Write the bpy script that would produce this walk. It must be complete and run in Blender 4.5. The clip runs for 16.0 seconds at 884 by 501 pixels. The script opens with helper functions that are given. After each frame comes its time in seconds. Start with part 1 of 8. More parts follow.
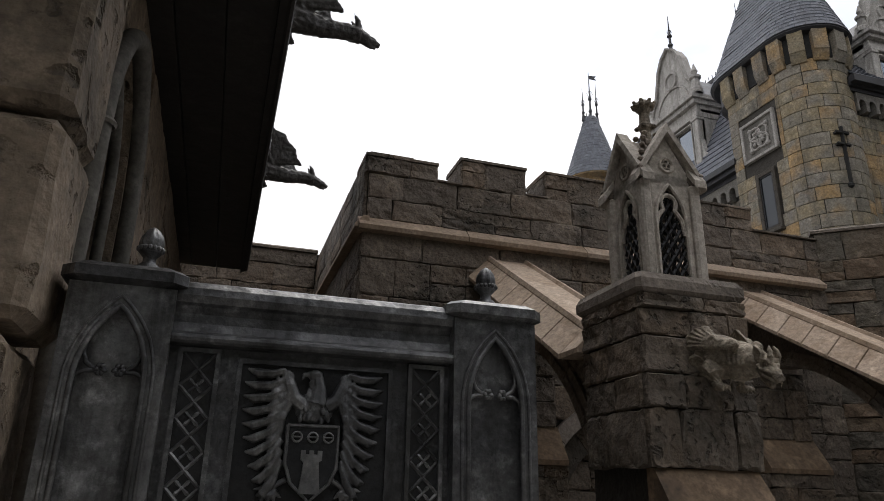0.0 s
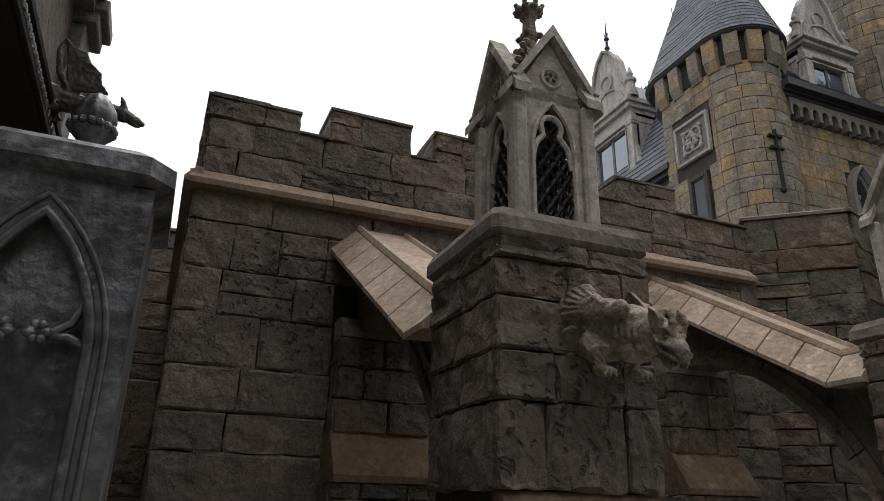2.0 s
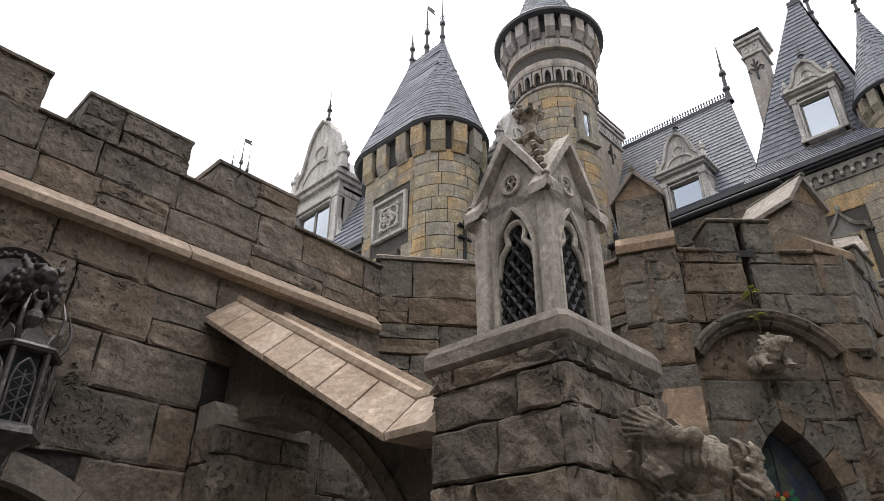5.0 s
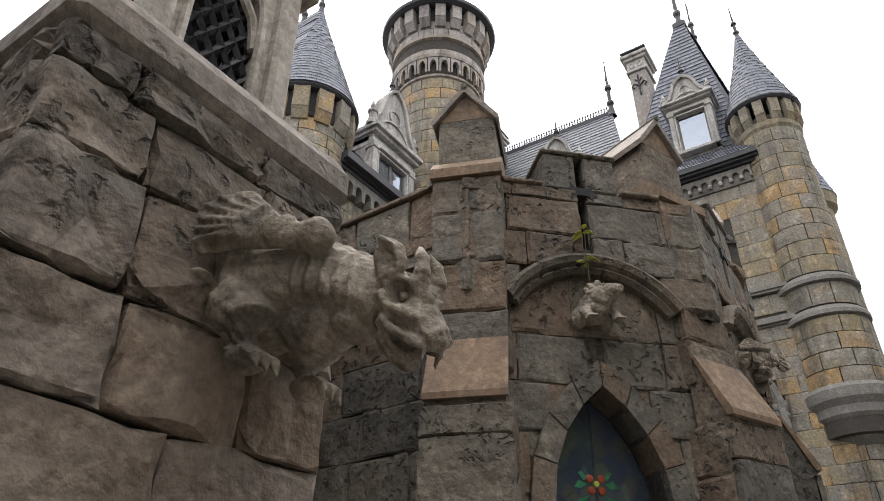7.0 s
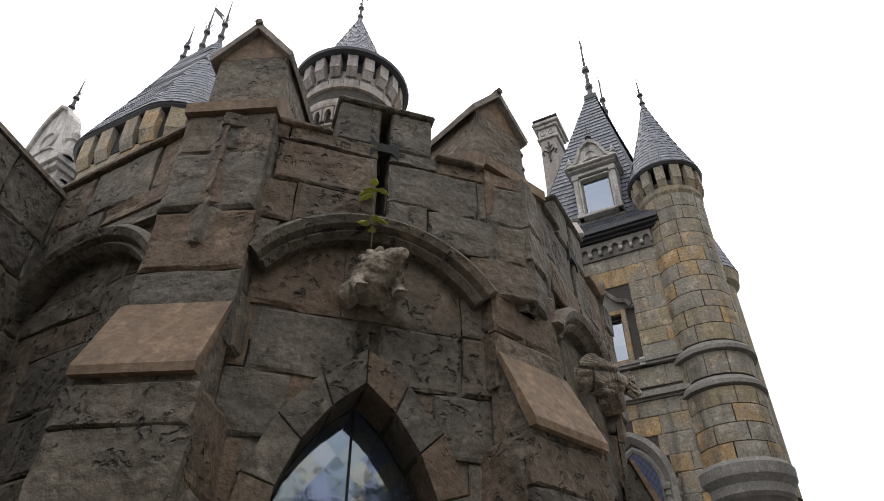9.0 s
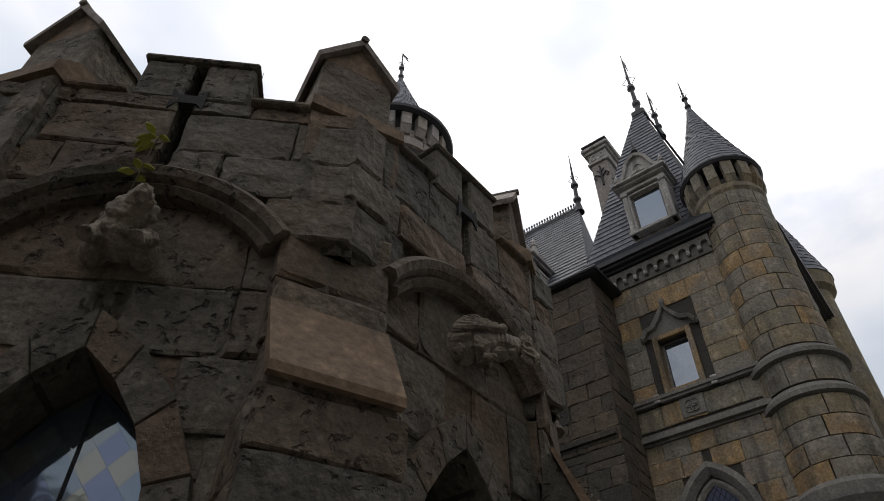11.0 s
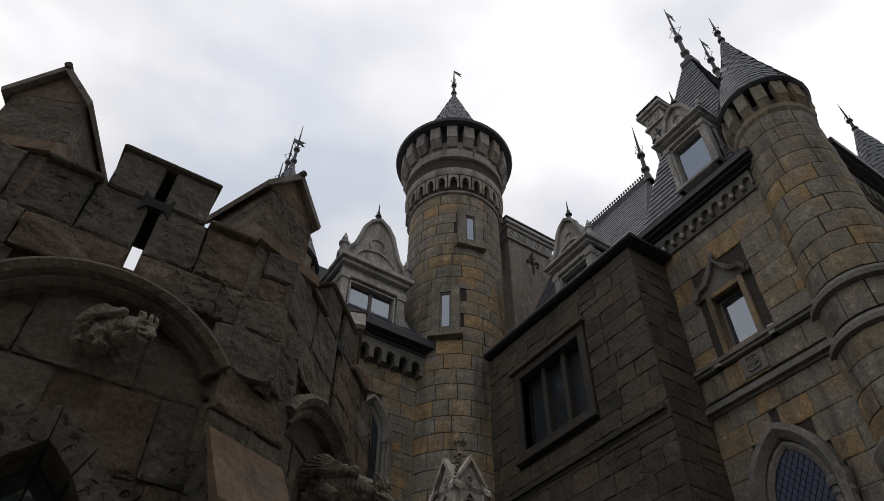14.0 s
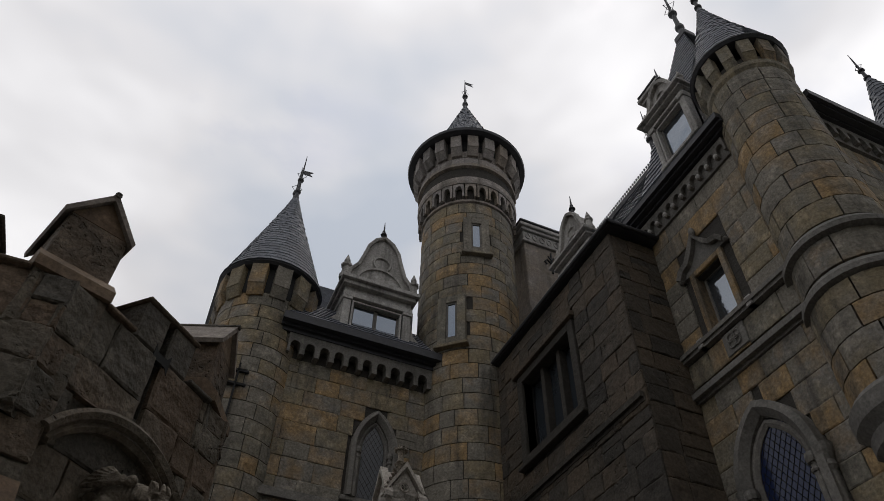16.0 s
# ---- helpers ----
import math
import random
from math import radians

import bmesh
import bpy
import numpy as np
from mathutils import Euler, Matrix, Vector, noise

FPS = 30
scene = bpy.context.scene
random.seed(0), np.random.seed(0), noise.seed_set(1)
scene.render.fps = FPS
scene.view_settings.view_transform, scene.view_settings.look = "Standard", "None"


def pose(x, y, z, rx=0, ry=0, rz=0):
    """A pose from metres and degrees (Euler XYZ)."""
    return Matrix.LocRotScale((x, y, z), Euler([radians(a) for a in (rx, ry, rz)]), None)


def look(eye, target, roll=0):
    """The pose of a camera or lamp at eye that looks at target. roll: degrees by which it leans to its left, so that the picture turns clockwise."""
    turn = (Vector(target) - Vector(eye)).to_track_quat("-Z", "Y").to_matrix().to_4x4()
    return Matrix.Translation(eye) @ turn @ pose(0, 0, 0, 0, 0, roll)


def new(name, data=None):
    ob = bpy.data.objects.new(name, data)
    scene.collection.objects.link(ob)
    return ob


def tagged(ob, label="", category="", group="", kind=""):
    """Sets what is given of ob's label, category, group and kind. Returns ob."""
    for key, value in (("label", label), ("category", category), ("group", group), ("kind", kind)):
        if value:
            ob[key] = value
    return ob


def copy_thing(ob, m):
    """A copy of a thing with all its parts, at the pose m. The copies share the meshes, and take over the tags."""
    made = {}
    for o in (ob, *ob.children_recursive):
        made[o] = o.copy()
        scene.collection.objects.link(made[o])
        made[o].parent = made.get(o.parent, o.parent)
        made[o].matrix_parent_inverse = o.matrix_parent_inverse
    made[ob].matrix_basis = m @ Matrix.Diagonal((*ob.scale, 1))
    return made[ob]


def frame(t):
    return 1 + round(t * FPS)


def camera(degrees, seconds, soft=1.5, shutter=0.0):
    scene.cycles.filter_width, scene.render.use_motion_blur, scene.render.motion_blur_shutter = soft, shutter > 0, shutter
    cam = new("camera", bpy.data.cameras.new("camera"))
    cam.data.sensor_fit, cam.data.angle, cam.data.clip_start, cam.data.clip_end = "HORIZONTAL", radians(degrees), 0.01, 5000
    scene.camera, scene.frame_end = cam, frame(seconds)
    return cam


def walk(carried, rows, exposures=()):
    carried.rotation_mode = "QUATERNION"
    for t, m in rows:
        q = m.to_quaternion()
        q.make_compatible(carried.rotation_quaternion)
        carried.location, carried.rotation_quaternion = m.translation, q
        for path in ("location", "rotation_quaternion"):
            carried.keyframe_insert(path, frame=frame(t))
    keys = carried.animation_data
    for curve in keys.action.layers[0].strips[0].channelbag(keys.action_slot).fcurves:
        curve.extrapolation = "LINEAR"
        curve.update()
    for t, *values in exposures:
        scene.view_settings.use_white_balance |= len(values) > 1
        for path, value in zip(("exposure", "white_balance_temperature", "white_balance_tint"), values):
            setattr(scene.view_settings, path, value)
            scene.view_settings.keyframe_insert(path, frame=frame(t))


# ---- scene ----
cam = camera(65.3, 16.0, soft=0.8)
METRES, EYE, TILT, LEAN, TURN = 12.0, 1.5, 0.0, 0.0, -17.4
ROWS = [
    (0.0, 0.0, 0.0, 0.0, -0.41, 19.5, -1.16),
    (0.5, 0.0149, 0.0198, 0.0029, -1.41, 19.75, -1.07),
    (1.0, 0.0319, 0.0417, 0.0035, -2.15, 20.16, -1.01),
    (1.5, 0.0451, 0.0677, 0.0037, -2.75, 20.54, -0.98),
    (2.0, 0.0528, 0.0949, 0.0056, -5.13, 20.91, -1.05),
    (2.5, 0.0655, 0.1176, 0.007, -9.36, 21.92, -0.94),
    (3.0, 0.0788, 0.1388, 0.0067, -13.42, 22.8, -0.78),
    (3.5, 0.0943, 0.159, 0.0084, -17.58, 23.53, -0.72),
    (4.0, 0.1205, 0.1748, 0.0096, -20.08, 25.11, -0.48),
    (4.5, 0.147, 0.1909, 0.011, -23.92, 26.89, -0.29),
    (5.0, 0.1742, 0.208, 0.0116, -29.1, 29.26, -0.22),
    (7.5, 0.3162, 0.2774, 0.0105, -41.5, 30.93, 0.0),
    (8.0, 0.3465, 0.2829, 0.0123, -44.39, 31.7, 0.14),
    (8.5, 0.3761, 0.2898, 0.0138, -45.68, 33.97, 0.18),
    (9.0, 0.4068, 0.2956, 0.0151, -45.66, 37.94, 0.16),
    (9.5, 0.4407, 0.2955, 0.0161, -45.14, 40.18, 0.28),
    (10.0, 0.4725, 0.2957, 0.0169, -42.01, 41.93, 0.19),
    (12.5, 0.6222, 0.2493, 0.0108, -26.39, 44.39, -0.32),
    (13.0, 0.6542, 0.2418, 0.0108, -23.7, 44.64, -0.43),
    (13.5, 0.6868, 0.2319, 0.011, -17.95, 44.96, -0.57),
    (14.0, 0.7206, 0.2265, 0.0114, -16.01, 45.26, -0.69),
    (14.5, 0.755, 0.2201, 0.0107, -14.57, 45.74, -0.75),
    (15.0, 0.7922, 0.2179, 0.0097, -11.58, 46.0, -0.79),
    (15.5, 0.8278, 0.217, 0.0102, -9.27, 46.32, -0.89),
    (16.0, 0.8643, 0.2141, 0.0093, -6.27, 46.68, -0.95),
]
# overcast daylight: the view opens from shade to bright cloud and closes again
EXPOSURE = [(0.0, 0.66), (2.0, 0.8), (3.0, 1.68), (3.5, 2.15), (4.2, 2.1), (5.0, 1.65), (7.5, 1.98), (8.0, 2.1), (8.5, 1.92), (9.0, 1.45), (9.5, 0.85), (10.2, 0.4), (12.5, 0.14), (16.0, -0.28)]
walk(cam, [(t, pose(0, 0, EYE, TILT, LEAN, TURN) @ pose(METRES * x, METRES * y, METRES * z, 90 + pitch, roll, yaw)) for t, x, y, z, yaw, pitch, roll in ROWS], EXPOSURE)

# ---------------------------------------------------------------- sky and sun
SUN_ELEV, SUN_ROT = radians(67), radians(41)


def build_world():
    w = bpy.data.worlds.new("overcast_sky")
    scene.world = w
    w.use_nodes = True
    nt = w.node_tree
    nt.nodes.clear()
    N, L = nt.nodes.new, nt.links.new
    out, bg = N("ShaderNodeOutputWorld"), N("ShaderNodeBackground")
    sky = N("ShaderNodeTexSky")
    sky.sky_type, sky.sun_disc = "NISHITA", False
    sky.sun_elevation, sky.sun_rotation = SUN_ELEV, SUN_ROT
    dim = N("ShaderNodeMix")
    dim.data_type, dim.blend_type = "RGBA", "MULTIPLY"
    dim.inputs[0].default_value = 1.0
    dim.inputs[7].default_value = (0.13, 0.13, 0.13, 1)
    tc, mp = N("ShaderNodeTexCoord"), N("ShaderNodeMapping")
    mp.inputs["Scale"].default_value = (1.0, 1.0, 2.2)
    n1, n2 = N("ShaderNodeTexNoise"), N("ShaderNodeTexNoise")
    n1.inputs["Scale"].default_value, n1.inputs["Detail"].default_value, n1.inputs["Roughness"].default_value = 2.2, 6, 0.52
    n2.inputs["Scale"].default_value, n2.inputs["Detail"].default_value = 1.6, 4
    r1, r2 = N("ShaderNodeValToRGB"), N("ShaderNodeValToRGB")
    r1.color_ramp.elements[0].position, r1.color_ramp.elements[1].position = 0.30, 0.46
    r1.color_ramp.elements[0].color = (0.45, 0.45, 0.45, 1)
    e = r2.color_ramp.elements
    e[0].position, e[0].color = 0.36, (0.6, 0.65, 0.74, 1)
    mid = e.new(0.49)
    mid.color = (0.87, 0.86, 0.885, 1)
    e[-1].position, e[-1].color = 0.68, (1.33, 1.315, 1.33, 1)
    mix = N("ShaderNodeMix")
    mix.data_type = "RGBA"
    L(tc.outputs["Generated"], mp.inputs["Vector"])
    L(mp.outputs[0], n1.inputs["Vector"])
    L(mp.outputs[0], n2.inputs["Vector"])
    L(n1.outputs["Fac"], r1.inputs[0])
    L(n2.outputs["Fac"], r2.inputs[0])
    L(sky.outputs[0], dim.inputs[6])
    L(r1.outputs[0], mix.inputs[0])
    L(dim.outputs[2], mix.inputs[6])
    L(r2.outputs[0], mix.inputs[7])
    # an overcast sky is brighter overhead than near the horizon
    sep, lift = N("ShaderNodeSeparateXYZ"), N("ShaderNodeMapRange")
    lift.inputs["To Min"].default_value, lift.inputs["To Max"].default_value = 0.5, 1.2
    over = N("ShaderNodeMix")
    over.data_type, over.blend_type = "RGBA", "MULTIPLY"
    over.inputs[0].default_value = 1.0
    L(tc.outputs["Generated"], sep.inputs[0])
    L(sep.outputs["Z"], lift.inputs["Value"])
    L(mix.outputs[2], over.inputs[6])
    L(lift.outputs[0], over.inputs[7])
    L(over.outputs[2], bg.inputs["Color"])
    bg.inputs["Strength"].default_value = 1.0
    L(bg.outputs[0], out.inputs["Surface"])


build_world()
sun_data = bpy.data.lights.new("sun", "SUN")
sun_data.energy, sun_data.angle, sun_data.color = 0.8, radians(25), (1.0, 0.96, 0.9)
sun = new("sun", sun_data)
sun.matrix_world = look((14, 16, 50), (0, 0, 0))


# ---------------------------------------------------------------- materials
def surface(name, cols, rough=0.85, scale=3.0, grain=40.0, bump=0.5, metal=0.0, pits=0.0, vary=0.35, stain=0.35, stain_col=(0.03, 0.028, 0.022), streak=False, island=False, fine=0.35, wear=0.6):
    """A weathered surface: a palette picked per piece, grain, stains and relief in world size."""
    m = bpy.data.materials.new(name)
    m.use_nodes = True
    nt = m.node_tree
    N, L = nt.nodes.new, nt.links.new
    b = nt.nodes["Principled BSDF"]
    geo, info = N("ShaderNodeNewGeometry"), N("ShaderNodeObjectInfo")
    pos = geo.outputs["Position"]
    ramp = N("ShaderNodeValToRGB")
    while len(ramp.color_ramp.elements) < len(cols):
        ramp.color_ramp.elements.new(0.5)
    for i, c in enumerate(cols):
        ramp.color_ramp.elements[i].position = i / max(1, len(cols) - 1)
        ramp.color_ramp.elements[i].color = (*c, 1)
    big = N("ShaderNodeTexNoise")
    big.inputs["Scale"].default_value, big.inputs["Detail"].default_value, big.inputs["Roughness"].default_value = scale, 5, 0.6
    L(pos, big.inputs["Vector"])
    pick = N("ShaderNodeMath")
    pick.operation = "MULTIPLY_ADD"
    pick.inputs[1].default_value = vary
    shift = N("ShaderNodeMath")
    shift.operation = "MULTIPLY_ADD"
    shift.inputs[1].default_value = 1.0
    shift.inputs[2].default_value = 0.25 - 0.5 * vary
    L(big.outputs["Fac"], shift.inputs[0])
    L(geo.outputs["Random Per Island"] if island else info.outputs["Random"], pick.inputs[0])
    half = N("ShaderNodeMath")
    half.operation = "MULTIPLY"
    half.inputs[1].default_value = 0.75
    L(shift.outputs[0], half.inputs[0])
    L(half.outputs[0], pick.inputs[2])
    L(pick.outputs[0], ramp.inputs[0])
    # stains of their own shape
    st = N("ShaderNodeTexNoise")
    st.inputs["Scale"].default_value, st.inputs["Detail"].default_value, st.inputs["Roughness"].default_value = scale * 0.6, 8, 0.65
    smap = N("ShaderNodeMapping")
    smap.inputs["Location"].default_value = (7.3, 2.1, 4.4)
    if streak:
        smap.inputs["Scale"].default_value = (2.6, 2.6, 0.35)
    L(pos, smap.inputs["Vector"])
    L(smap.outputs[0], st.inputs["Vector"])
    sr = N("ShaderNodeValToRGB")
    sr.color_ramp.elements[0].position, sr.color_ramp.elements[1].position = 0.50, 0.68
    L(st.outputs["Fac"], sr.inputs[0])
    sm = N("ShaderNodeMath")
    sm.operation = "MULTIPLY"
    sm.inputs[1].default_value = stain
    L(sr.outputs[0], sm.inputs[0])
    mx = N("ShaderNodeMix")
    mx.data_type = "RGBA"
    mx.inputs[7].default_value = (*stain_col, 1)
    L(sm.outputs[0], mx.inputs[0])
    wn = N("ShaderNodeTexNoise")
    wn.inputs["Scale"].default_value, wn.inputs["Detail"].default_value, wn.inputs["Roughness"].default_value = scale * 2.3, 9, 0.72
    L(pos, wn.inputs["Vector"])
    wr = N("ShaderNodeMapRange")
    wr.inputs["From Min"].default_value, wr.inputs["From Max"].default_value = 0.52, 0.72
    wr.inputs["To Min"].default_value, wr.inputs["To Max"].default_value = 1.0, 1.0 + wear
    L(wn.outputs["Fac"], wr.inputs["Value"])
    wm = N("ShaderNodeMix")
    wm.data_type, wm.blend_type = "RGBA", "MULTIPLY"
    wm.inputs[0].default_value = 1.0
    L(ramp.outputs[0], wm.inputs[6])
    L(wr.outputs[0], wm.inputs[7])
    L(wm.outputs[2], mx.inputs[6])
    # grain
    gr = N("ShaderNodeTexNoise")
    gr.inputs["Scale"].default_value, gr.inputs["Detail"].default_value, gr.inputs["Roughness"].default_value = grain, 6, 0.7
    L(pos, gr.inputs["Vector"])
    gm = N("ShaderNodeMapRange")
    gm.inputs["From Min"].default_value, gm.inputs["From Max"].default_value = 0.3, 0.7
    gm.inputs["To Min"].default_value, gm.inputs["To Max"].default_value = 1 - fine, 1 + fine
    L(gr.outputs["Fac"], gm.inputs["Value"])
    mg = N("ShaderNodeMix")
    mg.data_type, mg.blend_type = "RGBA", "MULTIPLY"
    mg.inputs[0].default_value = 1.0
    L(mx.outputs[2], mg.inputs[6])
    L(gm.outputs[0], mg.inputs[7])
    L(mg.outputs[2], b.inputs["Base Color"])
    b.inputs["Roughness"].default_value, b.inputs["Metallic"].default_value = rough, metal
    b.inputs["Specular IOR Level"].default_value = 0.35
    # relief
    mid = N("ShaderNodeTexNoise")
    mid.inputs["Scale"].default_value, mid.inputs["Detail"].default_value, mid.inputs["Roughness"].default_value = grain * 0.22, 7, 0.52
    L(pos, mid.inputs["Vector"])
    height = mid.outputs["Fac"]
    if pits:
        vo = N("ShaderNodeTexVoronoi")
        vo.inputs["Scale"].default_value = grain * 0.42
        wob = N("ShaderNodeMix")
        wob.data_type, wob.blend_type = "RGBA", "ADD"
        wob.inputs[0].default_value = 0.3
        L(pos, wob.inputs[6])
        L(mid.outputs["Color"], wob.inputs[7])
        L(wob.outputs[2], vo.inputs["Vector"])
        pr = N("ShaderNodeMapRange")
        pr.inputs["From Min"].default_value, pr.inputs["From Max"].default_value = 0.02, 0.34
        pr.inputs["To Min"].default_value, pr.inputs["To Max"].default_value = -pits, 0
        L(vo.outputs["Distance"], pr.inputs["Value"])
        where = N("ShaderNodeMapRange")
        where.inputs["From Min"].default_value, where.inputs["From Max"].default_value = 0.5, 0.62
        L(st.outputs["Fac"], where.inputs["Value"])
        pm = N("ShaderNodeMath")
        pm.operation = "MULTIPLY"
        L(pr.outputs[0], pm.inputs[0])
        L(where.outputs[0], pm.inputs[1])
        ad = N("ShaderNodeMath")
        ad.operation = "ADD"
        L(pm.outputs[0], ad.inputs[0])
        L(height, ad.inputs[1])
        height = ad.outputs[0]
    bp = N("ShaderNodeBump")
    bp.inputs["Strength"].default_value, bp.inputs["Distance"].default_value = bump, 0.055
    L(height, bp.inputs["Height"])
    L(bp.outputs[0], b.inputs["Normal"])
    return m


def glass_surface(name, col, rough=0.06, tints=(), metal=0.0, ior=1.7):
    m = bpy.data.materials.new(name)
    m.use_nodes = True
    nt = m.node_tree
    N, L = nt.nodes.new, nt.links.new
    b = nt.nodes["Principled BSDF"]
    b.inputs["Base Color"].default_value = (*col, 1)
    b.inputs["Roughness"].default_value = rough
    b.inputs["IOR"].default_value = ior
    b.inputs["Metallic"].default_value = metal
    b.inputs["Specular IOR Level"].default_value = 0.5 if ior < 1.6 else 0.8
    geo, no, bp = N("ShaderNodeNewGeometry"), N("ShaderNodeTexNoise"), N("ShaderNodeBump")
    no.inputs["Scale"].default_value = 5
    L(geo.outputs["Position"], no.inputs["Vector"])
    L(no.outputs["Fac"], bp.inputs["Height"])
    bp.inputs["Strength"].default_value, bp.inputs["Distance"].default_value = 0.12, 0.02
    L(bp.outputs[0], b.inputs["Normal"])
    if tints:
        info, ramp = N("ShaderNodeObjectInfo"), N("ShaderNodeValToRGB")
        ramp.color_ramp.interpolation = "CONSTANT"
        while len(ramp.color_ramp.elements) < len(tints):
            ramp.color_ramp.elements.new(0.5)
        for i, c in enumerate(tints):
            ramp.color_ramp.elements[i].position = i / len(tints)
            ramp.color_ramp.elements[i].color = (*c, 1)
        L(info.outputs["Random"], ramp.inputs[0])
        L(ramp.outputs[0], b.inputs["Base Color"])
    return m


DARK = surface("dark_rock_faced_stone", [(0.051, 0.042, 0.035), (0.096, 0.079, 0.064), (0.136, 0.110, 0.086), (0.126, 0.090, 0.061)], scale=2.2, grain=38, bump=1.0, pits=1.5, vary=0.5, stain=0.75, fine=0.4, wear=1.0)
BAYSTONE = surface("bay_stone", [(0.04, 0.036, 0.029), (0.075, 0.066, 0.053), (0.105, 0.09, 0.068), (0.105, 0.074, 0.049)], scale=2.0, grain=36, bump=1.0, pits=1.6, vary=0.85, stain=0.65, fine=0.4, wear=1.0)
CAPSTONE = surface("worn_cap_stone", [(0.101, 0.086, 0.071), (0.167, 0.141, 0.118), (0.242, 0.207, 0.176)], scale=3, grain=32, bump=0.6, pits=0.4, stain=0.5)
MORTAR = surface("dark_mortar", [(0.016, 0.014, 0.012), (0.035, 0.031, 0.026)], grain=60, bump=0.6)
TAN = surface("tan_coping_stone", [(0.165, 0.118, 0.08), (0.27, 0.205, 0.15), (0.34, 0.27, 0.21)], scale=4, grain=30, bump=0.35, vary=0.5, stain=0.65, stain_col=(0.16, 0.1, 0.055))
RUST = surface("rust_brown_slope_stone", [(0.075, 0.051, 0.033), (0.135, 0.09, 0.055), (0.18, 0.13, 0.086)], scale=3, grain=28, bump=0.4, stain=0.8, stain_col=(0.062, 0.046, 0.034), streak=True, wear=0.9)
PALE = surface("pale_lantern_stone", [(0.19, 0.17, 0.143), (0.315, 0.283, 0.243), (0.41, 0.374, 0.33)], scale=5, grain=40, bump=0.35, stain=0.7, stain_col=(0.1, 0.085, 0.065), streak=True)
HOUSE = surface("house_ashlar", [(0.075, 0.068, 0.056), (0.165, 0.15, 0.118), (0.205, 0.165, 0.1), (0.165, 0.152, 0.13), (0.265, 0.176, 0.082), (0.18, 0.162, 0.13)], scale=1.8, grain=26, bump=0.6, vary=1.0, stain=0.8, wear=0.9, fine=0.45, stain_col=(0.06, 0.055, 0.045), streak=True)
UPPER = surface("pale_grey_tower_stone", [(0.111, 0.101, 0.095), (0.202, 0.185, 0.173), (0.253, 0.229, 0.210), (0.222, 0.185, 0.147)], scale=2.4, grain=26, bump=0.5, vary=0.8, stain=0.7, stain_col=(0.07, 0.064, 0.052), streak=True, wear=0.7)
GREYASH = surface("grey_brown_ashlar", [(0.028, 0.025, 0.021), (0.055, 0.047, 0.037), (0.082, 0.062, 0.042)], scale=1.6, grain=26, bump=0.8, vary=0.9, stain=0.6, pits=1.0, fine=0.45)
HOUSEBACK = surface("house_mortar", [(0.025, 0.022, 0.018), (0.05, 0.044, 0.036)], grain=50, bump=0.4)
TRIM = surface("white_grey_trim", [(0.195, 0.183, 0.168), (0.31, 0.295, 0.273), (0.41, 0.394, 0.37)], scale=3, grain=30, bump=0.2, stain=0.75, stain_col=(0.1, 0.093, 0.082), streak=True)
GREYTRIM = surface("grey_moulding", [(0.08, 0.075, 0.067), (0.14, 0.132, 0.118), (0.19, 0.175, 0.152)], scale=3, grain=30, bump=0.25, stain=0.5)
SLATE = surface("blue_grey_slate", [(0.066, 0.071, 0.084), (0.1, 0.108, 0.127), (0.135, 0.143, 0.162)], rough=0.68, scale=4, grain=30, bump=0.3, vary=0.5, stain=0.3, island=True)
SLATEBACK = surface("dark_slate_back", [(0.06, 0.065, 0.08), (0.1, 0.105, 0.12)], rough=0.6, grain=30, bump=0.2)
IRON = surface("black_iron", [(0.012, 0.012, 0.013), (0.03, 0.03, 0.032)], rough=0.5, metal=0.6, grain=60, bump=0.3, fine=0.2)
LAMPIRON = surface("worn_lantern_iron", [(0.03, 0.027, 0.026), (0.07, 0.063, 0.06), (0.14, 0.128, 0.12)], rough=0.45, metal=0.5, scale=8, grain=60, bump=0.3, fine=0.3)
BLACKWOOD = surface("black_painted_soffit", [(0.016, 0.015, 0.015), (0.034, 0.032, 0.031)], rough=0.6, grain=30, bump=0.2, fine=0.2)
EAVE = surface("dark_eave_metal", [(0.02, 0.02, 0.022), (0.04, 0.04, 0.045)], rough=0.55, grain=30, bump=0.1, fine=0.2)
CAST = surface("dark_cast_balustrade", [(0.028, 0.028, 0.03), (0.085, 0.086, 0.089), (0.28, 0.28, 0.278)], rough=0.42, scale=5, grain=42, bump=0.35, metal=0.6, stain=0.8, stain_col=(0.02, 0.02, 0.019), streak=True, wear=1.6)
# darker copy of the cast: shade behind the relief put into the colour
CASTDARK = surface("cast_recess_shade", [(0.01, 0.0105, 0.0115), (0.02, 0.021, 0.0225)], rough=0.5, scale=6, grain=50, bump=0.3)
BEAST = surface("gargoyle_stone", [(0.04, 0.033, 0.025), (0.16, 0.134, 0.102), (0.45, 0.39, 0.31)], scale=12, grain=70, bump=0.6, stain=0.8, stain_col=(0.03, 0.023, 0.017), wear=0.7)
BRONZE = surface("dark_winged_gargoyle", [(0.03, 0.029, 0.03), (0.06, 0.058, 0.058), (0.1, 0.095, 0.09)], rough=0.55, scale=9, grain=50, bump=0.5)
LEFTSTONE = surface("brown_gate_stone", [(0.115, 0.091, 0.068), (0.2, 0.158, 0.118), (0.27, 0.212, 0.155)], scale=2.5, grain=26, bump=1.0, pits=2.0, vary=0.4, stain=0.6, wear=0.9)
GLASS = glass_surface("dark_window_glass", (0.03, 0.035, 0.04), ior=1.45)
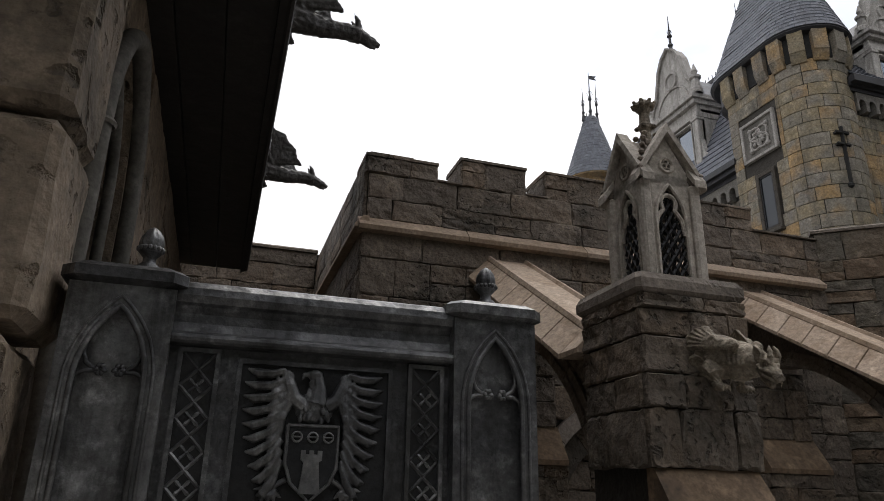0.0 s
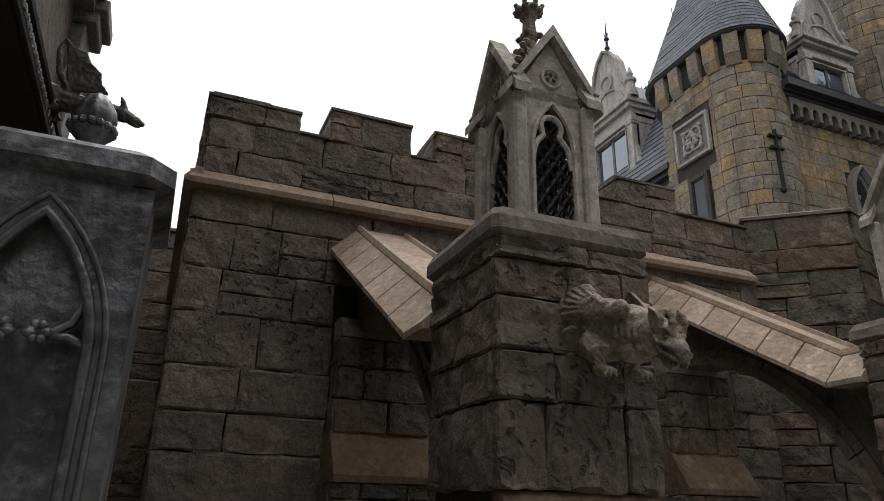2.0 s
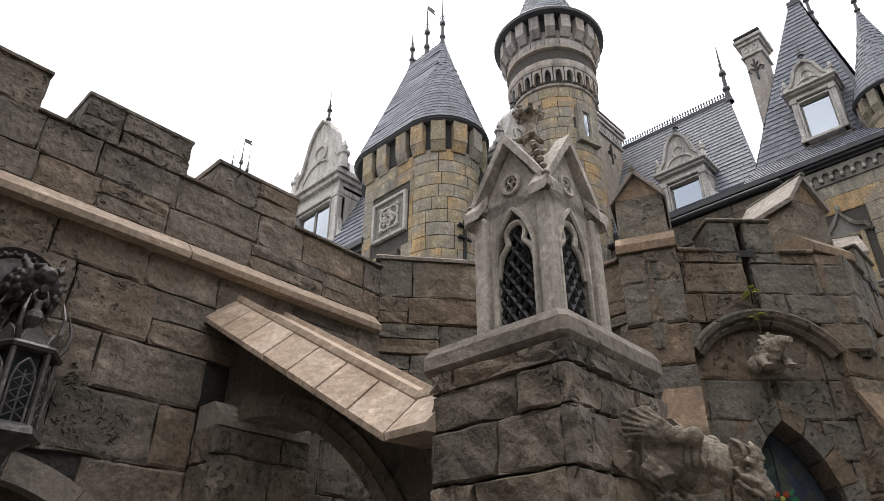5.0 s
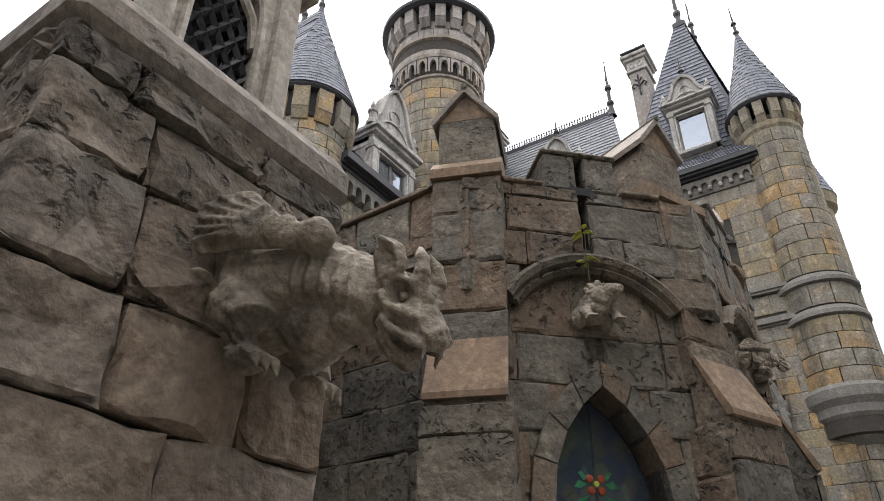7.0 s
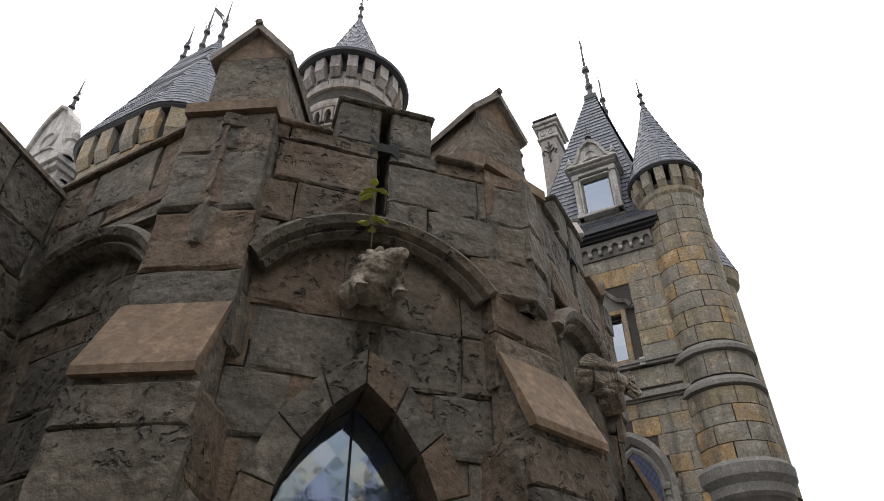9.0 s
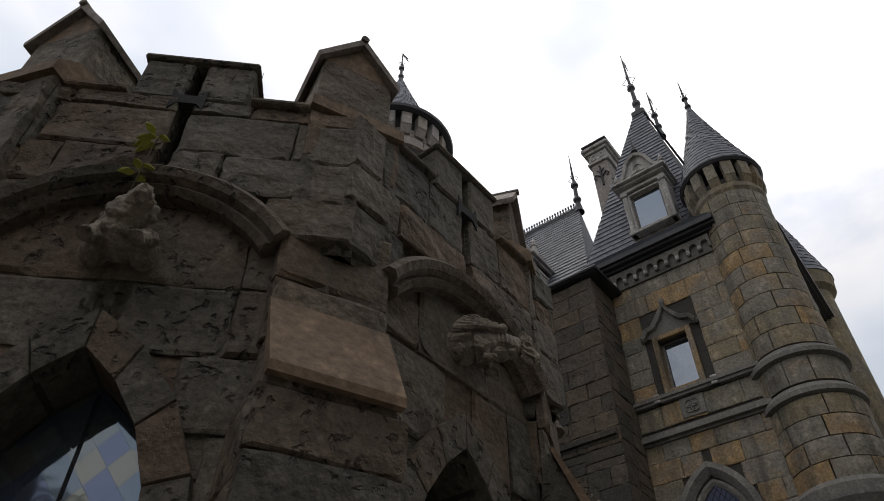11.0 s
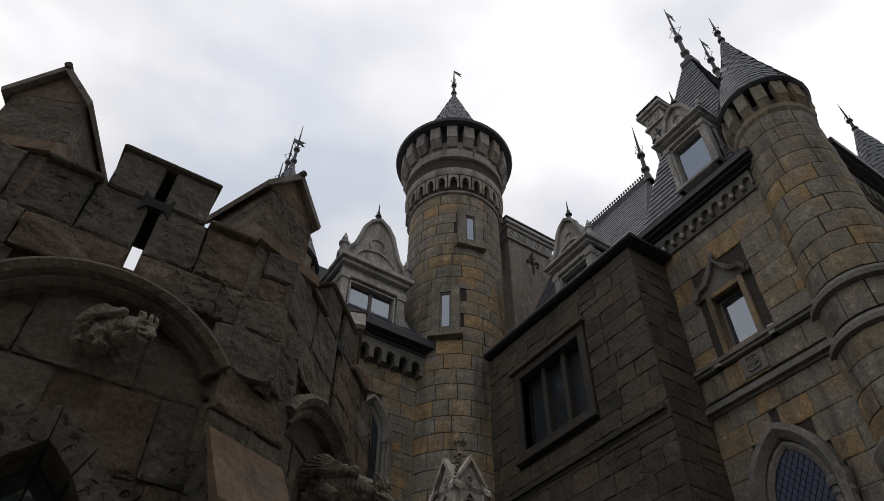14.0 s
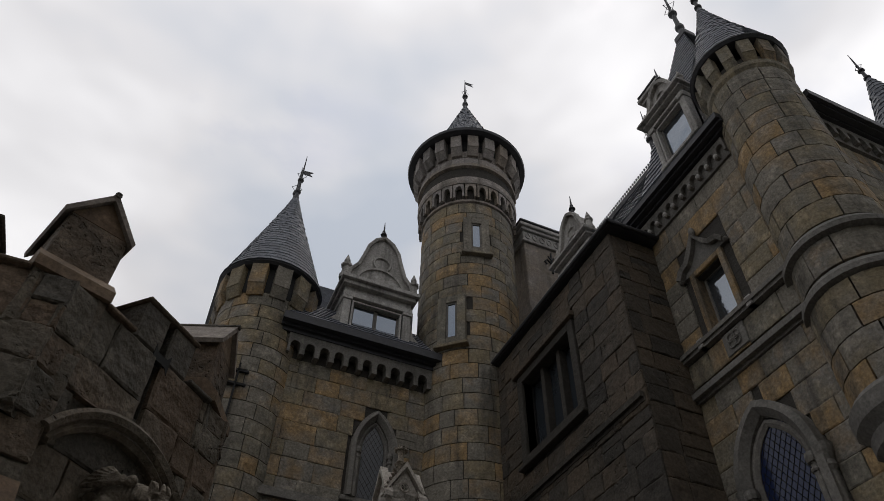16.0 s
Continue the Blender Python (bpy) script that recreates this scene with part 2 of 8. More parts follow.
BRIGHTGLASS = glass_surface("mirror_coated_window_glass", (0.22, 0.245, 0.275), rough=0.06, metal=0.85)
STAINED = glass_surface("stained_glass", (0.05, 0.08, 0.12), 0.05, metal=0.7, tints=[(0.13, 0.17, 0.22), (0.16, 0.19, 0.2), (0.11, 0.14, 0.22), (0.19, 0.2, 0.18), (0.12, 0.16, 0.2), (0.2, 0.22, 0.24)])
BLUEGLASS = glass_surface("blue_leaded_glass", (0.012, 0.02, 0.06), 0.1, ior=1.4)
LEAF = surface("yellow_green_leaf", [(0.2, 0.25, 0.035), (0.4, 0.4, 0.08)], rough=0.6, grain=60, bump=0.1, fine=0.2)
BARKSTEM = surface("brown_stem", [(0.06, 0.05, 0.03), (0.1, 0.085, 0.045)], grain=60, bump=0.1)
PAVING = surface("grey_paving", [(0.14, 0.135, 0.125), (0.2, 0.19, 0.175)], grain=20, bump=0.4)
# black for painted shade in slits and gaps, and for window leading
SLITDARK = surface("slit_shade_and_lead", [(0.01, 0.01, 0.01), (0.02, 0.02, 0.02)], grain=20, bump=0.1)
REDF = surface("red_painted_glass", [(0.22, 0.03, 0.015), (0.34, 0.07, 0.025)], rough=0.2, grain=30, bump=0.1)
GREENF = surface("green_painted_glass", [(0.02, 0.11, 0.05), (0.04, 0.17, 0.075)], rough=0.2, grain=30, bump=0.1)


# ---------------------------------------------------------------- mesh helpers
def V(*a):
    return Vector(a)


def part(name, bm, material, parent=None, label="", smooth=False):
    me = bpy.data.meshes.new(name)
    bmesh.ops.remove_doubles(bm, verts=bm.verts, dist=2e-5)
    bmesh.ops.recalc_face_normals(bm, faces=bm.faces)
    if smooth:
        for f in bm.faces:
            f.smooth = True
    bm.to_mesh(me)
    bm.free()
    me.materials.append(material)
    ob = new(name, me)
    if parent is not None:
        ob.parent = parent
    if label:
        tagged(ob, label)
    return ob


def thing(name, label, category, at=None, group="", kind=""):
    ob = new(name)
    ob.empty_display_size = 0.1
    if at is not None:
        ob.matrix_world = at
    return tagged(ob, label, category, group, kind)


def B():
    return bmesh.new()


def box(bm, x0, x1, y0, y1, z0, z1, m=None, bevel=0.0):
    vs = [bm.verts.new((x, y, z)) for x in (x0, x1) for y in (y0, y1) for z in (z0, z1)]
    fs = [bm.faces.new([vs[i] for i in f]) for f in ((0, 1, 3, 2), (4, 6, 7, 5), (0, 4, 5, 1), (2, 3, 7, 6), (0, 2, 6, 4), (1, 5, 7, 3))]
    if bevel:
        es = list({e for f in fs for e in f.edges})
        r = bmesh.ops.bevel(bm, geom=es, offset=bevel, segments=1, affect="EDGES", profile=0.5)
        vs = list({v for f in r["faces"] for v in f.verts})
    if m is not None:
        for v in vs:
            v.co = m @ v.co
    return bm


def prism(bm, pts, vec, m=None):
    """Extrudes a closed outline of 3D points along vec."""
    a = [bm.verts.new(p) for p in pts]
    b = [bm.verts.new(Vector(p) + Vector(vec)) for p in pts]
    n = len(a)
    bm.faces.new(a)
    bm.faces.new(b[::-1])
    for i in range(n):
        bm.faces.new((a[i], b[i], b[(i + 1) % n], a[(i + 1) % n]))
    if m is not None:
        for v in a + b:
            v.co = m @ v.co
    return bm


def lathe(bm, prof, seg=32, c=(0, 0), a0=0.0, a1=360.0, m=None):
    """Turns a profile of (r, z) about the upright axis at c."""
    full = abs(a1 - a0) >= 359.9
    n = seg if full else seg + 1
    rings = []
    for r, z in prof:
        ring = []
        for i in range(n):
            a = radians(a0 + (a1 - a0) * i / seg)
            p = Vector((c[0] + r * math.cos(a), c[1] + r * math.sin(a), z))
            ring.append(bm.verts.new(m @ p if m is not None else p))
        rings.append(ring)
    for p, q in zip(rings, rings[1:]):
        for i in range(n if full else n - 1):
            j = (i + 1) % n
            bm.faces.new((p[i], p[j], q[j], q[i]))
    return bm


def tube(bm, pts, rad, seg=6, up=(0, 0, 1)):
    """A round bar along points; rad may be a list."""
    pts = [Vector(p) for p in pts]
    rad = rad if isinstance(rad, (list, tuple)) else [rad] * len(pts)
    rings = []
    for i, p in enumerate(pts):
        d = (pts[min(i + 1, len(pts) - 1)] - pts[max(i - 1, 0)]).normalized()
        s = d.cross(Vector(up))
        s = s.normalized() if s.length > 1e-4 else Vector((1, 0, 0))
        u = s.cross(d)
        rings.append([bm.verts.new(p + rad[i] * (math.cos(6.2832 * k / seg) * s + math.sin(6.2832 * k / seg) * u)) for k in range(seg)])
    for a, b in zip(rings, rings[1:]):
        for k in range(seg):
            bm.faces.new((a[k], a[(k + 1) % seg], b[(k + 1) % seg], b[k]))
    bm.faces.new(rings[0][::-1])
    bm.faces.new(rings[-1])
    return bm


def blob(bm, c, r, seg=12, rings=8, m=None):
    """An ellipsoid with radii r."""
    vs = bmesh.ops.create_uvsphere(bm, u_segments=seg, v_segments=rings, radius=1.0)["verts"]
    for v in vs:
        v.co = Vector((c[0] + r[0] * v.co.x, c[1] + r[1] * v.co.y, c[2] + r[2] * v.co.z))
        if m is not None:
            v.co = m @ v.co
    return bm


def fuse(bm, size):
    """Melts the lumps of a figure into one skin."""
    me = bpy.data.meshes.new("fused")
    bmesh.ops.recalc_face_normals(bm, faces=bm.faces)
    bm.to_mesh(me)
    bm.free()
    ob = new("fused", me)
    md = ob.modifiers.new("skin", "REMESH")
    md.mode, md.voxel_size = "VOXEL", size
    done = bpy.data.meshes.new_from_object(ob.evaluated_get(bpy.context.evaluated_depsgraph_get()))
    bpy.data.objects.remove(ob)
    bpy.data.meshes.remove(me)
    out = bmesh.new()
    out.from_mesh(done)
    bpy.data.meshes.remove(done)
    return out


def roughen(bm, amount, scale, seed=0.0):
    bm.normal_update()
    for v in bm.verts:
        v.co += v.normal * amount * noise.noise(v.co * scale + Vector((seed, seed, seed)))


# ---------------------------------------------------------------- stone pieces on one set of shared meshes
def block_mesh(name, seed, rough, nx=5, nz=4):
    """A unit stone: x and z from -0.5 to 0.5, its face at y = 1, its back at y = 0."""
    rnd = random.Random(seed)
    bm = B()
    grid = []
    for k in range(nz + 1):
        row = []
        for i in range(nx + 1):
            x, z = i / nx - 0.5, k / nz - 0.5
            edge = i in (0, nx) or k in (0, nz)
            y = (0.8 if edge else 1.0) + rough * rnd.uniform(-0.3, 0.2)
            if edge:
                x += rnd.uniform(-0.012, 0.012) * rough * 1.5
                z += rnd.uniform(-0.02, 0.02) * rough * 1.5
            elif i in (1, nx - 1):
                x = math.copysign(0.5 - 0.045, x)
            if not edge and k in (1, nz - 1):
                z = math.copysign(0.5 - 0.06, z)
            row.append(bm.verts.new((x, y, z)))
        grid.append(row)
    for k in range(nz):
        for i in range(nx):
            bm.faces.new((grid[k][i], grid[k][i + 1], grid[k + 1][i + 1], grid[k + 1][i]))
    rim = grid[0] + [r[-1] for r in grid[1:]] + grid[-1][-2::-1] + [r[0] for r in grid[-2:0:-1]]
    back = [bm.verts.new((v.co.x, 0, v.co.z)) for v in rim]
    for i in range(len(rim)):
        j = (i + 1) % len(rim)
        bm.faces.new((rim[i], rim[j], back[j], back[i]))
    bmesh.ops.recalc_face_normals(bm, faces=bm.faces)
    me = bpy.data.meshes.new(name)
    bm.to_mesh(me)
    bm.free()
    return me


BLOCKS = {}


def block_set(material, rough, nx=5, nz=4):
    key = (material.name, rough)
    if key not in BLOCKS:
        BLOCKS[key] = []
        for s in range(7):
            me = block_mesh("stone_block", 11 * s + 3, rough, nx, nz)
            me.materials.append(material)
            BLOCKS[key].append(me)
    return BLOCKS[key]


def stone(parent, me, u, n, centre, w, h, d):
    x = Vector(n).cross(Vector((0, 0, 1)))
    m = Matrix((( x.x * w, n[0] * d, 0, centre[0]), (x.y * w, n[1] * d, 0, centre[1]), (0, 0, h, centre[2]), (0, 0, 0, 1)))
    ob = new("stone_block", me)
    ob.parent = parent
    ob.matrix_basis = m
    return ob


def ashlar(parent, a, b, z0, z1, material, seed, course=0.27, lens=(0.3, 0.75), depth=0.05, rough=1.0, holes=(), top=None, split=0.12, gap=0.006, courses=None):
    """Courses of single stones on the upright plane from a to b (plan points), facing to the right of a->b.
    holes: functions (za, zb) -> list of (u0, u1) kept free. top: function u -> highest z."""
    rnd = random.Random(seed)
    a, b = Vector((a[0], a[1], 0)), Vector((b[0], b[1], 0))
    L = (b - a).length
    u = (b - a) / L
    n = Vector((u.y, -u.x, 0))
    meshes = block_set(material, rough)
    edges = [z0]
    if courses:
        edges = [z0] + [c for c in courses if z0 < c < z1 - 0.02]
    else:
        while z1 - edges[-1] > course * 1.45:
            edges.append(edges[-1] + course * rnd.uniform(0.82, 1.2))
    edges.append(z1)
    for ci, (za, zb) in enumerate(zip(edges, edges[1:])):
        free = [(0.0, L)]
        for hfn in holes:
            for h0, h1 in hfn(za, zb):
                nxt = []
                for f0, f1 in free:
                    if h1 <= f0 or h0 >= f1:
                        nxt.append((f0, f1))
                    else:
                        if h0 > f0:
                            nxt.append((f0, h0))
                        if h1 < f1:
                            nxt.append((h1, f1))
                free = nxt
        for f0, f1 in free:
            s = f0
            first = True
            while f1 - s > 0.03:
                w = rnd.uniform(*lens) * (rnd.uniform(0.45, 1) if first else 1)
                first = False
                if f1 - s - w < lens[0] * 0.6:
                    w = f1 - s
                if w > lens[1] * 1.5:
                    w *= 0.5
                rows = [(za, zb)]
                if rnd.random() < split and zb - za > 0.17:
                    mid = za + (zb - za) * rnd.uniform(0.4, 0.6)
                    rows = [(za, mid), (mid, zb)]
                for ra, rb in rows:
                    if top is not None:
                        rb = min(rb, top(s + w / 2))
                    if rb - ra > 0.03:
                        c = a + u * (s + w / 2)
                        stone(parent, rnd.choice(meshes), u, n, (c.x, c.y, (ra + rb) / 2), w - gap, rb - ra - gap, depth * rnd.uniform(0.75, 1.15))
                s += w


def wall_solid(bm, a, b, z0, z1, thick, openings=(), step=0.06):
    """An upright wall, face on a->b, body to the left of it; openings (u0, u1, sill, top(u)) go right through."""
    a, b = Vector((a[0], a[1], 0)), Vector((b[0], b[1], 0))
    L = (b - a).length
    u = (b - a) / L
    n = Vector((u.y, -u.x, 0))
    cuts = {0.0, L}
    for u0, u1, zs, tf in openings:
        k = max(2, int((u1 - u0) / step))
        cuts |= {u0 + (u1 - u0) * i / k for i in range(k + 1)}
    cuts = sorted(c for c in cuts if -1e-6 <= c <= L + 1e-6)
    for c0, c1 in zip(cuts, cuts[1:]):
        if c1 - c0 < 1e-5:
            continue
        mid = (c0 + c1) / 2
        segs = [((z0, z0), (z1, z1))]
        for u0, u1, zs, tf in openings:
            if u0 < mid < u1:
                nxt = []
                for (l0, l1), (h0, h1) in segs:
                    nxt.append(((l0, l1), (min(h0, zs), min(h1, zs))))
                    nxt.append(((max(l0, tf(c0)), max(l1, tf(c1))), (h0, h1)))
                segs = [g for g in nxt if max(g[1][0] - g[0][0], g[1][1] - g[0][1]) > 1e-4]
        for (l0, l1), (h0, h1) in segs:
            if max(h0 - l0, h1 - l1) < 1e-4:
                continue
            p0, p1 = a + u * c0, a + u * c1
            prism(bm, [(p0.x, p0.y, l0), (p1.x, p1.y, l1), (p1.x, p1.y, h1), (p0.x, p0.y, h0)], -n * thick)
    return bm


def round_top(uc, r, zc):
    return lambda u: zc + math.sqrt(max(0.0, r * r - (u - uc) ** 2))


def segment_top(uc, half, zs, rise):
    R = (half * half + rise * rise) / (2 * rise)
    return lambda u: zs + rise - R + math.sqrt(max(0.0, R * R - (u - uc) ** 2))


def pointed_top(uc, half, zs, rise):
    """A pointed arch: two arcs that meet at zs + rise."""
    R = (half * half + rise * rise) / (2 * half)
    return lambda u: zs + math.sqrt(max(0.0, R * R - (abs(u - uc) + R - half) ** 2))


def opening_hole(u0, u1, zs, tf):
    """The free spans of a course for an opening."""
    def spans(za, zb):
        if zb <= zs:
            return []
        z = max(zs, za + (zb - za) * 0.35)
        inside = [u0 + (u1 - u0) * i / 40 for i in range(41) if tf(u0 + (u1 - u0) * i / 40) > z]
        return [(min(inside), max(inside))] if len(inside) > 1 else []
    return spans


def arc_points(uc, half, zs, rise, k, pointed=True):
    f = pointed_top(uc, half, zs, rise) if pointed else segment_top(uc, half, zs, rise)
    out = []
    for i in range(k + 1):
        s = -math.cos(math.pi * i / k)
        out.append((uc + half * s, f(uc + half * s)))
    return out


class Plane:
    """Plan line a->b with its outward normal: places (u, out, z)."""

    def __init__(self, a, b):
        self.a = Vector((a[0], a[1], 0))
        d = Vector((b[0], b[1], 0)) - self.a
        self.L = d.length
        self.u = d / self.L
        self.n = Vector((self.u.y, -self.u.x, 0))
        self.m = Matrix(((self.u.x, self.n.x, 0, self.a.x), (self.u.y, self.n.y, 0, self.a.y), (0, 0, 1, 0), (0, 0, 0, 1)))

    def at(self, u, out, z):
        return self.a + self.u * u + self.n * out + Vector((0, 0, z))


def ring_stones(parent, pl, inner, outer, out0, out1, material, name="voussoir"):
    """Wedge stones between two curves of (u, z) points."""
    for i in range(len(inner) - 1):
        bm = B()
        q = [inner[i], inner[i + 1], outer[i + 1], outer[i]]
        cx, cz = sum(p[0] for p in q) / 4, sum(p[1] for p in q) / 4
        pts = [pl.at(cx + (p[0] - cx) * 0.985, out0, cz + (p[1] - cz) * 0.985) for p in q]
        face = [pl.at(cx + (p[0] - cx) * 0.95, out1, cz + (p[1] - cz) * 0.95) for p in q]
        rim = [pl.at(cx + (p[0] - cx) * 0.985, out1 - 0.007, cz + (p[1] - cz) * 0.985) for p in q]
        v = [[bm.verts.new(p) for p in s] for s in (pts, rim, face)]
        bm.faces.new(v[0])
        bm.faces.new(v[2])
        for lo, hi in ((v[0], v[1]), (v[1], v[2])):
            for j in range(4):
                bm.faces.new((lo[j], lo[(j + 1) % 4], hi[(j + 1) % 4], hi[j]))
        part(name, bm, material, parent)


def sweep(bm, pl, curve, prof):
    """Runs a moulding profile of (side, out) along a curve of (u, z) on a plane."""
    rings = []
    for i, (u, z) in enumerate(curve):
        p, q = curve[max(0, i - 1)], curve[min(len(curve) - 1, i + 1)]
        d = Vector((q[0] - p[0], q[1] - p[1])).normalized()
        s = (-d.y, d.x)
        rings.append([bm.verts.new(pl.at(u + s[0] * a, o, z + s[1] * a)) for a, o in prof])
    for a, b in zip(rings, rings[1:]):
        for k in range(len(prof)):
            k2 = (k + 1) % len(prof)
            bm.faces.new((a[k], a[k2], b[k2], b[k]))
    bm.faces.new(rings[0][::-1])
    bm.faces.new(rings[-1])
    return bm


# ---------------------------------------------------------------- ground
bm = B()
k = 24
vs = [[bm.verts.new((-400 + 800 * i / k, -400 + 800 * j / k, 0)) for i in range(k + 1)] for j in range(k + 1)]
for j in range(k):
    for i in range(k):
        bm.faces.new((vs[j][i], vs[j][i + 1], vs[j + 1][i + 1], vs[j + 1][i]))
tagged(part("ground", bm, PAVING), "grey stone-paved castle yard reaching to the horizon", "ground", kind="structure")


# ---------------------------------------------------------------- crenellated curtain wall with its buttresses
YA, ZLEDGE = 5.38, 3.58
MERLONS = [(1.0, 1.6, 4.28), (1.87, 2.46, 4.38), (2.71, 3.31, 4.38), (3.57, 4.17, 4.38), (4.42, 5.0, 4.35)]
PIERS = [2.29, 4.86]


def coping(parent, a, b, z, over, thick, h=0.045, name="coping"):
    """A weathered capping slab on a wall top between plan points a and b (face to the right)."""
    pl = Plane(a, b)
    bm = B()
    prof = [(-over, z), (-over, z + h * 0.55), (-over + 0.03, z + h), (thick - 0.03 + over, z + h), (thick + over, z + h * 0.55), (thick + over, z)]
    prism(bm, [pl.at(-over * 0.6, -o, zz) for o, zz in prof], pl.u * (pl.L + 1.2 * over))
    return part(name, bm, DARK, parent)


def curtain_wall():
    w = thing("wall_south", "dark rock-faced stone curtain wall with crenellations", "wall", kind="structure")
    pl = Plane((1.0, YA), (5.86, YA))
    bm = B()
    arch = (1.54, 3.46, 0.02, round_top(2.5, 0.96, 1.3))
    wall_solid(bm, (1.0, YA), (5.86, YA), 0, 4.12, 0.5, [arch])
    part("wall_core", bm, MORTAR, w)
    bm = B()
    box(bm, 2.3, 4.7, YA + 0.2, YA + 0.36, 0, 2.6)
    part("arch_back", bm, MORTAR, w, "shadowed masonry at the back of the blind arch")
    ashlar(w, (2.5, YA + 0.2), (4.5, YA + 0.2), 0.0, 2.3, DARK, 6, course=0.22, lens=(0.25, 0.5), depth=0.05, split=0.2)
    hole = opening_hole(2.5 - 1.06, 2.5 + 1.06, 0.0, round_top(2.5, 1.06, 1.3))
    pil = [lambda za, zb, x=c: [(x - 1.0 - 0.28, x - 1.0 + 0.28)] if zb < 3.3 else [] for c in PIERS]
    ashlar(w, (0.965, YA), (5.86, YA), 0.0, ZLEDGE, DARK, 5, course=0.28, lens=(0.3, 0.78), depth=0.04, rough=0.75, holes=[hole] + pil, split=0.16)
    ashlar(w, (1.0, YA), (5.86, YA), 3.69, 4.12, DARK, 9, course=0.2, lens=(0.3, 0.62), depth=0.04, rough=0.8)
    arcs = lambda r, n: [(2.5 - r * math.cos(math.pi * i / n), 1.3 + r * math.sin(math.pi * i / n)) for i in range(n + 1)]
    for i, (r0, r1, o0, o1, n, nm) in enumerate(((0.95, 1.08, -0.05, 0.07, 9, "hood_stone"), (0.72, 0.97, -0.21, -0.06, 7, "arch_stone"))):
        ins, outs = arcs(r0, n * 4), arcs(r1, n * 4)
        for q in range(n):
            bm = B()
            loop = ins[q * 4:q * 4 + 5] + outs[q * 4:q * 4 + 5][::-1]
            mx, mz = sum(t[0] for t in loop) / 10, sum(t[1] for t in loop) / 10
            prism(bm, [pl.at(mx + (u - mx) * 0.988, o0, mz + (z - mz) * 0.988) for u, z in loop], pl.n * (o1 - o0))
            part(nm, bm, CAPSTONE if i == 0 else GREYASH, w)
    # string ledge
    for x0, x1 in ((0.93, 1.9), (1.9, 3.05), (3.05, 4.3), (4.3, 5.8)):
        bm = B()
        prism(bm, [(x0, YA + 0.02, ZLEDGE - 0.02), (x0, YA - 0.11, ZLEDGE - 0.012), (x0, YA - 0.12, ZLEDGE + 0.025), (x0, YA - 0.03, ZLEDGE + 0.12), (x0, YA + 0.02, ZLEDGE + 0.12)], (x1 - x0 - 0.008, 0, 0))
        part("ledge", bm, TAN, w)
    # merlons
    for i, (x0, x1, z1) in enumerate(MERLONS):
        bm = B()
        box(bm, x0, x1, YA + 0.005, YA + 0.4, 4.12, z1)
        part("merlon_core", bm, MORTAR, w)
        ashlar(w, (x0 - 0.025, YA), (x1 + 0.025, YA), 4.12, z1, DARK, 40 + i, course=0.26, lens=(0.25, 0.62), depth=0.042, split=0.3)
        ashlar(w, (x0, YA + 0.4), (x0, YA), 4.12, z1, DARK, 60 + i, course=0.26, lens=(0.25, 0.5), depth=0.03, split=0)
        ashlar(w, (x1, YA), (x1, YA + 0.4), 4.12, z1, DARK, 70 + i, course=0.26, lens=(0.25, 0.5), depth=0.03, split=0)
        coping(w, (x0 - 0.02, YA - 0.03), (x1 + 0.02, YA - 0.03), z1, 0.015, 0.43, 0.04)
    for x0, x1 in ((1.6, 1.87), (2.46, 2.71), (3.31, 3.57), (4.17, 4.42), (5.0, 5.86)):
        coping(w, (x0 + 0.03, YA - 0.04), (x1 - 0.03, YA - 0.04), 4.125, 0.012, 0.43, 0.03)
    # return towards the north
    w2 = thing("wall_west_return", "dark stone wall running back from the corner", "wall", kind="structure")
    bm = B()
    wall_solid(bm, (1.0, 8.5), (1.0, YA), 0, 4.28, 0.5)
    part("wall_core", bm, MORTAR, w2)
    ashlar(w2, (1.0, 8.5), (1.0, YA), 0, ZLEDGE, DARK, 15, course=0.26, depth=0.035)
    ashlar(w2, (1.0, 8.5), (1.0, YA), 3.69, 4.28, DARK, 16, course=0.28, depth=0.03)
    bm = B()
    prism(bm, [(1.02, 8.5, ZLEDGE), (0.9, 8.5, ZLEDGE + 0.01), (0.9, 8.5, ZLEDGE + 0.04), (0.97, 8.5, ZLEDGE + 0.115), (1.02, 8.5, ZLEDGE + 0.115)], (0, -3.2, 0))
    part("ledge", bm, TAN, w2)
    coping(w2, (1.0, 8.5), (1.0, YA - 0.02), 4.28, 0.02, 0.4, 0.04)
    w3 = thing("wall_back", "low dark stone wall in shade behind the balustrade", "wall", kind="structure")
    bm = B()
    wall_solid(bm, (-1.6, 8.4), (1.0, 8.4), 0, 4.35, 0.4)
    part("wall_core", bm, MORTAR, w3)
    ashlar(w3, (-1.6, 8.4), (0.96, 8.4), 0.5, 4.35, DARK, 17, course=0.3, depth=0.035)
    coping(w3, (-1.6, 8.36), (0.96, 8.36), 4.35, 0.02, 0.4, 0.05)


def rough_side(parent, cx, half, y0, y1, z0, z1, seed, material=DARK, courses=None, depth=0.045):
    """Rough stones round three sides of a pier."""
    kw = dict(course=0.22, lens=(0.22, 0.5), depth=depth, rough=1.0, split=0.0, courses=courses)
    ashlar(parent, (cx - half - depth * 0.9, y0), (cx + half + depth * 0.9, y0), z0, z1, material, seed, **kw)
    ashlar(parent, (cx - half, y1), (cx - half, y0), z0, z1, material, seed + 1, **kw)
    ashlar(parent, (cx + half, y0), (cx + half, y1), z0, z1, material, seed + 2, **kw)


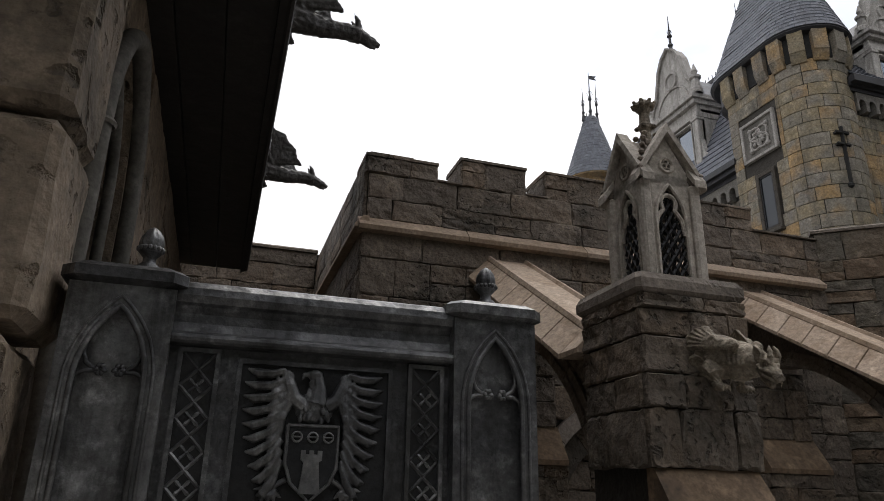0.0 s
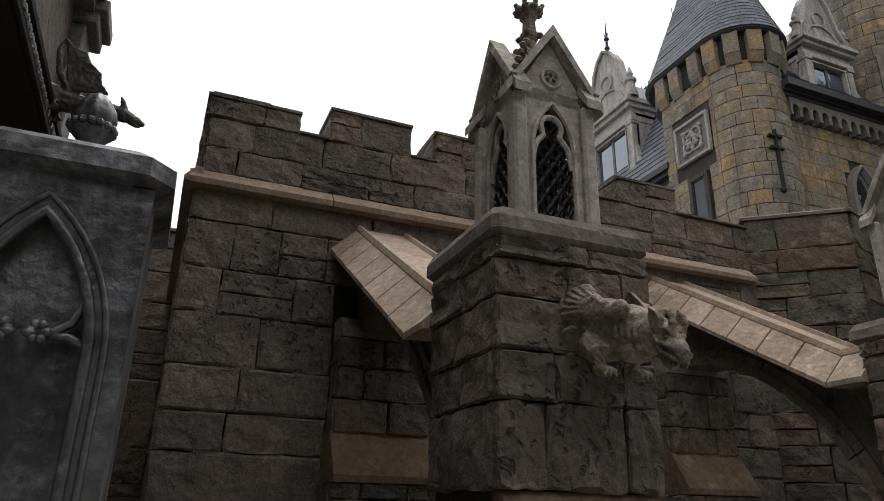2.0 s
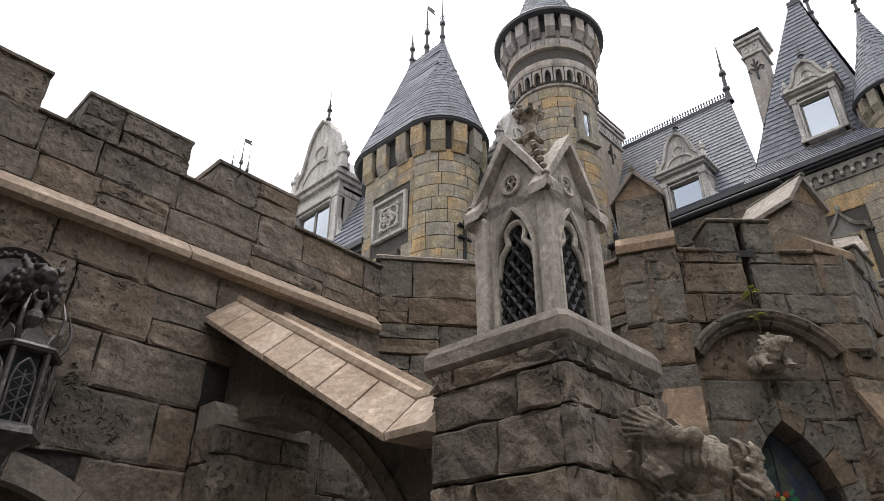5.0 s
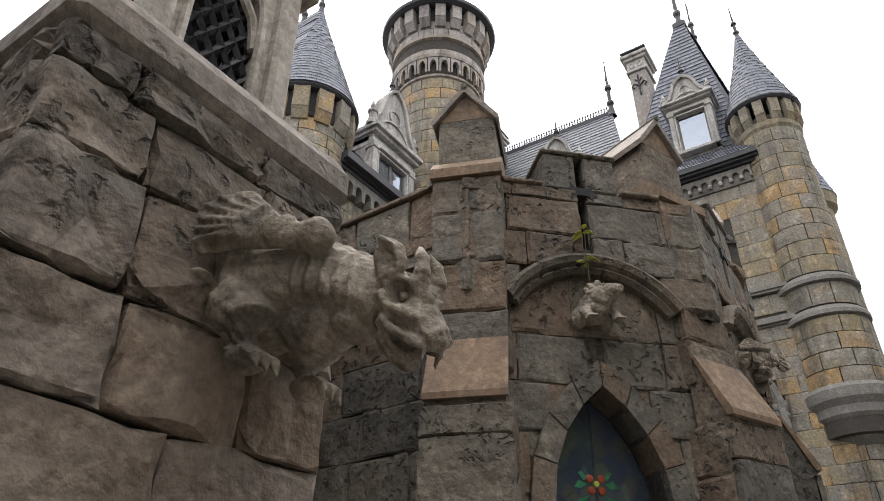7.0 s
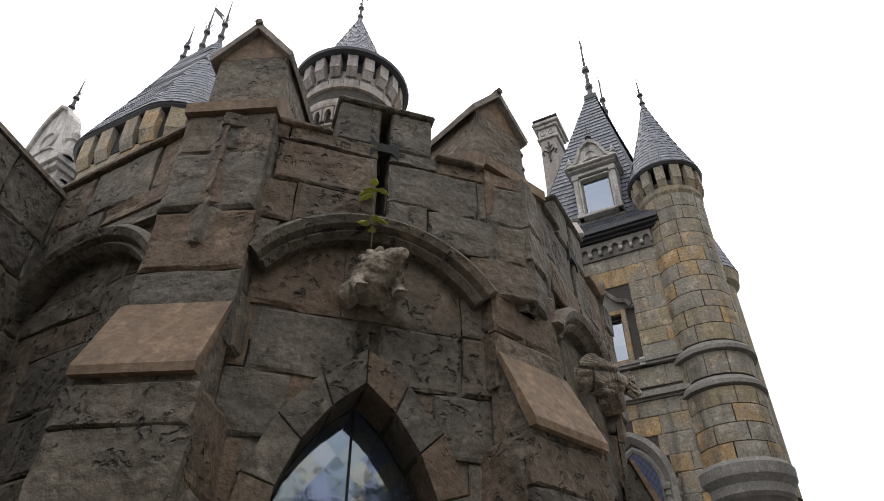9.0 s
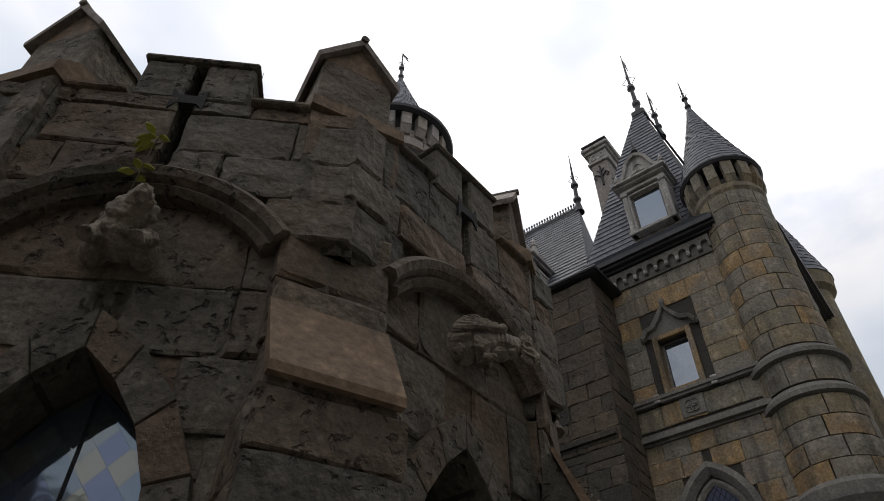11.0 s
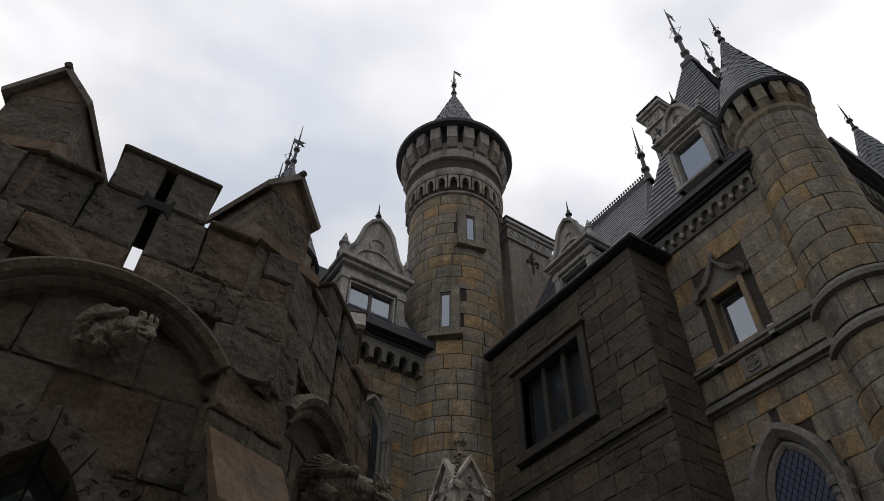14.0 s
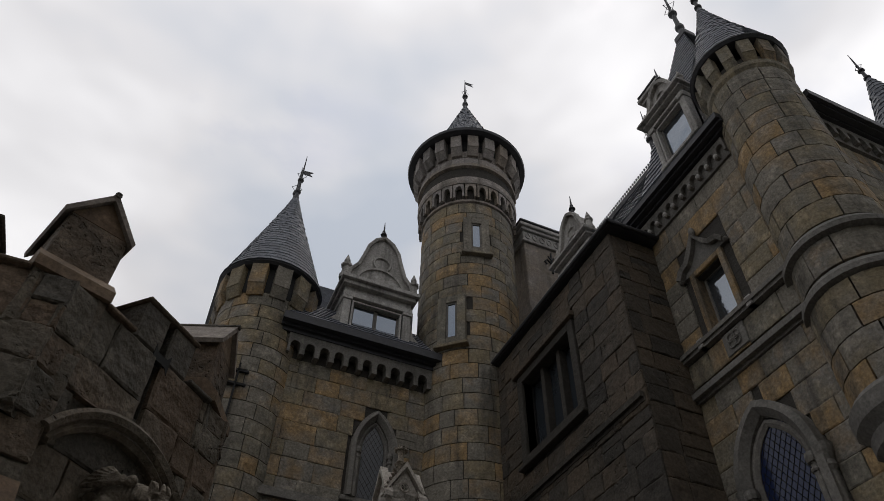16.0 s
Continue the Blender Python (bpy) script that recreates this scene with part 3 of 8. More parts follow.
def lantern(parent_at):
    """Gothic stone lantern: square box with traceried, latticed openings, four gables and a finial."""
    g = thing("gothic_lantern", "pale weathered gothic stone lantern with iron lattice on a pier", "lantern", pose(*parent_at), group="gothic lanterns")
    h = 0.165
    zt = 0.61
    bm = B()
    box(bm, -0.2, 0.2, -0.2, 0.2, 0, 0.025, bevel=0.008)
    part("plinth", bm, PALE, g)
    for sx in (-1, 1):
        for sy in (-1, 1):
            bm = B()
            box(bm, sx * h - 0.032, sx * h + 0.032, sy * h - 0.032, sy * h + 0.032, 0.02, zt, bevel=0.012)
            part("corner_post", bm, PALE, g)
    for k in range(4):
        R = pose(0, 0, 0, 0, 0, 90 * k)
        # panel with a pointed opening and a gable above, as strips beside the opening
        bm = B()
        half, zs, rise = 0.1, 0.37, 0.23
        tf = pointed_top(0, half, zs, rise)
        us = [-0.135] + [-half + 2 * half * i / 14 for i in range(15)] + [0.135]
        gab = lambda u: zt + 0.34 * (1 - abs(u) / 0.2) - 0.03
        for a, b in zip(us, us[1:]):
            lo = (0.025, 0.025) if max(abs(a), abs(b)) > half + 1e-6 else (tf(a), tf(b))
            prism(bm, [(a, -h, lo[0]), (b, -h, lo[1]), (b, -h, gab(b)), (a, -h, gab(a))], (0, 0.04, 0), R)
        part("panel", bm, PALE, g)
        # pointed moulding
        bm = B()
        pts = [(-half, 0.03)] + arc_points(0, half, zs, rise, 16) + [(half, 0.03)]
        tube(bm, [R @ Vector((u, -h - 0.004, z)) for u, z in pts], 0.012, 6, up=(R @ Vector((0, 1, 0))))
        part("arch_moulding", bm, PALE, g)
        # cusps of a trefoil head
        bm = B()
        lobe = [(-half + 0.004, zs - 0.07), (-half + 0.01, zs - 0.02), (-half + 0.022, zs + 0.025), (-0.056, zs + 0.055), (-0.04, zs + 0.072)]
        lobe += [(0.05 * math.cos(radians(q)), zs + 0.118 + 0.05 * math.sin(radians(q))) for q in range(205, 89, -23)]
        lobe += [(-u, z) for u, z in lobe[-2::-1]]
        tube(bm, [R @ Vector((u, -h + 0.012, z)) for u, z in lobe], 0.0135, 7, up=(R @ Vector((0, 1, 0))))
        for s in (-1, 1):
            blob(bm, (s * 0.04, -h + 0.012, zs + 0.078), (0.016, 0.012, 0.014), 7, 5, R)
        part("tracery", bm, PALE, g)
        # round trefoil boss in the gable
        bm = B()
        tube(bm, [R @ Vector((0.045 * math.cos(q * 0.3927), -h - 0.004, zt + 0.115 + 0.045 * math.sin(q * 0.3927))) for q in range(17)], 0.011, 6, up=(R @ Vector((0, 1, 0))))
        for q in range(3):
            a = radians(90 + 120 * q)
            tube(bm, [R @ Vector((0.018 * math.cos(a) + 0.016 * math.cos(w * 0.7854), -h - 0.004, zt + 0.115 + 0.018 * math.sin(a) + 0.016 * math.sin(w * 0.7854))) for w in range(9)], 0.005, 4, up=(R @ Vector((0, 1, 0))))
        part("trefoil", bm, PALE, g)
        # iron lattice
        bm = B()
        for s in (-1, 1):
            for q in range(-2, 9):
                seg = []
                for w in range(25):
                    u = -half + 2 * half * w / 24
                    z = 0.08 * q + s * (u * 1.5) + 0.06
                    if 0.03 < z < tf(u) - 0.004:
                        seg.append(R @ Vector((u, -h + 0.03, z)))
                if len(seg) > 1:
                    tube(bm, [seg[0], seg[-1]], 0.0105, 4, up=(R @ Vector((0, 1, 0))))
        part("lattice", bm, IRON, g, "black iron lattice")
        # gable coping, two slabs
        bm = B()
        for s in (-1, 1):
            prism(bm, [(s * 0.235, -h - 0.045, zt - 0.03), (s * 0.235, -h - 0.045, zt + 0.015), (0, -h - 0.045, zt + 0.375), (0, -h - 0.045, zt + 0.315)], (0, 0.075, 0), R)
        part("gable_coping", bm, PALE, g)
        bm = B()
        prism(bm, [(-0.165, -h + 0.02, zt - 0.01), (0.165, -h + 0.02, zt - 0.01), (0.165, -h + 0.02, zt + 0.05), (0, -h + 0.02, zt + 0.335), (-0.165, -h + 0.02, zt + 0.05)], (0, h - 0.02, 0), R)
        part("gable_roof", bm, PALE, g)
        # flush black disc: the eye's hollow shade is only colour
        bm = B()
        lathe(bm, [(0.0, -0.003), (0.036, -0.003), (0.036, 0.0), (0.0, 0.0)], 16, (0, 0), m=R @ Matrix.Translation((0, -h, zt + 0.115)) @ pose(0, 0, 0, 90, 0, 0))
        part("trefoil_eye", bm, SLITDARK, g, "flush black disc painting the shade of the trefoil eye")
        # leafy crocket string down the valley
        C = pose(0, 0, 0, 0, 0, 90 * k + 45)
        bm = B()
        for q in range(5):
            f = q / 4
            blob(bm, (0, -0.235 + 0.17 * f, zt + 0.04 + 0.27 * f), (0.032, 0.036, 0.036), 7, 5, C)
            blob(bm, (0, -0.28 + 0.17 * f, zt + 0.06 + 0.27 * f), (0.02, 0.026, 0.016), 6, 4, C)
        part("crocket", bm, CAPSTONE, g)
    # dark core keeps the far side closed at the roof
    bm = B()
    prism(bm, [(-0.15, -0.15, zt), (0.15, -0.15, zt), (0.15, 0.15, zt), (-0.15, 0.15, zt)], (0, 0, 0.02))
    part("roof_slab", bm, PALE, g)
    # finial
    bm = B()
    lathe(bm, [(0.0, zt + 0.28), (0.06, zt + 0.28), (0.036, zt + 0.36), (0.03, zt + 0.42), (0.042, zt + 0.44), (0.046, zt + 0.46), (0.034, zt + 0.48), (0.03, zt + 0.54), (0.042, zt + 0.57), (0.05, zt + 0.6), (0.034, zt + 0.635), (0.0, zt + 0.65)], 12)
    for q in range(8):
        C = pose(0, 0, 0, 0, 0, 45 * q)
        blob(bm, (0.05, 0, zt + 0.6), (0.026, 0.02, 0.02), 7, 5, C)
        blob(bm, (0.068, 0, zt + 0.615), (0.013, 0.014, 0.011), 6, 4, C)
        if q % 2:
            blob(bm, (0.048, 0, zt + 0.45), (0.022, 0.02, 0.014), 6, 4, C)
            blob(bm, (0.062, 0, zt + 0.385), (0.022, 0.02, 0.018), 6, 4, C)
    part("finial", bm, BEAST, g, "dark carved stone finial")
    return g


def buttress(cx, i):
    """A pier with sloped plinth, tied to the curtain wall by a raking arch."""
    p = thing("flying_buttress", "rock-faced stone pier with tan-capped raking arch to the wall", "buttress", group="flying buttresses")
    half, y0, y1 = 0.285, 2.95, 3.52
    bm = B()
    box(bm, cx - half, cx + half, y0, y1, 1.3, 2.5)
    part("pier_core", bm, MORTAR, p)
    rough_side(p, cx, half, y0, y1, 1.64, 2.5, 100 + 10 * i, courses=[1.92, 2.09, 2.28, 2.42])
    bm = B()
    rings = [[bm.verts.new((cx + sx * h2, (y0 + y1) / 2 + sy * h2, z)) for sx, sy in ((-1, -1), (1, -1), (1, 1), (-1, 1))] for h2, z in [(half - 0.02, 2.49), (half + 0.03, 2.5), (half + 0.05, 2.52), (half + 0.05, 2.575), (half + 0.03, 2.61), (half - 0.03, 2.62)]]
    for a, b in zip(rings, rings[1:]):
        for k in range(4):
            bm.faces.new((a[k], a[(k + 1) % 4], b[(k + 1) % 4], b[k]))
    bm.faces.new(rings[-1])
    bm.faces.new(rings[0][::-1])
    es = [e for e in bm.edges if abs(e.verts[0].co.z - e.verts[1].co.z) > 0.005]
    bmesh.ops.bevel(bm, geom=es, offset=0.02, segments=1, affect="EDGES")
    part("pier_cap", bm, CAPSTONE, p, "grey capping stone with worn edges")
    # sloped plinth and base
    bm = B()
    prism(bm, [(cx - 0.3, y0 + 0.05, 1.64), (cx - 0.3, y0 - 0.01, 1.64), (cx - 0.3, y0 - 0.26, 1.28), (cx - 0.3, y0 - 0.26, 1.22), (cx - 0.3, y0 + 0.05, 1.22)], (0.6, 0, 0))
    part("plinth_slope", bm, RUST, p, "tan sloping plinth stone")
    bm = B()
    box(bm, cx - half, cx + half, y0 - 0.2, y1, 0, 1.3)
    part("base_core", bm, MORTAR, p)
    rough_side(p, cx, half, y0 - 0.2, y1, 0.0, 1.22, 300 + 10 * i)
    # raking arch
    knee, top = 3.73, 5.37
    dz = (3.27 - 2.29) / (top - knee)
    zlow = lambda y: 2.29 + dz * max(0.0, y - knee)
    bm = B()
    pts = [(cx - 0.15, y, zlow(y) + 0.02) for y in (3.5, knee, top)]
    arc = [(cx - 0.15, 5.15 - 1.55 * math.sin(radians(q)), 1.12 + 1.55 * math.cos(radians(q))) for q in range(0, 91, 6)]
    prism(bm, pts + [(cx - 0.15, 5.37, 2.67)] + arc + [(cx - 0.15, 3.5, 1.12)], (0.3, 0, 0))
    part("raking_web", bm, DARK, p)
    for q in range(0, 90, 15):
        bm = B()
        a, b = radians(q), radians(q + 14.6)
        for o0, o1, r0, r1 in ((0.185, 0.185, 1.54, 1.6), (0.17, 0.17, 1.6, 1.66)):
            lo, hi = [a + (b - a) * k / 3 for k in range(4)], [b - (b - a) * k / 3 for k in range(4)]
            pa = [(5.15 - r0 * math.sin(t), 1.12 + r0 * math.cos(t)) for t in lo] + [(5.15 - r1 * math.sin(t), 1.12 + r1 * math.cos(t)) for t in hi]
            prism(bm, [(cx - o0, y, z) for y, z in pa], (2 * o0, 0, 0))
        part("arch_stone", bm, DARK, p)
    n = 7
    cuts = [3.5, knee] + [knee + (top - knee) * (j + 1) / n for j in range(n)]
    for ya, yb in zip(cuts, cuts[1:]):
        yb -= 0.012
        for s in (-1, 1):
            bm = B()
            q = [(cx + s * 0.37, ya, zlow(ya) - 0.005), (cx + s * 0.37, ya, zlow(ya) + 0.025), (cx + s * 0.2, ya, zlow(ya) + 0.19), (cx + s * 0.14, ya, zlow(ya) + 0.19), (cx + s * 0.14, ya, zlow(ya) + 0.0)]
            prism(bm, q, (0, yb - ya, zlow(yb) - zlow(ya)))
            part("coping_slab", bm, TAN, p)
    rail = [(-0.2, 0.1), (-0.2, 0.2), (-0.185, 0.235), (-0.165, 0.235), (-0.15, 0.205), (0.15, 0.205), (0.165, 0.235), (0.185, 0.235), (0.2, 0.2), (0.2, 0.1)]
    for ya, yb in ((3.5, knee), (knee, top)):
        bm = B()
        prism(bm, [(cx + u, ya, zlow(ya) + z) for u, z in rail], (0, yb - ya, zlow(yb) - zlow(ya)))
        part("coping_rail", bm, TAN, p)
    # pilaster on the wall with its own sloped offset
    bm = B()
    box(bm, cx - 0.27, cx + 0.27, 5.17, 5.4, 1.9, 2.66)
    part("pilaster_core", bm, MORTAR, p)
    rough_side(p, cx, 0.27, 5.17, 5.36, 2.02, 2.62, 400 + 10 * i)
    bm = B()
    prism(bm, [(cx - 0.3, 5.36, 2.62), (cx - 0.3, 5.12, 2.62), (cx - 0.3, 5.12, 2.68), (cx - 0.3, 5.2, 2.76), (cx - 0.3, 5.36, 2.76)], (0.6, 0, 0))
    part("pilaster_cap", bm, CAPSTONE, p)
    bm = B()
    prism(bm, [(cx - 0.33, 5.36, 2.03), (cx - 0.33, 5.15, 2.03), (cx - 0.33, 4.98, 1.77), (cx - 0.33, 4.98, 1.73), (cx - 0.33, 5.36, 1.73)], (0.66, 0, 0))
    part("pilaster_slope", bm, RUST, p, "tan sloping offset stone")
    bm = B()
    box(bm, cx - 0.3, cx + 0.3, 5.04, 5.4, 0, 1.73)
    part("pilaster_base", bm, MORTAR, p)
    rough_side(p, cx, 0.3, 5.04, 5.36, 0, 1.73, 500 + 10 * i)


curtain_wall()
for i, cx in enumerate(PIERS):
    buttress(cx, i)
lantern_1 = lantern((PIERS[0] + 0.03, 3.235, 2.615))
copy_thing(lantern_1, pose(PIERS[1] + 0.03, 3.235, 2.615))


# ---------------------------------------------------------------- gargoyles
def dent(bm, c, r, depth):
    """Presses a hollow into a skin round c."""
    bm.normal_update()
    moves = []
    for v in bm.verts:
        d = (v.co - c).length / r
        if d < 1:
            moves.append((v, v.normal * depth * (1 - d * d)))
    for v, w in moves:
        v.co -= w


def bow(bm, y0, z0, degrees, reach, thin):
    """Bends all that lies beyond y0 downwards round (y0, z0) and makes it narrower."""
    for v in bm.verts:
        d = v.co.y - y0
        if d < 0:
            f = min(1.0, -d / reach)
            a, h = radians(degrees) * f, v.co.z - z0
            v.co.y = y0 + d * math.cos(a) - h * math.sin(a)
            v.co.z = z0 + d * math.sin(a) + h * math.cos(a)
            k = 1 - (1 - thin) * f
            v.co = Vector((0.018 + (v.co.x - 0.018) * k, y0 + (v.co.y - y0) * k, z0 + (v.co.z - z0) * k))


def beast(m):
    """Horned winged beast leaning out of a pier; one skin. Local -y points outwards."""
    bm = B()
    cx = 0.018
    blob(bm, (0, 0.03, 0.0), (0.115, 0.15, 0.115), 16, 10)
    blob(bm, (0, -0.06, 0.05), (0.095, 0.15, 0.085), 16, 10)
    tube(bm, [(0, -0.08, 0.01), (0.003, -0.19, 0.015), (0.01, -0.27, 0.005), (cx, -0.35, -0.015)], [0.105, 0.088, 0.068, 0.056], 14)
    blob(bm, (0.005, -0.22, -0.05), (0.06, 0.075, 0.05), 12, 8)
    blob(bm, (0.008, -0.295, -0.06), (0.05, 0.035, 0.022), 12, 8)
    for q in range(5):
        f = q / 4
        R = 0.082 - 0.02 * f
        y, z = -0.225 - 0.09 * f, 0.012 - 0.018 * f
        ring = [(0.004 + 0.012 * f + R * math.sin(a), y, z + R * 0.97 * math.cos(a)) for a in [radians(-115 + 23 * w) for w in range(11)]]
        tube(bm, ring, 0.0075, 6, up=(0, 1, 0))
    # skull, snout and hanging jaw
    blob(bm, (cx, -0.375, -0.014), (0.05, 0.052, 0.046), 16, 10)
    tube(bm, [(cx, -0.385, -0.03), (cx - 0.001, -0.435, -0.052), (0.015, -0.468, -0.078)], [0.044, 0.036, 0.027], 12)
    blob(bm, (0.014, -0.474, -0.08), (0.027, 0.015, 0.017), 10, 7)
    tube(bm, [(cx, -0.36, -0.07), (cx, -0.405, -0.105), (cx, -0.436, -0.124)], [0.03, 0.024, 0.015], 10)
    blob(bm, (cx, -0.415, -0.1), (0.012, 0.026, 0.008), 8, 6)
    for s in (-1, 1):
        # brow, eye, cheek, nostril, lip and fangs
        tube(bm, [(cx + s * 0.014, -0.43, -0.012), (cx + s * 0.034, -0.418, 0.006), (cx + s * 0.046, -0.392, 0.006), (cx + s * 0.05, -0.368, -0.008)], [0.009, 0.012, 0.011, 0.008], 7)
        tube(bm, [(cx + s * 0.05, -0.365, -0.02), (cx + s * 0.05, -0.385, -0.04), (cx + s * 0.042, -0.42, -0.045), (cx + s * 0.03, -0.45, -0.056)], [0.01, 0.012, 0.01, 0.007], 7)
        blob(bm, (cx + s * 0.017, -0.479, -0.072), (0.011, 0.01, 0.01), 8, 6)
        tube(bm, [(cx + s * 0.044, -0.37, -0.055), (cx + s * 0.042, -0.405, -0.078), (cx + s * 0.03, -0.45, -0.092), (cx + s * 0.014, -0.475, -0.098)], [0.008, 0.009, 0.008, 0.006], 6)
        tube(bm, [(cx + s * 0.022, -0.462, -0.095), (cx + s * 0.021, -0.465, -0.12)], [0.007, 0.002], 5)
        tube(bm, [(cx + s * 0.016, -0.428, -0.118), (cx + s * 0.016, -0.436, -0.1)], [0.006, 0.002], 5)
        tube(bm, [(cx + s * 0.026, -0.355, -0.055), (cx + s * 0.024, -0.4, -0.1), (cx + s * 0.012, -0.436, -0.122)], [0.012, 0.009, 0.006], 6)
        # ear: a hollow leaf
        leaf = [(-0.388, 0.012), (-0.395, 0.038), (-0.382, 0.062), (-0.352, 0.072), (-0.348, 0.05), (-0.345, 0.022), (-0.36, 0.0)]
        tube(bm, [(cx + s * (0.045 + 0.022 * q / 6), y, z) for q, (y, z) in enumerate(leaf[:4])], [0.009, 0.01, 0.009, 0.004], 6)
        prism(bm, [(cx + s * (0.05 + 0.25 * max(0, z - 0.01)), y, z) for y, z in leaf], (s * 0.01, 0, 0))
        # ringed horn curling up from the forehead
        horn = [(cx + s * 0.02, -0.415, 0.008), (cx + s * 0.026, -0.42, 0.034), (cx + s * 0.024, -0.41, 0.06), (cx + s * 0.014, -0.392, 0.084)]
        tube(bm, horn, [0.017, 0.017, 0.014, 0.005], 9)
        for q in range(7):
            f = q / 6 * 2.6
            k = int(f)
            a, b = Vector(horn[k]), Vector(horn[k + 1])
            c = a.lerp(b, f - k)
            blob(bm, c, (0.0215 - 0.002 * q, 0.0215 - 0.002 * q, 0.0055), 9, 5)
        blob(bm, (cx + s * 0.012, -0.44, -0.012), (0.012, 0.012, 0.012), 7, 5)
        # wing: lapped long feathers fanning back from the shoulder, scales at the root
        C = Vector((s * 0.085, -0.235, 0.062))
        n = 6
        ends = []
        for q in range(n + 1):
            f = q / n
            a, R = radians(180 - 39 * f), 0.271 - 0.103 * f
            ends.append(Vector((s * (0.135 - 0.035 * f * f), C.y - R * math.cos(a), C.z + R * math.sin(a))))
        for q in range(n):
            e0, e1 = ends[q], ends[q + 1]
            tip = (e0 + e1) / 2 + (e0 - C).normalized() * 0.005
            lift = Vector((s * 0.011 * (n - q) / n, 0, 0))
            prism(bm, [C + lift, C.lerp(e0, 0.5) + lift + Vector((s * 0.012, 0, -0.004)), e0 + lift, tip + lift, e1 + lift, C.lerp(e1, 0.5) + Vector((s * 0.012, 0, 0))], (-s * 0.02, 0, 0))
            tube(bm, [C + lift, C.lerp(e0, 0.5) + lift + Vector((s * 0.016, 0, 0)), e0 + lift], [0.006, 0.006, 0.0045], 6)
        for row in range(4):
            for q in range(6 - row // 2):
                f = (q + 0.5 * (row % 2)) / 6
                c = C.lerp(ends[int(f * n)].lerp(ends[min(n, int(f * n) + 1)], f * n % 1), 0.06 + 0.13 * row)
                blob(bm, c + Vector((s * 0.016, 0, 0)), (0.011, 0.022, 0.016), 8, 6)
        blob(bm, C + Vector((-s * 0.01, -0.015, 0.005)), (0.03, 0.034, 0.032), 10, 7)
        tube(bm, [C, C + Vector((s * 0.03, 0.1, -0.006)), ends[0] + Vector((0, 0, -0.005))], [0.016, 0.013, 0.012], 7)
        # fore leg, paw, claws and haunch
        tube(bm, [(s * 0.07, -0.1, -0.03), (s * 0.085, -0.16, -0.07), (s * 0.075, -0.15, -0.115)], [0.05, 0.04, 0.03], 9)
        blob(bm, (s * 0.075, -0.165, -0.13), (0.032, 0.042, 0.022), 9, 6)
        for q in (-1, 0, 1):
            tube(bm, [(s * 0.075 + q * 0.019, -0.18, -0.122), (s * 0.075 + q * 0.021, -0.205, -0.132), (s * 0.075 + q * 0.021, -0.215, -0.152)], [0.012, 0.01, 0.003], 6)
        tube(bm, [(s * 0.08, 0.04, 0.0), (s * 0.112, -0.045, -0.01), (s * 0.105, -0.01, -0.06), (s * 0.09, 0.02, -0.1)], [0.045, 0.036, 0.028, 0.022], 9)
    # ragged crest along the back
    for q in range(7):
        blob(bm, (0.0, 0.02 - 0.045 * q, 0.135 - 0.011 * q), (0.016, 0.022, 0.018), 8, 6)
    bm = fuse(bm, 0.0042)
    for s in (-1, 1):
        dent(bm, Vector((cx + s * 0.05, -0.4, -0.014)), 0.023, 0.02)
        dent(bm, Vector((cx + s * 0.06, -0.37, 0.036)), 0.02, 0.005)
        dent(bm, Vector((cx + s * 0.017, -0.487, -0.072)), 0.009, 0.006)
    roughen(bm, 0.0025, 45)
    roughen(bm, 0.0014, 120, 3.0)
    eyes = bmesh.new()
    for s in (-1, 1):
        blob(eyes, (cx + s * 0.031, -0.4, -0.015), (0.0095, 0.0095, 0.0085), 12, 8)
    spare = bpy.data.meshes.new("eyes")
    eyes.to_mesh(spare)
    eyes.free()
    bm.from_mesh(spare)
    bpy.data.meshes.remove(spare)
    bow(bm, -0.33, 0.0, 9, 0.06, 0.88)
    ob = part("gargoyle_statue", bm, BEAST, smooth=True)
    ob.matrix_world = m
    return tagged(ob, "weathered grey stone horned beast gargoyle jutting from a pier", "gargoyle", group="pier gargoyles")


g1 = beast(pose(PIERS[0] + 0.07, 2.94, 2.17, 8, 0, 3))
copy_thing(g1, pose(PIERS[1] + 0.1, 2.96, 2.17, 8, 0, 3))


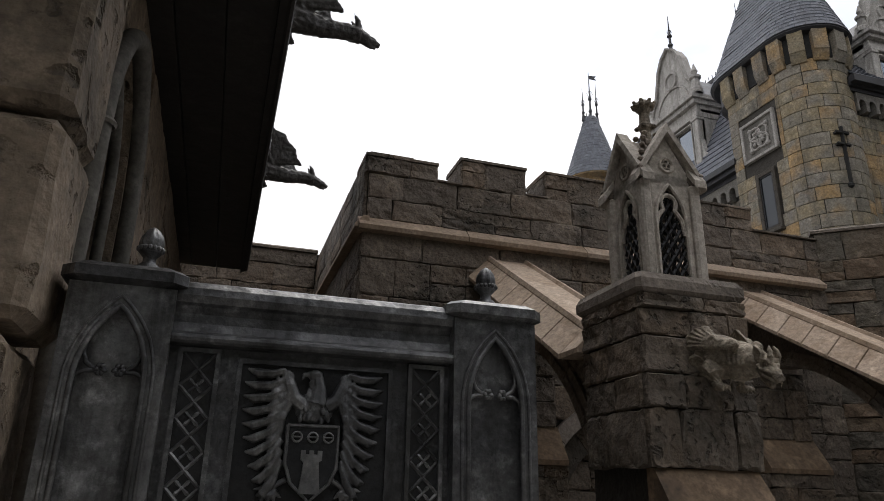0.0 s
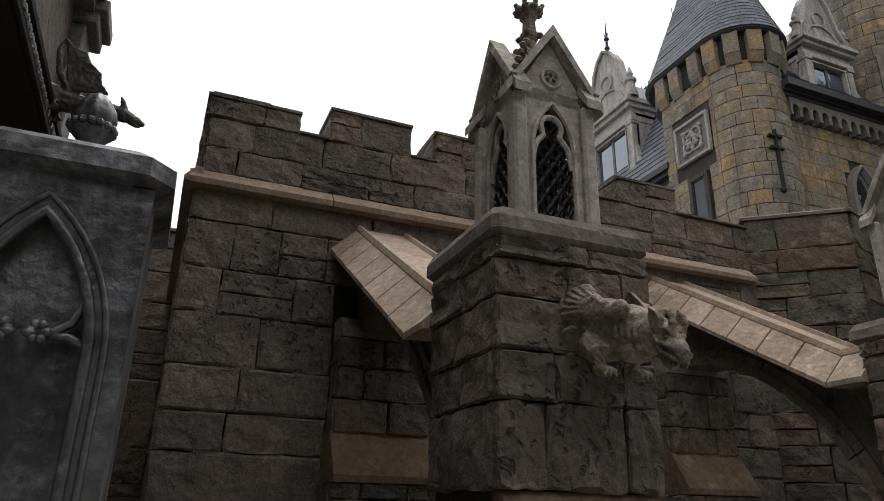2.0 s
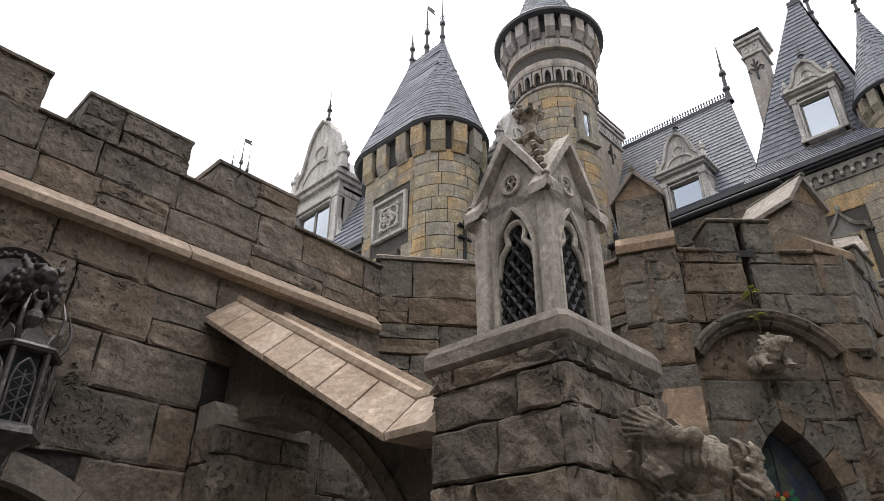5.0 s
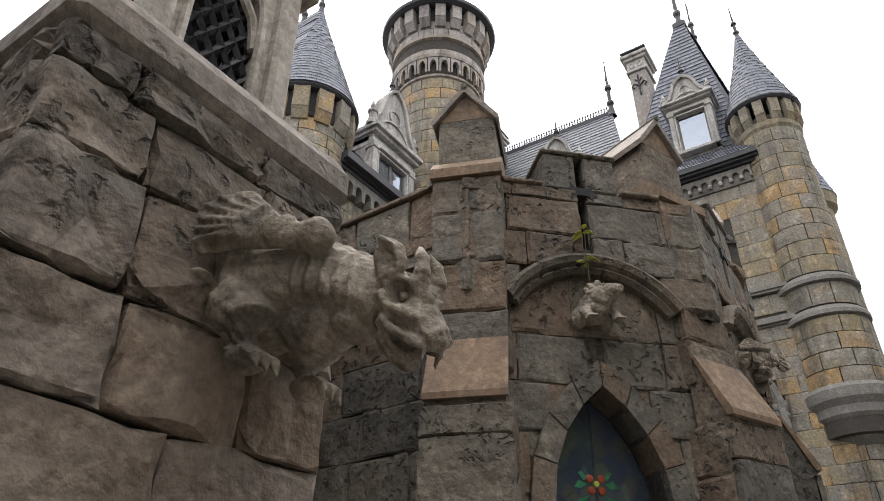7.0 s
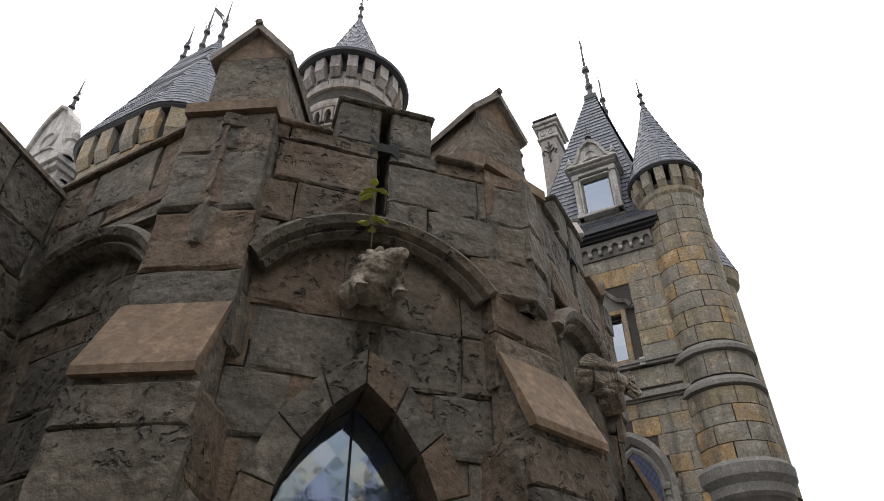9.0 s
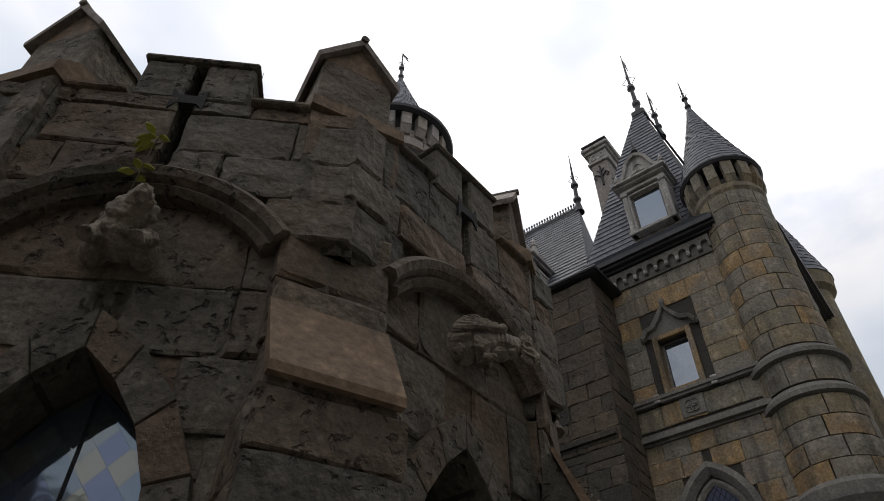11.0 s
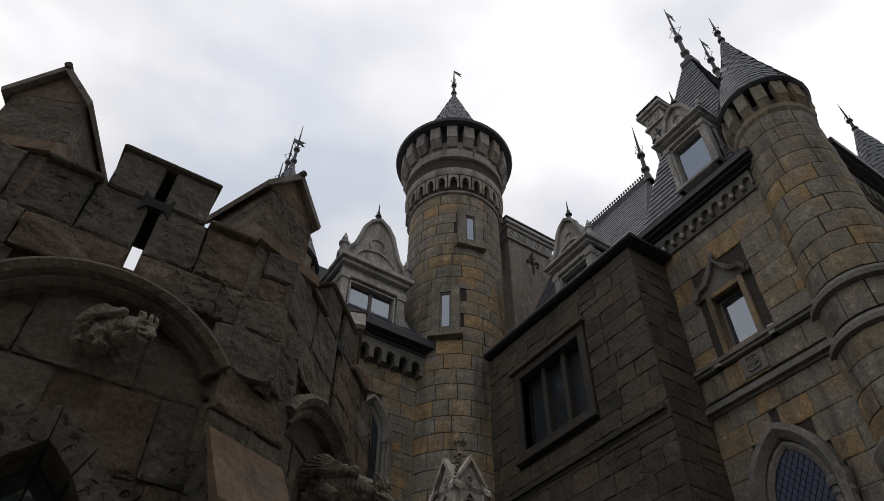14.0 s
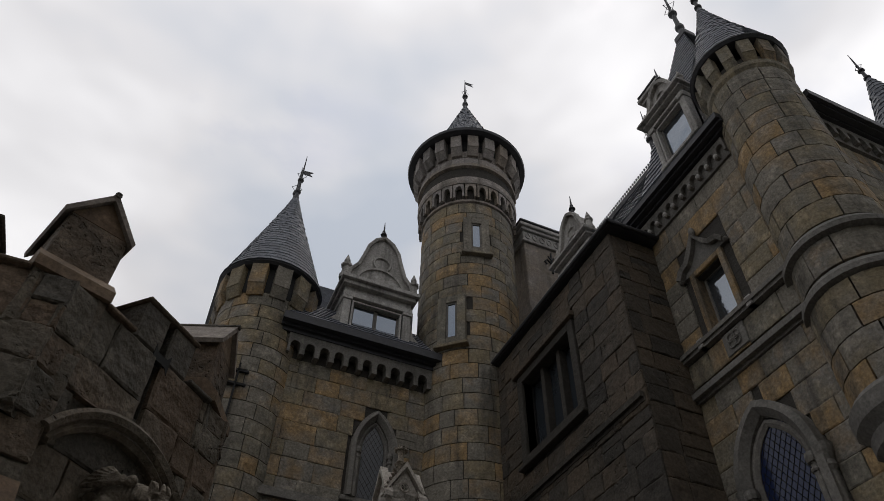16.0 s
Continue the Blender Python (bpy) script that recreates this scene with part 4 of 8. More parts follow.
def dragon(m):
    """Winged dragon on the eave; local +x points outwards. One mesh."""
    bm = B()
    tube(bm, [(-0.12, 0, 0.0), (0.0, 0, 0.0), (0.12, 0, -0.01), (0.24, 0, -0.03), (0.36, 0, -0.02), (0.45, 0, -0.03)], [0.06, 0.085, 0.075, 0.055, 0.048, 0.05], 10)
    tube(bm, [(0.43, 0, -0.02), (0.5, 0, -0.05), (0.56, 0, -0.075)], [0.042, 0.03, 0.015], 8)
    tube(bm, [(0.45, 0, -0.055), (0.51, 0, -0.085), (0.54, 0, -0.095)], [0.022, 0.014, 0.008], 6)
    for s in (-1, 1):
        tube(bm, [(0.44, s * 0.025, 0.005), (0.42, s * 0.035, 0.05), (0.4, s * 0.035, 0.085)], [0.02, 0.014, 0.004], 6)
        ribs = [(0.06, 0.34), (0.19, 0.27), (0.28, 0.17), (0.34, 0.05)]
        root = Vector((0.12, s * 0.05, 0.03))
        tips = [Vector((x, s * (0.06 + z * 0.2), z)) for x, z in ribs]
        for p in tips:
            tube(bm, [root, (root + p) / 2 + Vector((0.01, 0, 0.015)), p], [0.018, 0.012, 0.007], 6)
        for p, q in zip(tips, tips[1:]):
            mid = (p + q) / 2 - Vector((0.012, 0, 0.012))
            for a, b in ((p, mid), (mid, q)):
                prism(bm, [root, a, b], (0, s * 0.018, 0))
        tube(bm, [(0.12, s * 0.05, 0.03), (0.06, s * 0.08, 0.12), (0.035, s * 0.12, 0.26), (0.06, s * 0.13, 0.34)], [0.025, 0.02, 0.014, 0.006], 7)
        tube(bm, [(0.05, s * 0.06, -0.03), (0.08, s * 0.08, -0.1), (0.02, s * 0.07, -0.14)], [0.035, 0.025, 0.015], 7)
        blob(bm, (0.475, s * 0.022, -0.02), (0.012, 0.01, 0.01), 6, 5)
    bm = fuse(bm, 0.006)
    roughen(bm, 0.006, 40)
    ob = part("dragon_statue", bm, BRONZE, smooth=True)
    ob.matrix_world = m
    return tagged(ob, "dark winged dragon gargoyle perched on the black eave", "gargoyle", group="eave dragons")


d1 = dragon(pose(0.06, 5.1, 3.88, 0, 0, 0))
copy_thing(d1, pose(0.06, 3.25, 3.95, 0, 0, 0))


# ---------------------------------------------------------------- wall between the curtain and the bay
def link_wall():
    w = thing("wall_link", "dark rough stone wall turning towards the polygonal bay", "wall", kind="structure")
    for i, (a, b) in enumerate((((5.84, 5.38), (6.52, 4.82)), ((6.52, 4.82), (7.42, 5.08)))):
        bm = B()
        wall_solid(bm, a, b, 0, 4.2, 0.45)
        part("wall_core", bm, MORTAR, w)
        ashlar(w, a, b, 0, 4.2, BAYSTONE, 600 + i, course=0.25, lens=(0.28, 0.62), depth=0.045, rough=0.85, split=0.2)
        coping(w, a, b, 4.2, 0.05, 0.4, 0.05)


link_wall()


# ---------------------------------------------------------------- polygonal bay
BC, AP = Vector((9.11, 4.55)), 1.73
RV = AP / math.cos(radians(22.5))


def bay_vertex(k):
    if k % 8 in (1, 2):
        return {1: (7.335, 3.885), 2: (8.375, 2.845)}[k]
    a = radians(157.5 + 45 * k)
    return (BC.x + RV * math.cos(a), BC.y + RV * math.sin(a))


def stone_beast(m):
    """Crouching lion head corbel; local -y outwards."""
    bm = B()
    blob(bm, (-0.02, -0.03, -0.01), (0.1, 0.11, 0.085), 14, 9)
    blob(bm, (0.0, -0.1, 0.04), (0.075, 0.07, 0.07), 14, 9)
    blob(bm, (0.045, -0.15, 0.065), (0.05, 0.05, 0.045), 14, 9)
    tube(bm, [(0.05, -0.17, 0.065), (0.075, -0.21, 0.055), (0.085, -0.225, 0.05)], [0.036, 0.03, 0.022], 9)
    tube(bm, [(0.05, -0.17, 0.035), (0.075, -0.2, 0.022)], [0.02, 0.012], 7)
    for q in range(22):
        a, t = q * 2.4, 0.02 + 0.055 * (q % 5) / 4
        blob(bm, (0.005 + (0.05 + t * 0.5) * math.cos(a), -0.1 + t * 0.6 - 0.03, 0.055 + (0.05 + t * 0.5) * math.sin(a)), (0.019, 0.026, 0.019), 6, 5)
    for s in (-1, 1):
        blob(bm, (0.03 + s * 0.035, -0.13, 0.115), (0.016, 0.014, 0.018), 7, 5)
        tube(bm, [(s * 0.075, -0.04, -0.02), (s * 0.09, -0.1, -0.06), (s * 0.085, -0.12, -0.1)], [0.042, 0.032, 0.026], 8)
        blob(bm, (s * 0.085, -0.145, -0.11), (0.03, 0.04, 0.02), 8, 6)
        for q in (-1, 0, 1):
            tube(bm, [(s * 0.085 + q * 0.017, -0.165, -0.108), (s * 0.085 + q * 0.018, -0.195, -0.118)], [0.011, 0.005], 5)
        blob(bm, (-0.02 + s * 0.085, 0.0, -0.06), (0.05, 0.07, 0.06), 10, 7)
        blob(bm, (0.06 + s * 0.022, -0.185, 0.09), (0.01, 0.01, 0.01), 7, 5)
    bm = fuse(bm, 0.006)
    roughen(bm, 0.007, 30)
    roughen(bm, 0.004, 80, 3.0)
    ob = part("beast_corbel_statue", bm, BEAST, smooth=True)
    ob.matrix_world = m
    return tagged(ob, "small weathered stone lion crouching under an arched hood mould", "statue", group="bay beasts")


def bay():
    w = thing("wall_bay", "polygonal dark stone bay tower with gabled buttresses", "tower", kind="structure")
    for k in range(5):
        a, b = bay_vertex(k), bay_vertex(k + 1)
        pl = Plane(a, b)
        uc = pl.L / 2
        half = 0.325
        door = (uc - half, uc + half, 0.9, pointed_top(uc, half, 2.32, 0.64))
        solid = k == 0
        bm = B()
        wall_solid(bm, a, b, 0, 4.27, 0.3, [] if solid else [door, (uc - 0.028, uc + 0.028, 3.85, lambda u: 4.27)], step=0.03)
        part("wall_core", bm, MORTAR, w)
        hole = opening_hole(uc - half - 0.13, uc + half + 0.13, 0.75, pointed_top(uc, half + 0.13, 2.3, 0.81))
        slit = lambda za, zb, uc=uc, solid=solid: [(uc - 0.028, uc + 0.028)] if zb > 3.9 and not solid else []
        inner = [hole] if not solid else []
        # recessed field below the hood, proud field above it
        arc = segment_top(uc, 0.55, 3.45, 0.28)
        low_top = lambda u, arc=arc, uc=uc: arc(u) if abs(u - uc) < 0.54 else 3.5
        ashlar(w, a, b, 0.0, 3.86, BAYSTONE, 700 + k, course=0.33, lens=(0.36, 0.7), depth=0.035, rough=0.7, holes=inner, top=low_top, split=0.06, gap=0.005)
        above = opening_hole(uc - 0.56, uc + 0.56, 3.27, arc)
        fa, fb = pl.at(-0.06, 0.055, 0), pl.at(pl.L + 0.06, 0.055, 0)
        ashlar(w, fa[:2], fb[:2], 3.47, 4.27, BAYSTONE, 720 + k, course=0.24, lens=(0.3, 0.55), depth=0.045, rough=0.7, holes=[lambda za, zb: [(q0 + 0.06, q1 + 0.06) for q0, q1 in above(za, zb)], lambda za, zb: [(q0 + 0.06, q1 + 0.06) for q0, q1 in slit(za, zb)]], split=0.12, gap=0.006)
        bm = B()
        opens = [(uc + 0.06 - 0.54, uc + 0.06 + 0.54, 3.4, lambda u, arc=arc: arc(u - 0.06))]
        if not solid:
            opens.append((uc + 0.032, uc + 0.088, 3.85, lambda u: 4.26))
        wall_solid(bm, fa[:2], fb[:2], 3.44, 4.26, 0.05, opens)
        part("field_back", bm, BAYSTONE, w)
        # hood mould
        bm = B()
        curve = arc_points(uc, 0.53, 3.45, 0.285, 22, pointed=False)
        sweep(bm, pl, curve, [(-0.075, 0.03), (-0.075, 0.085), (-0.05, 0.115), (-0.03, 0.1), (-0.015, 0.135), (0.02, 0.15), (0.045, 0.13), (0.05, 0.03)])
        part("hood_mould", bm, BAYSTONE, w, "worn arched stone hood mould")
        bm = B()
        fill = arc_points(uc, 0.5, 3.43, 0.28, 16, pointed=False)
        prism(bm, [pl.at(uc - 0.5, -0.02, 3.1)] + [pl.at(u, -0.02, z) for u, z in fill] + [pl.at(uc + 0.5, -0.02, 3.1)], pl.n * 0.034)
        part("tympanum", bm, BAYSTONE, w)
        # pointed window
        if not solid:
            n = 8
            ip, op = arc_points(uc, half, 2.32, 0.64, n), arc_points(uc, half + 0.14, 2.3, 0.82, n)
            ip = [(ip[0][0], 1.75), (ip[0][0], 2.05)] + ip + [(ip[-1][0], 2.05), (ip[-1][0], 1.75)]
            op = [(op[0][0], 1.75), (op[0][0], 2.05)] + op + [(op[-1][0], 2.05), (op[-1][0], 1.75)]
            ip, op = [(ip[0][0], 1.3)] + ip + [(ip[-1][0], 1.3)], [(op[0][0], 1.3)] + op + [(op[-1][0], 1.3)]
            ip, op = [(ip[0][0], 0.9)] + ip + [(ip[-1][0], 0.9)], [(op[0][0], 0.9)] + op + [(op[-1][0], 0.9)]
            ring_stones(w, pl, ip, op, -0.17, 0.06, BAYSTONE)
            sp = arc_points(uc, half + 0.34, 2.3, 1.04, n)
            ring_stones(w, pl, arc_points(uc, half + 0.12, 2.3, 0.8, n), sp, -0.01, 0.014, BAYSTONE, name="spandrel_stone")
            win = tagged(new("window_%d" % k), "pointed stained-glass window in pale blue leaded diamonds", "window", kind="structure")
            tf = pointed_top(uc, half, 2.32, 0.64)
            # diamond panes, each its own piece
            s = 0.105
            for r in range(-2, 34):
                for c in range(-3, 4):
                    u0 = uc + (c + 0.5 * (r % 2)) * s
                    z0 = 0.92 + r * s * 0.62
                    d = [(u0 - s / 2, z0), (u0, z0 - s * 0.62), (u0 + s / 2, z0), (u0, z0 + s * 0.62)]
                    d = [(min(max(u, uc - half + 0.004), uc + half - 0.004), z) for u, z in d]
                    d = [(u, max(0.9, min(z, tf(u) - 0.004))) for u, z in d]
                    if max(p[0] for p in d) - min(p[0] for p in d) < 0.02 or max(p[1] for p in d) - min(p[1] for p in d) < 0.02:
                        continue
                    bm = B()
                    try:
                        prism(bm, [pl.at(u0 + (u - u0) * 0.992, -0.19, z0 + (z - z0) * 0.992) for u, z in d], pl.n * 0.006)
                    except ValueError:
                        bm.free()
                        continue
                    bmesh.ops.remove_doubles(bm, verts=bm.verts, dist=1e-5)
                    part("pane", bm, STAINED, win)
            bm = B()
            prism(bm, [pl.at(u, -0.225, z) for u, z in [(uc - half, 0.9)] + arc_points(uc, half, 2.32, 0.64, 12) + [(uc + half, 0.9)]], pl.n * 0.02)
            part("lead_backing", bm, SLITDARK, win, "dark leading behind the panes")
            bm = B()
            box(bm, uc - 0.005, uc + 0.005, -0.186, -0.178, 0.9, 2.93, pl.m)
            part("mullion", bm, IRON, win)
            if k == 1:
                fz = 2.48
                for du, dz, mat in ((-0.034, 0.03, REDF), (0.034, 0.03, REDF), (-0.03, -0.035, REDF), (0.03, -0.035, REDF)):
                    bm = B()
                    lathe(bm, [(0.0, 0.0), (0.024, 0.0), (0.02, 0.012), (0.0, 0.014)], 7, m=Matrix.Translation(pl.at(uc + du, -0.183, fz + dz)) @ pl.m.to_3x3().to_4x4() @ pose(0, 0, 0, -90, 0, 0))
                    part("petal", bm, mat, win)
                bm = B()
                lathe(bm, [(0.0, 0.0), (0.02, 0.0), (0.016, 0.018), (0.0, 0.02)], 7, m=Matrix.Translation(pl.at(uc, -0.183, fz)) @ pl.m.to_3x3().to_4x4() @ pose(0, 0, 0, -90, 0, 0))
                part("flower_heart", bm, LEAF, win)
                for sg in (-1, 1):
                    for leaf in (((0.05, 0.0), (0.1, 0.02), (0.13, -0.02), (0.09, -0.025)), ((0.04, -0.06), (0.1, -0.08), (0.14, -0.15), (0.11, -0.16), (0.09, -0.11)), ((0.045, 0.03), (0.08, 0.07), (0.1, 0.06), (0.07, 0.02))):
                        bm = B()
                        prism(bm, [pl.at(uc + sg * u, -0.184, fz + z) for u, z in leaf], pl.n * 0.006)
                        part("painted_leaf", bm, GREENF, win)
        if solid:
            bm = B()
            box(bm, 0.0, pl.L - 0.2, -0.32, 0.125, 4.27, 4.305, pl.m, bevel=0.008)
            part("coping", bm, BAYSTONE, w)
            continue
        # slit merlon: two cheeks and a lintel slab, with a cross arm in painted shade
        bm = B()
        for u0, u1 in ((uc - 0.25, uc - 0.028), (uc + 0.028, uc + 0.25)):
            box(bm, u0, u1, -0.2, 0.1, 4.27, 4.55, pl.m, bevel=0.012)
        part("slit_merlon", bm, BAYSTONE, w)
        # black filler gives the upper slit its shade
        bm = B()
        box(bm, uc - 0.03, uc + 0.03, -0.29, -0.12, 4.28, 4.55, pl.m)
        part("slit_back", bm, SLITDARK, w, "black box standing in for shade in the upper slit")
        bm = B()
        box(bm, uc - 0.265, uc + 0.265, -0.22, 0.12, 4.55, 4.58, pl.m, bevel=0.01)
        part("merlon_slab", bm, BAYSTONE, w)
        bm = B()
        for sg in (-1, 1):
            prism(bm, [pl.at(uc + sg * u, 0.06, z) for u, z in ((0.0, 4.235), (0.045, 4.232), (0.075, 4.19), (0.075, 4.335), (0.045, 4.293), (0.0, 4.29))], pl.n * 0.043)
        part("cross_slit", bm, SLITDARK, w, "black slabs painting the shaded arms of a cross-shaped arrow slit")
        for u0, u1 in ((0.2, uc - 0.27), (uc + 0.27, pl.L - 0.2)):
            bm = B()
            box(bm, u0, u1, -0.32, 0.125, 4.27, 4.3, pl.m, bevel=0.008)
            part("coping", bm, BAYSTONE, w)
    # buttresses on the corners
    for k in range(1, 6):
        a = radians(157.5 + 45 * k)
        r = Vector((math.cos(a), math.sin(a), 0))
        s = Vector((-math.sin(a), math.cos(a), 0))
        # a plan line whose face looks outwards
        def line(dist, half):
            p = Vector((*bay_vertex(k), 0)) + r * (dist + (0.05 if k == 1 else 0.0) - RV)
            return (p - s * half)[:2], (p + s * half)[:2]
        bt = thing("corner_buttress", "dark stone corner buttress with a sloped offset and gabled top", "buttress", group="bay buttresses")
        for dist, half, z0, z1, sd in ((1.86, 0.18, 3.0, 4.29, 0), (2.04, 0.2, 0.0, 2.75, 1)):
            q0, q1 = line(dist, half)
            pl = Plane(q0, q1)
            bm = B()
            box(bm, 0, 2 * half, -0.5, 0, z0 - 0.3, z1, pl.m)
            part("core", bm, MORTAR, bt)
            kw = dict(course=0.31, lens=(0.4, 0.6), depth=0.045, rough=0.65, split=0.0, gap=0.006)
            b0, b1 = Vector(q0) - Vector(r[:2]) * 0.42, Vector(q1) - Vector(r[:2]) * 0.42
            e0, e1 = Vector(q0) - (Vector(q1) - Vector(q0)).normalized() * 0.04, Vector(q1) + (Vector(q1) - Vector(q0)).normalized() * 0.04
            ashlar(bt, e0, e1, z0, z1, BAYSTONE, 800 + 10 * k + sd, **kw)
            ashlar(bt, b0, q0, z0, z1, BAYSTONE, 803 + 10 * k + sd, **kw)
            ashlar(bt, q1, b1, z0, z1, BAYSTONE, 806 + 10 * k + sd, **kw)
        q0, q1 = line(1.9, 0.25)
        pl = Plane(q0, q1)
        # sloped offset
        bm = B()
        prism(bm, [pl.at(0.045, o, z) for o, z in ((-0.05, 3.14), (0.0, 3.14), (0.165, 2.79), (0.165, 2.75), (-0.05, 2.75))], pl.u * 0.41)
        part("offset_block", bm, BAYSTONE, bt)
        bm = B()
        prism(bm, [pl.at(0.03, o, z) for o, z in ((0.0, 3.165), (0.02, 3.165), (0.195, 2.81), (0.195, 2.775), (0.16, 2.775))], pl.u * 0.44)
        part("sloped_offset", bm, RUST, bt, "rust-stained sloping offset slab")
        # cap slope
        bm = B()
        prism(bm, [pl.at(0.02, o, z) for o, z in ((-0.4, 4.48), (-0.085, 4.48), (0.025, 4.36), (0.025, 4.29), (-0.4, 4.29))], pl.u * 0.46)
        part("cap_slope", bm, RUST, bt)
        # gabled merlon
        bm = B()
        box(bm, 0.055, 0.44, -0.6, -0.08, 4.46, 4.84, pl.m, bevel=0.01)
        part("gable_block", bm, BAYSTONE, bt)
        bm = B()
        prism(bm, [pl.at(u, -0.085, z) for u, z in ((0.06, 4.84), (0.44, 4.84), (0.25, 5.07))], -pl.n * 0.52)
        part("gable_end", bm, RUST, bt)
        # paler stone here puts the sky's light on the copings into the colour
        for sg in (-1, 1):
            bm = B()
            prism(bm, [pl.at(0.24 + sg * u, -0.045, z) for u, z in ((0.22, 4.79), (0.232, 4.825), (0.0, 5.13), (0.0, 5.07))], -pl.n * 0.6)
            part("gable_coping", bm, CAPSTONE, bt)
        bm = B()
        tube(bm, [pl.at(0.24, -0.03, 5.115), pl.at(0.24, -0.66, 5.115)], 0.022, 8)
        part("ridge_roll", bm, BAYSTONE, bt)


bay()
SW = Plane(bay_vertex(1), bay_vertex(2))
SS = Plane(bay_vertex(2), bay_vertex(3))
SE = Plane(bay_vertex(3), bay_vertex(4))
sb = stone_beast(Matrix.Translation(SW.at(SW.L / 2, 0.06, 3.42)) @ pose(0, 0, 0, 0, 0, -45))
copy_thing(g1, Matrix.Translation(SS.at(SS.L / 2, 0.04, 3.44)) @ pose(0, 0, 0, 0, 0, 32) @ Matrix.Scale(0.74, 4))
copy_thing(g1, Matrix.Translation(SE.at(SE.L / 2, 0.06, 3.3)) @ pose(0, 0, 0, 0, 0, 45))


# ---------------------------------------------------------------- gate building and its black eave
def gate_building():
    w = thing("wall_gate", "brown stone gate building wall with an arched doorway", "wall", kind="structure")
    pl = Plane((-0.55, 1.9), (-0.55, 8.4))
    bm = B()
    uc = 1.0
    top = pointed_top(uc, 0.42, 2.75, 0.6)
    wall_solid(bm, (-0.55, 1.9), (-0.55, 8.4), 0, 3.7, 0.5, [(uc - 0.42, uc + 0.42, 0, top)])
    part("wall_core", bm, LEFTSTONE, w)
    ashlar(w, (-0.55, 3.5), (-0.55, 8.4), 0, 3.6, LEFTSTONE, 900, course=0.45, lens=(0.5, 0.9), depth=0.03, rough=0.6)
    # corner pier in front
    for za, zb in ((0.0, 0.9), (0.9, 1.84), (1.84, 2.38), (2.38, 3.05), (3.05, 3.65)):
        bm = B()
        box(bm, -1.4, -0.47 + 0.03 * (zb > 1.9), 1.72, 2.12, za + 0.012, zb - 0.012, bevel=0.03)
        bmesh.ops.subdivide_edges(bm, edges=bm.edges[:], cuts=3, use_grid_fill=True)
        roughen(bm, 0.014, 9, za)
        part("stone_block", bm, LEFTSTONE, w)
    # doorway column and arch mouldings
    for off, r in ((0.0, 0.042), (0.13, 0.026), (0.2, 0.018)):
        pts = [pl.at(uc - 0.47 + off, 0.03 - off * 0.6, 0.0)] + [pl.at(u, 0.03 - off * 0.6, z) for u, z in arc_points(uc, 0.47 - off, 2.72, 0.65 - off, 14)] + [pl.at(uc + 0.47 - off, 0.03 - off * 0.6, 0.0)]
        bm = B()
        tube(bm, pts, r, 12, up=pl.n)
        part("arch_column", bm, GREYTRIM, w, "grey stone shaft and arch moulding", smooth=True)
    for z in (2.12, 2.72):
        bm = B()
        lathe(bm, [(0.052, z - 0.012), (0.058, z), (0.052, z + 0.012)], 16, pl.at(uc - 0.47, 0.03, 0)[:2])
        part("shaft_ring", bm, GREYTRIM, w)
    # black sheet stands in for the shade inside the doorway
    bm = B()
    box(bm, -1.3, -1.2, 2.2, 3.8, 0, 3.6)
    part("door_back", bm, BLACKWOOD, w, "black sheet standing in for the unlit doorway interior")
    e = thing("eave_black", "black boarded eave with an ornamented edge over the gate", "eave", kind="structure")
    for i in range(7):
        bm = B()
        x1 = 0.05 - 0.24 * i
        box(bm, x1 - 0.236, x1, -1.0, 7.15, 3.66, 3.72, bevel=0.005)
        part("soffit_board", bm, BLACKWOOD, e)
    bm = B()
    box(bm, 0.05, 0.085, -1.0, 7.15, 3.64, 3.84)
    part("fascia", bm, BLACKWOOD, e)
    bm = B()
    tube(bm, [(0.1, -1.0, 3.67), (0.1, 7.15, 3.67)], 0.022, 8)
    tube(bm, [(0.1, -1.0, 3.82), (0.1, 7.15, 3.82)], 0.028, 8)
    part("edge_roll", bm, BLACKWOOD, e)
    for i in range(70):
        bm = B()
        y = 1.6 + i * 0.08
        blob(bm, (0.1, y, 3.745), (0.018, 0.034, 0.034), 6, 5)
        part("edge_ornament", bm, BRONZE, e)
    # storey above the eave
    u = thing("wall_gate_upper", "grey stone upper storey with stepped cornices above the eave", "wall", kind="structure")
    bm = B()
    box(bm, -1.6, -0.12, 0.5, 6.6, 3.84, 7.5)
    part("upper_core", bm, GREYASH, u)
    for y in (1.0, 4.25, 6.4):
        for z0, z1, o in ((3.84, 5.2, 0.1), (5.2, 5.32, 0.18), (5.32, 5.44, 0.24), (5.44, 6.2, 0.1), (6.2, 6.35, 0.2), (6.35, 6.5, 0.3)):
            bm = B()
            box(bm, -0.2, -0.12 + o, y - 0.15 - o * 0.4, y + 0.15 + o * 0.4, z0, z1, bevel=0.012)
            part("pilaster_piece", bm, GREYTRIM, u)
    for z in (5.3, 6.5):
        bm = B()
        box(bm, -0.3, 0.02, 0.5, 6.6, z, z + 0.12)
        box(bm, -0.3, 0.08, 0.5, 6.6, z + 0.12, z + 0.2)
        part("cornice", bm, GREYTRIM, u)


gate_building()


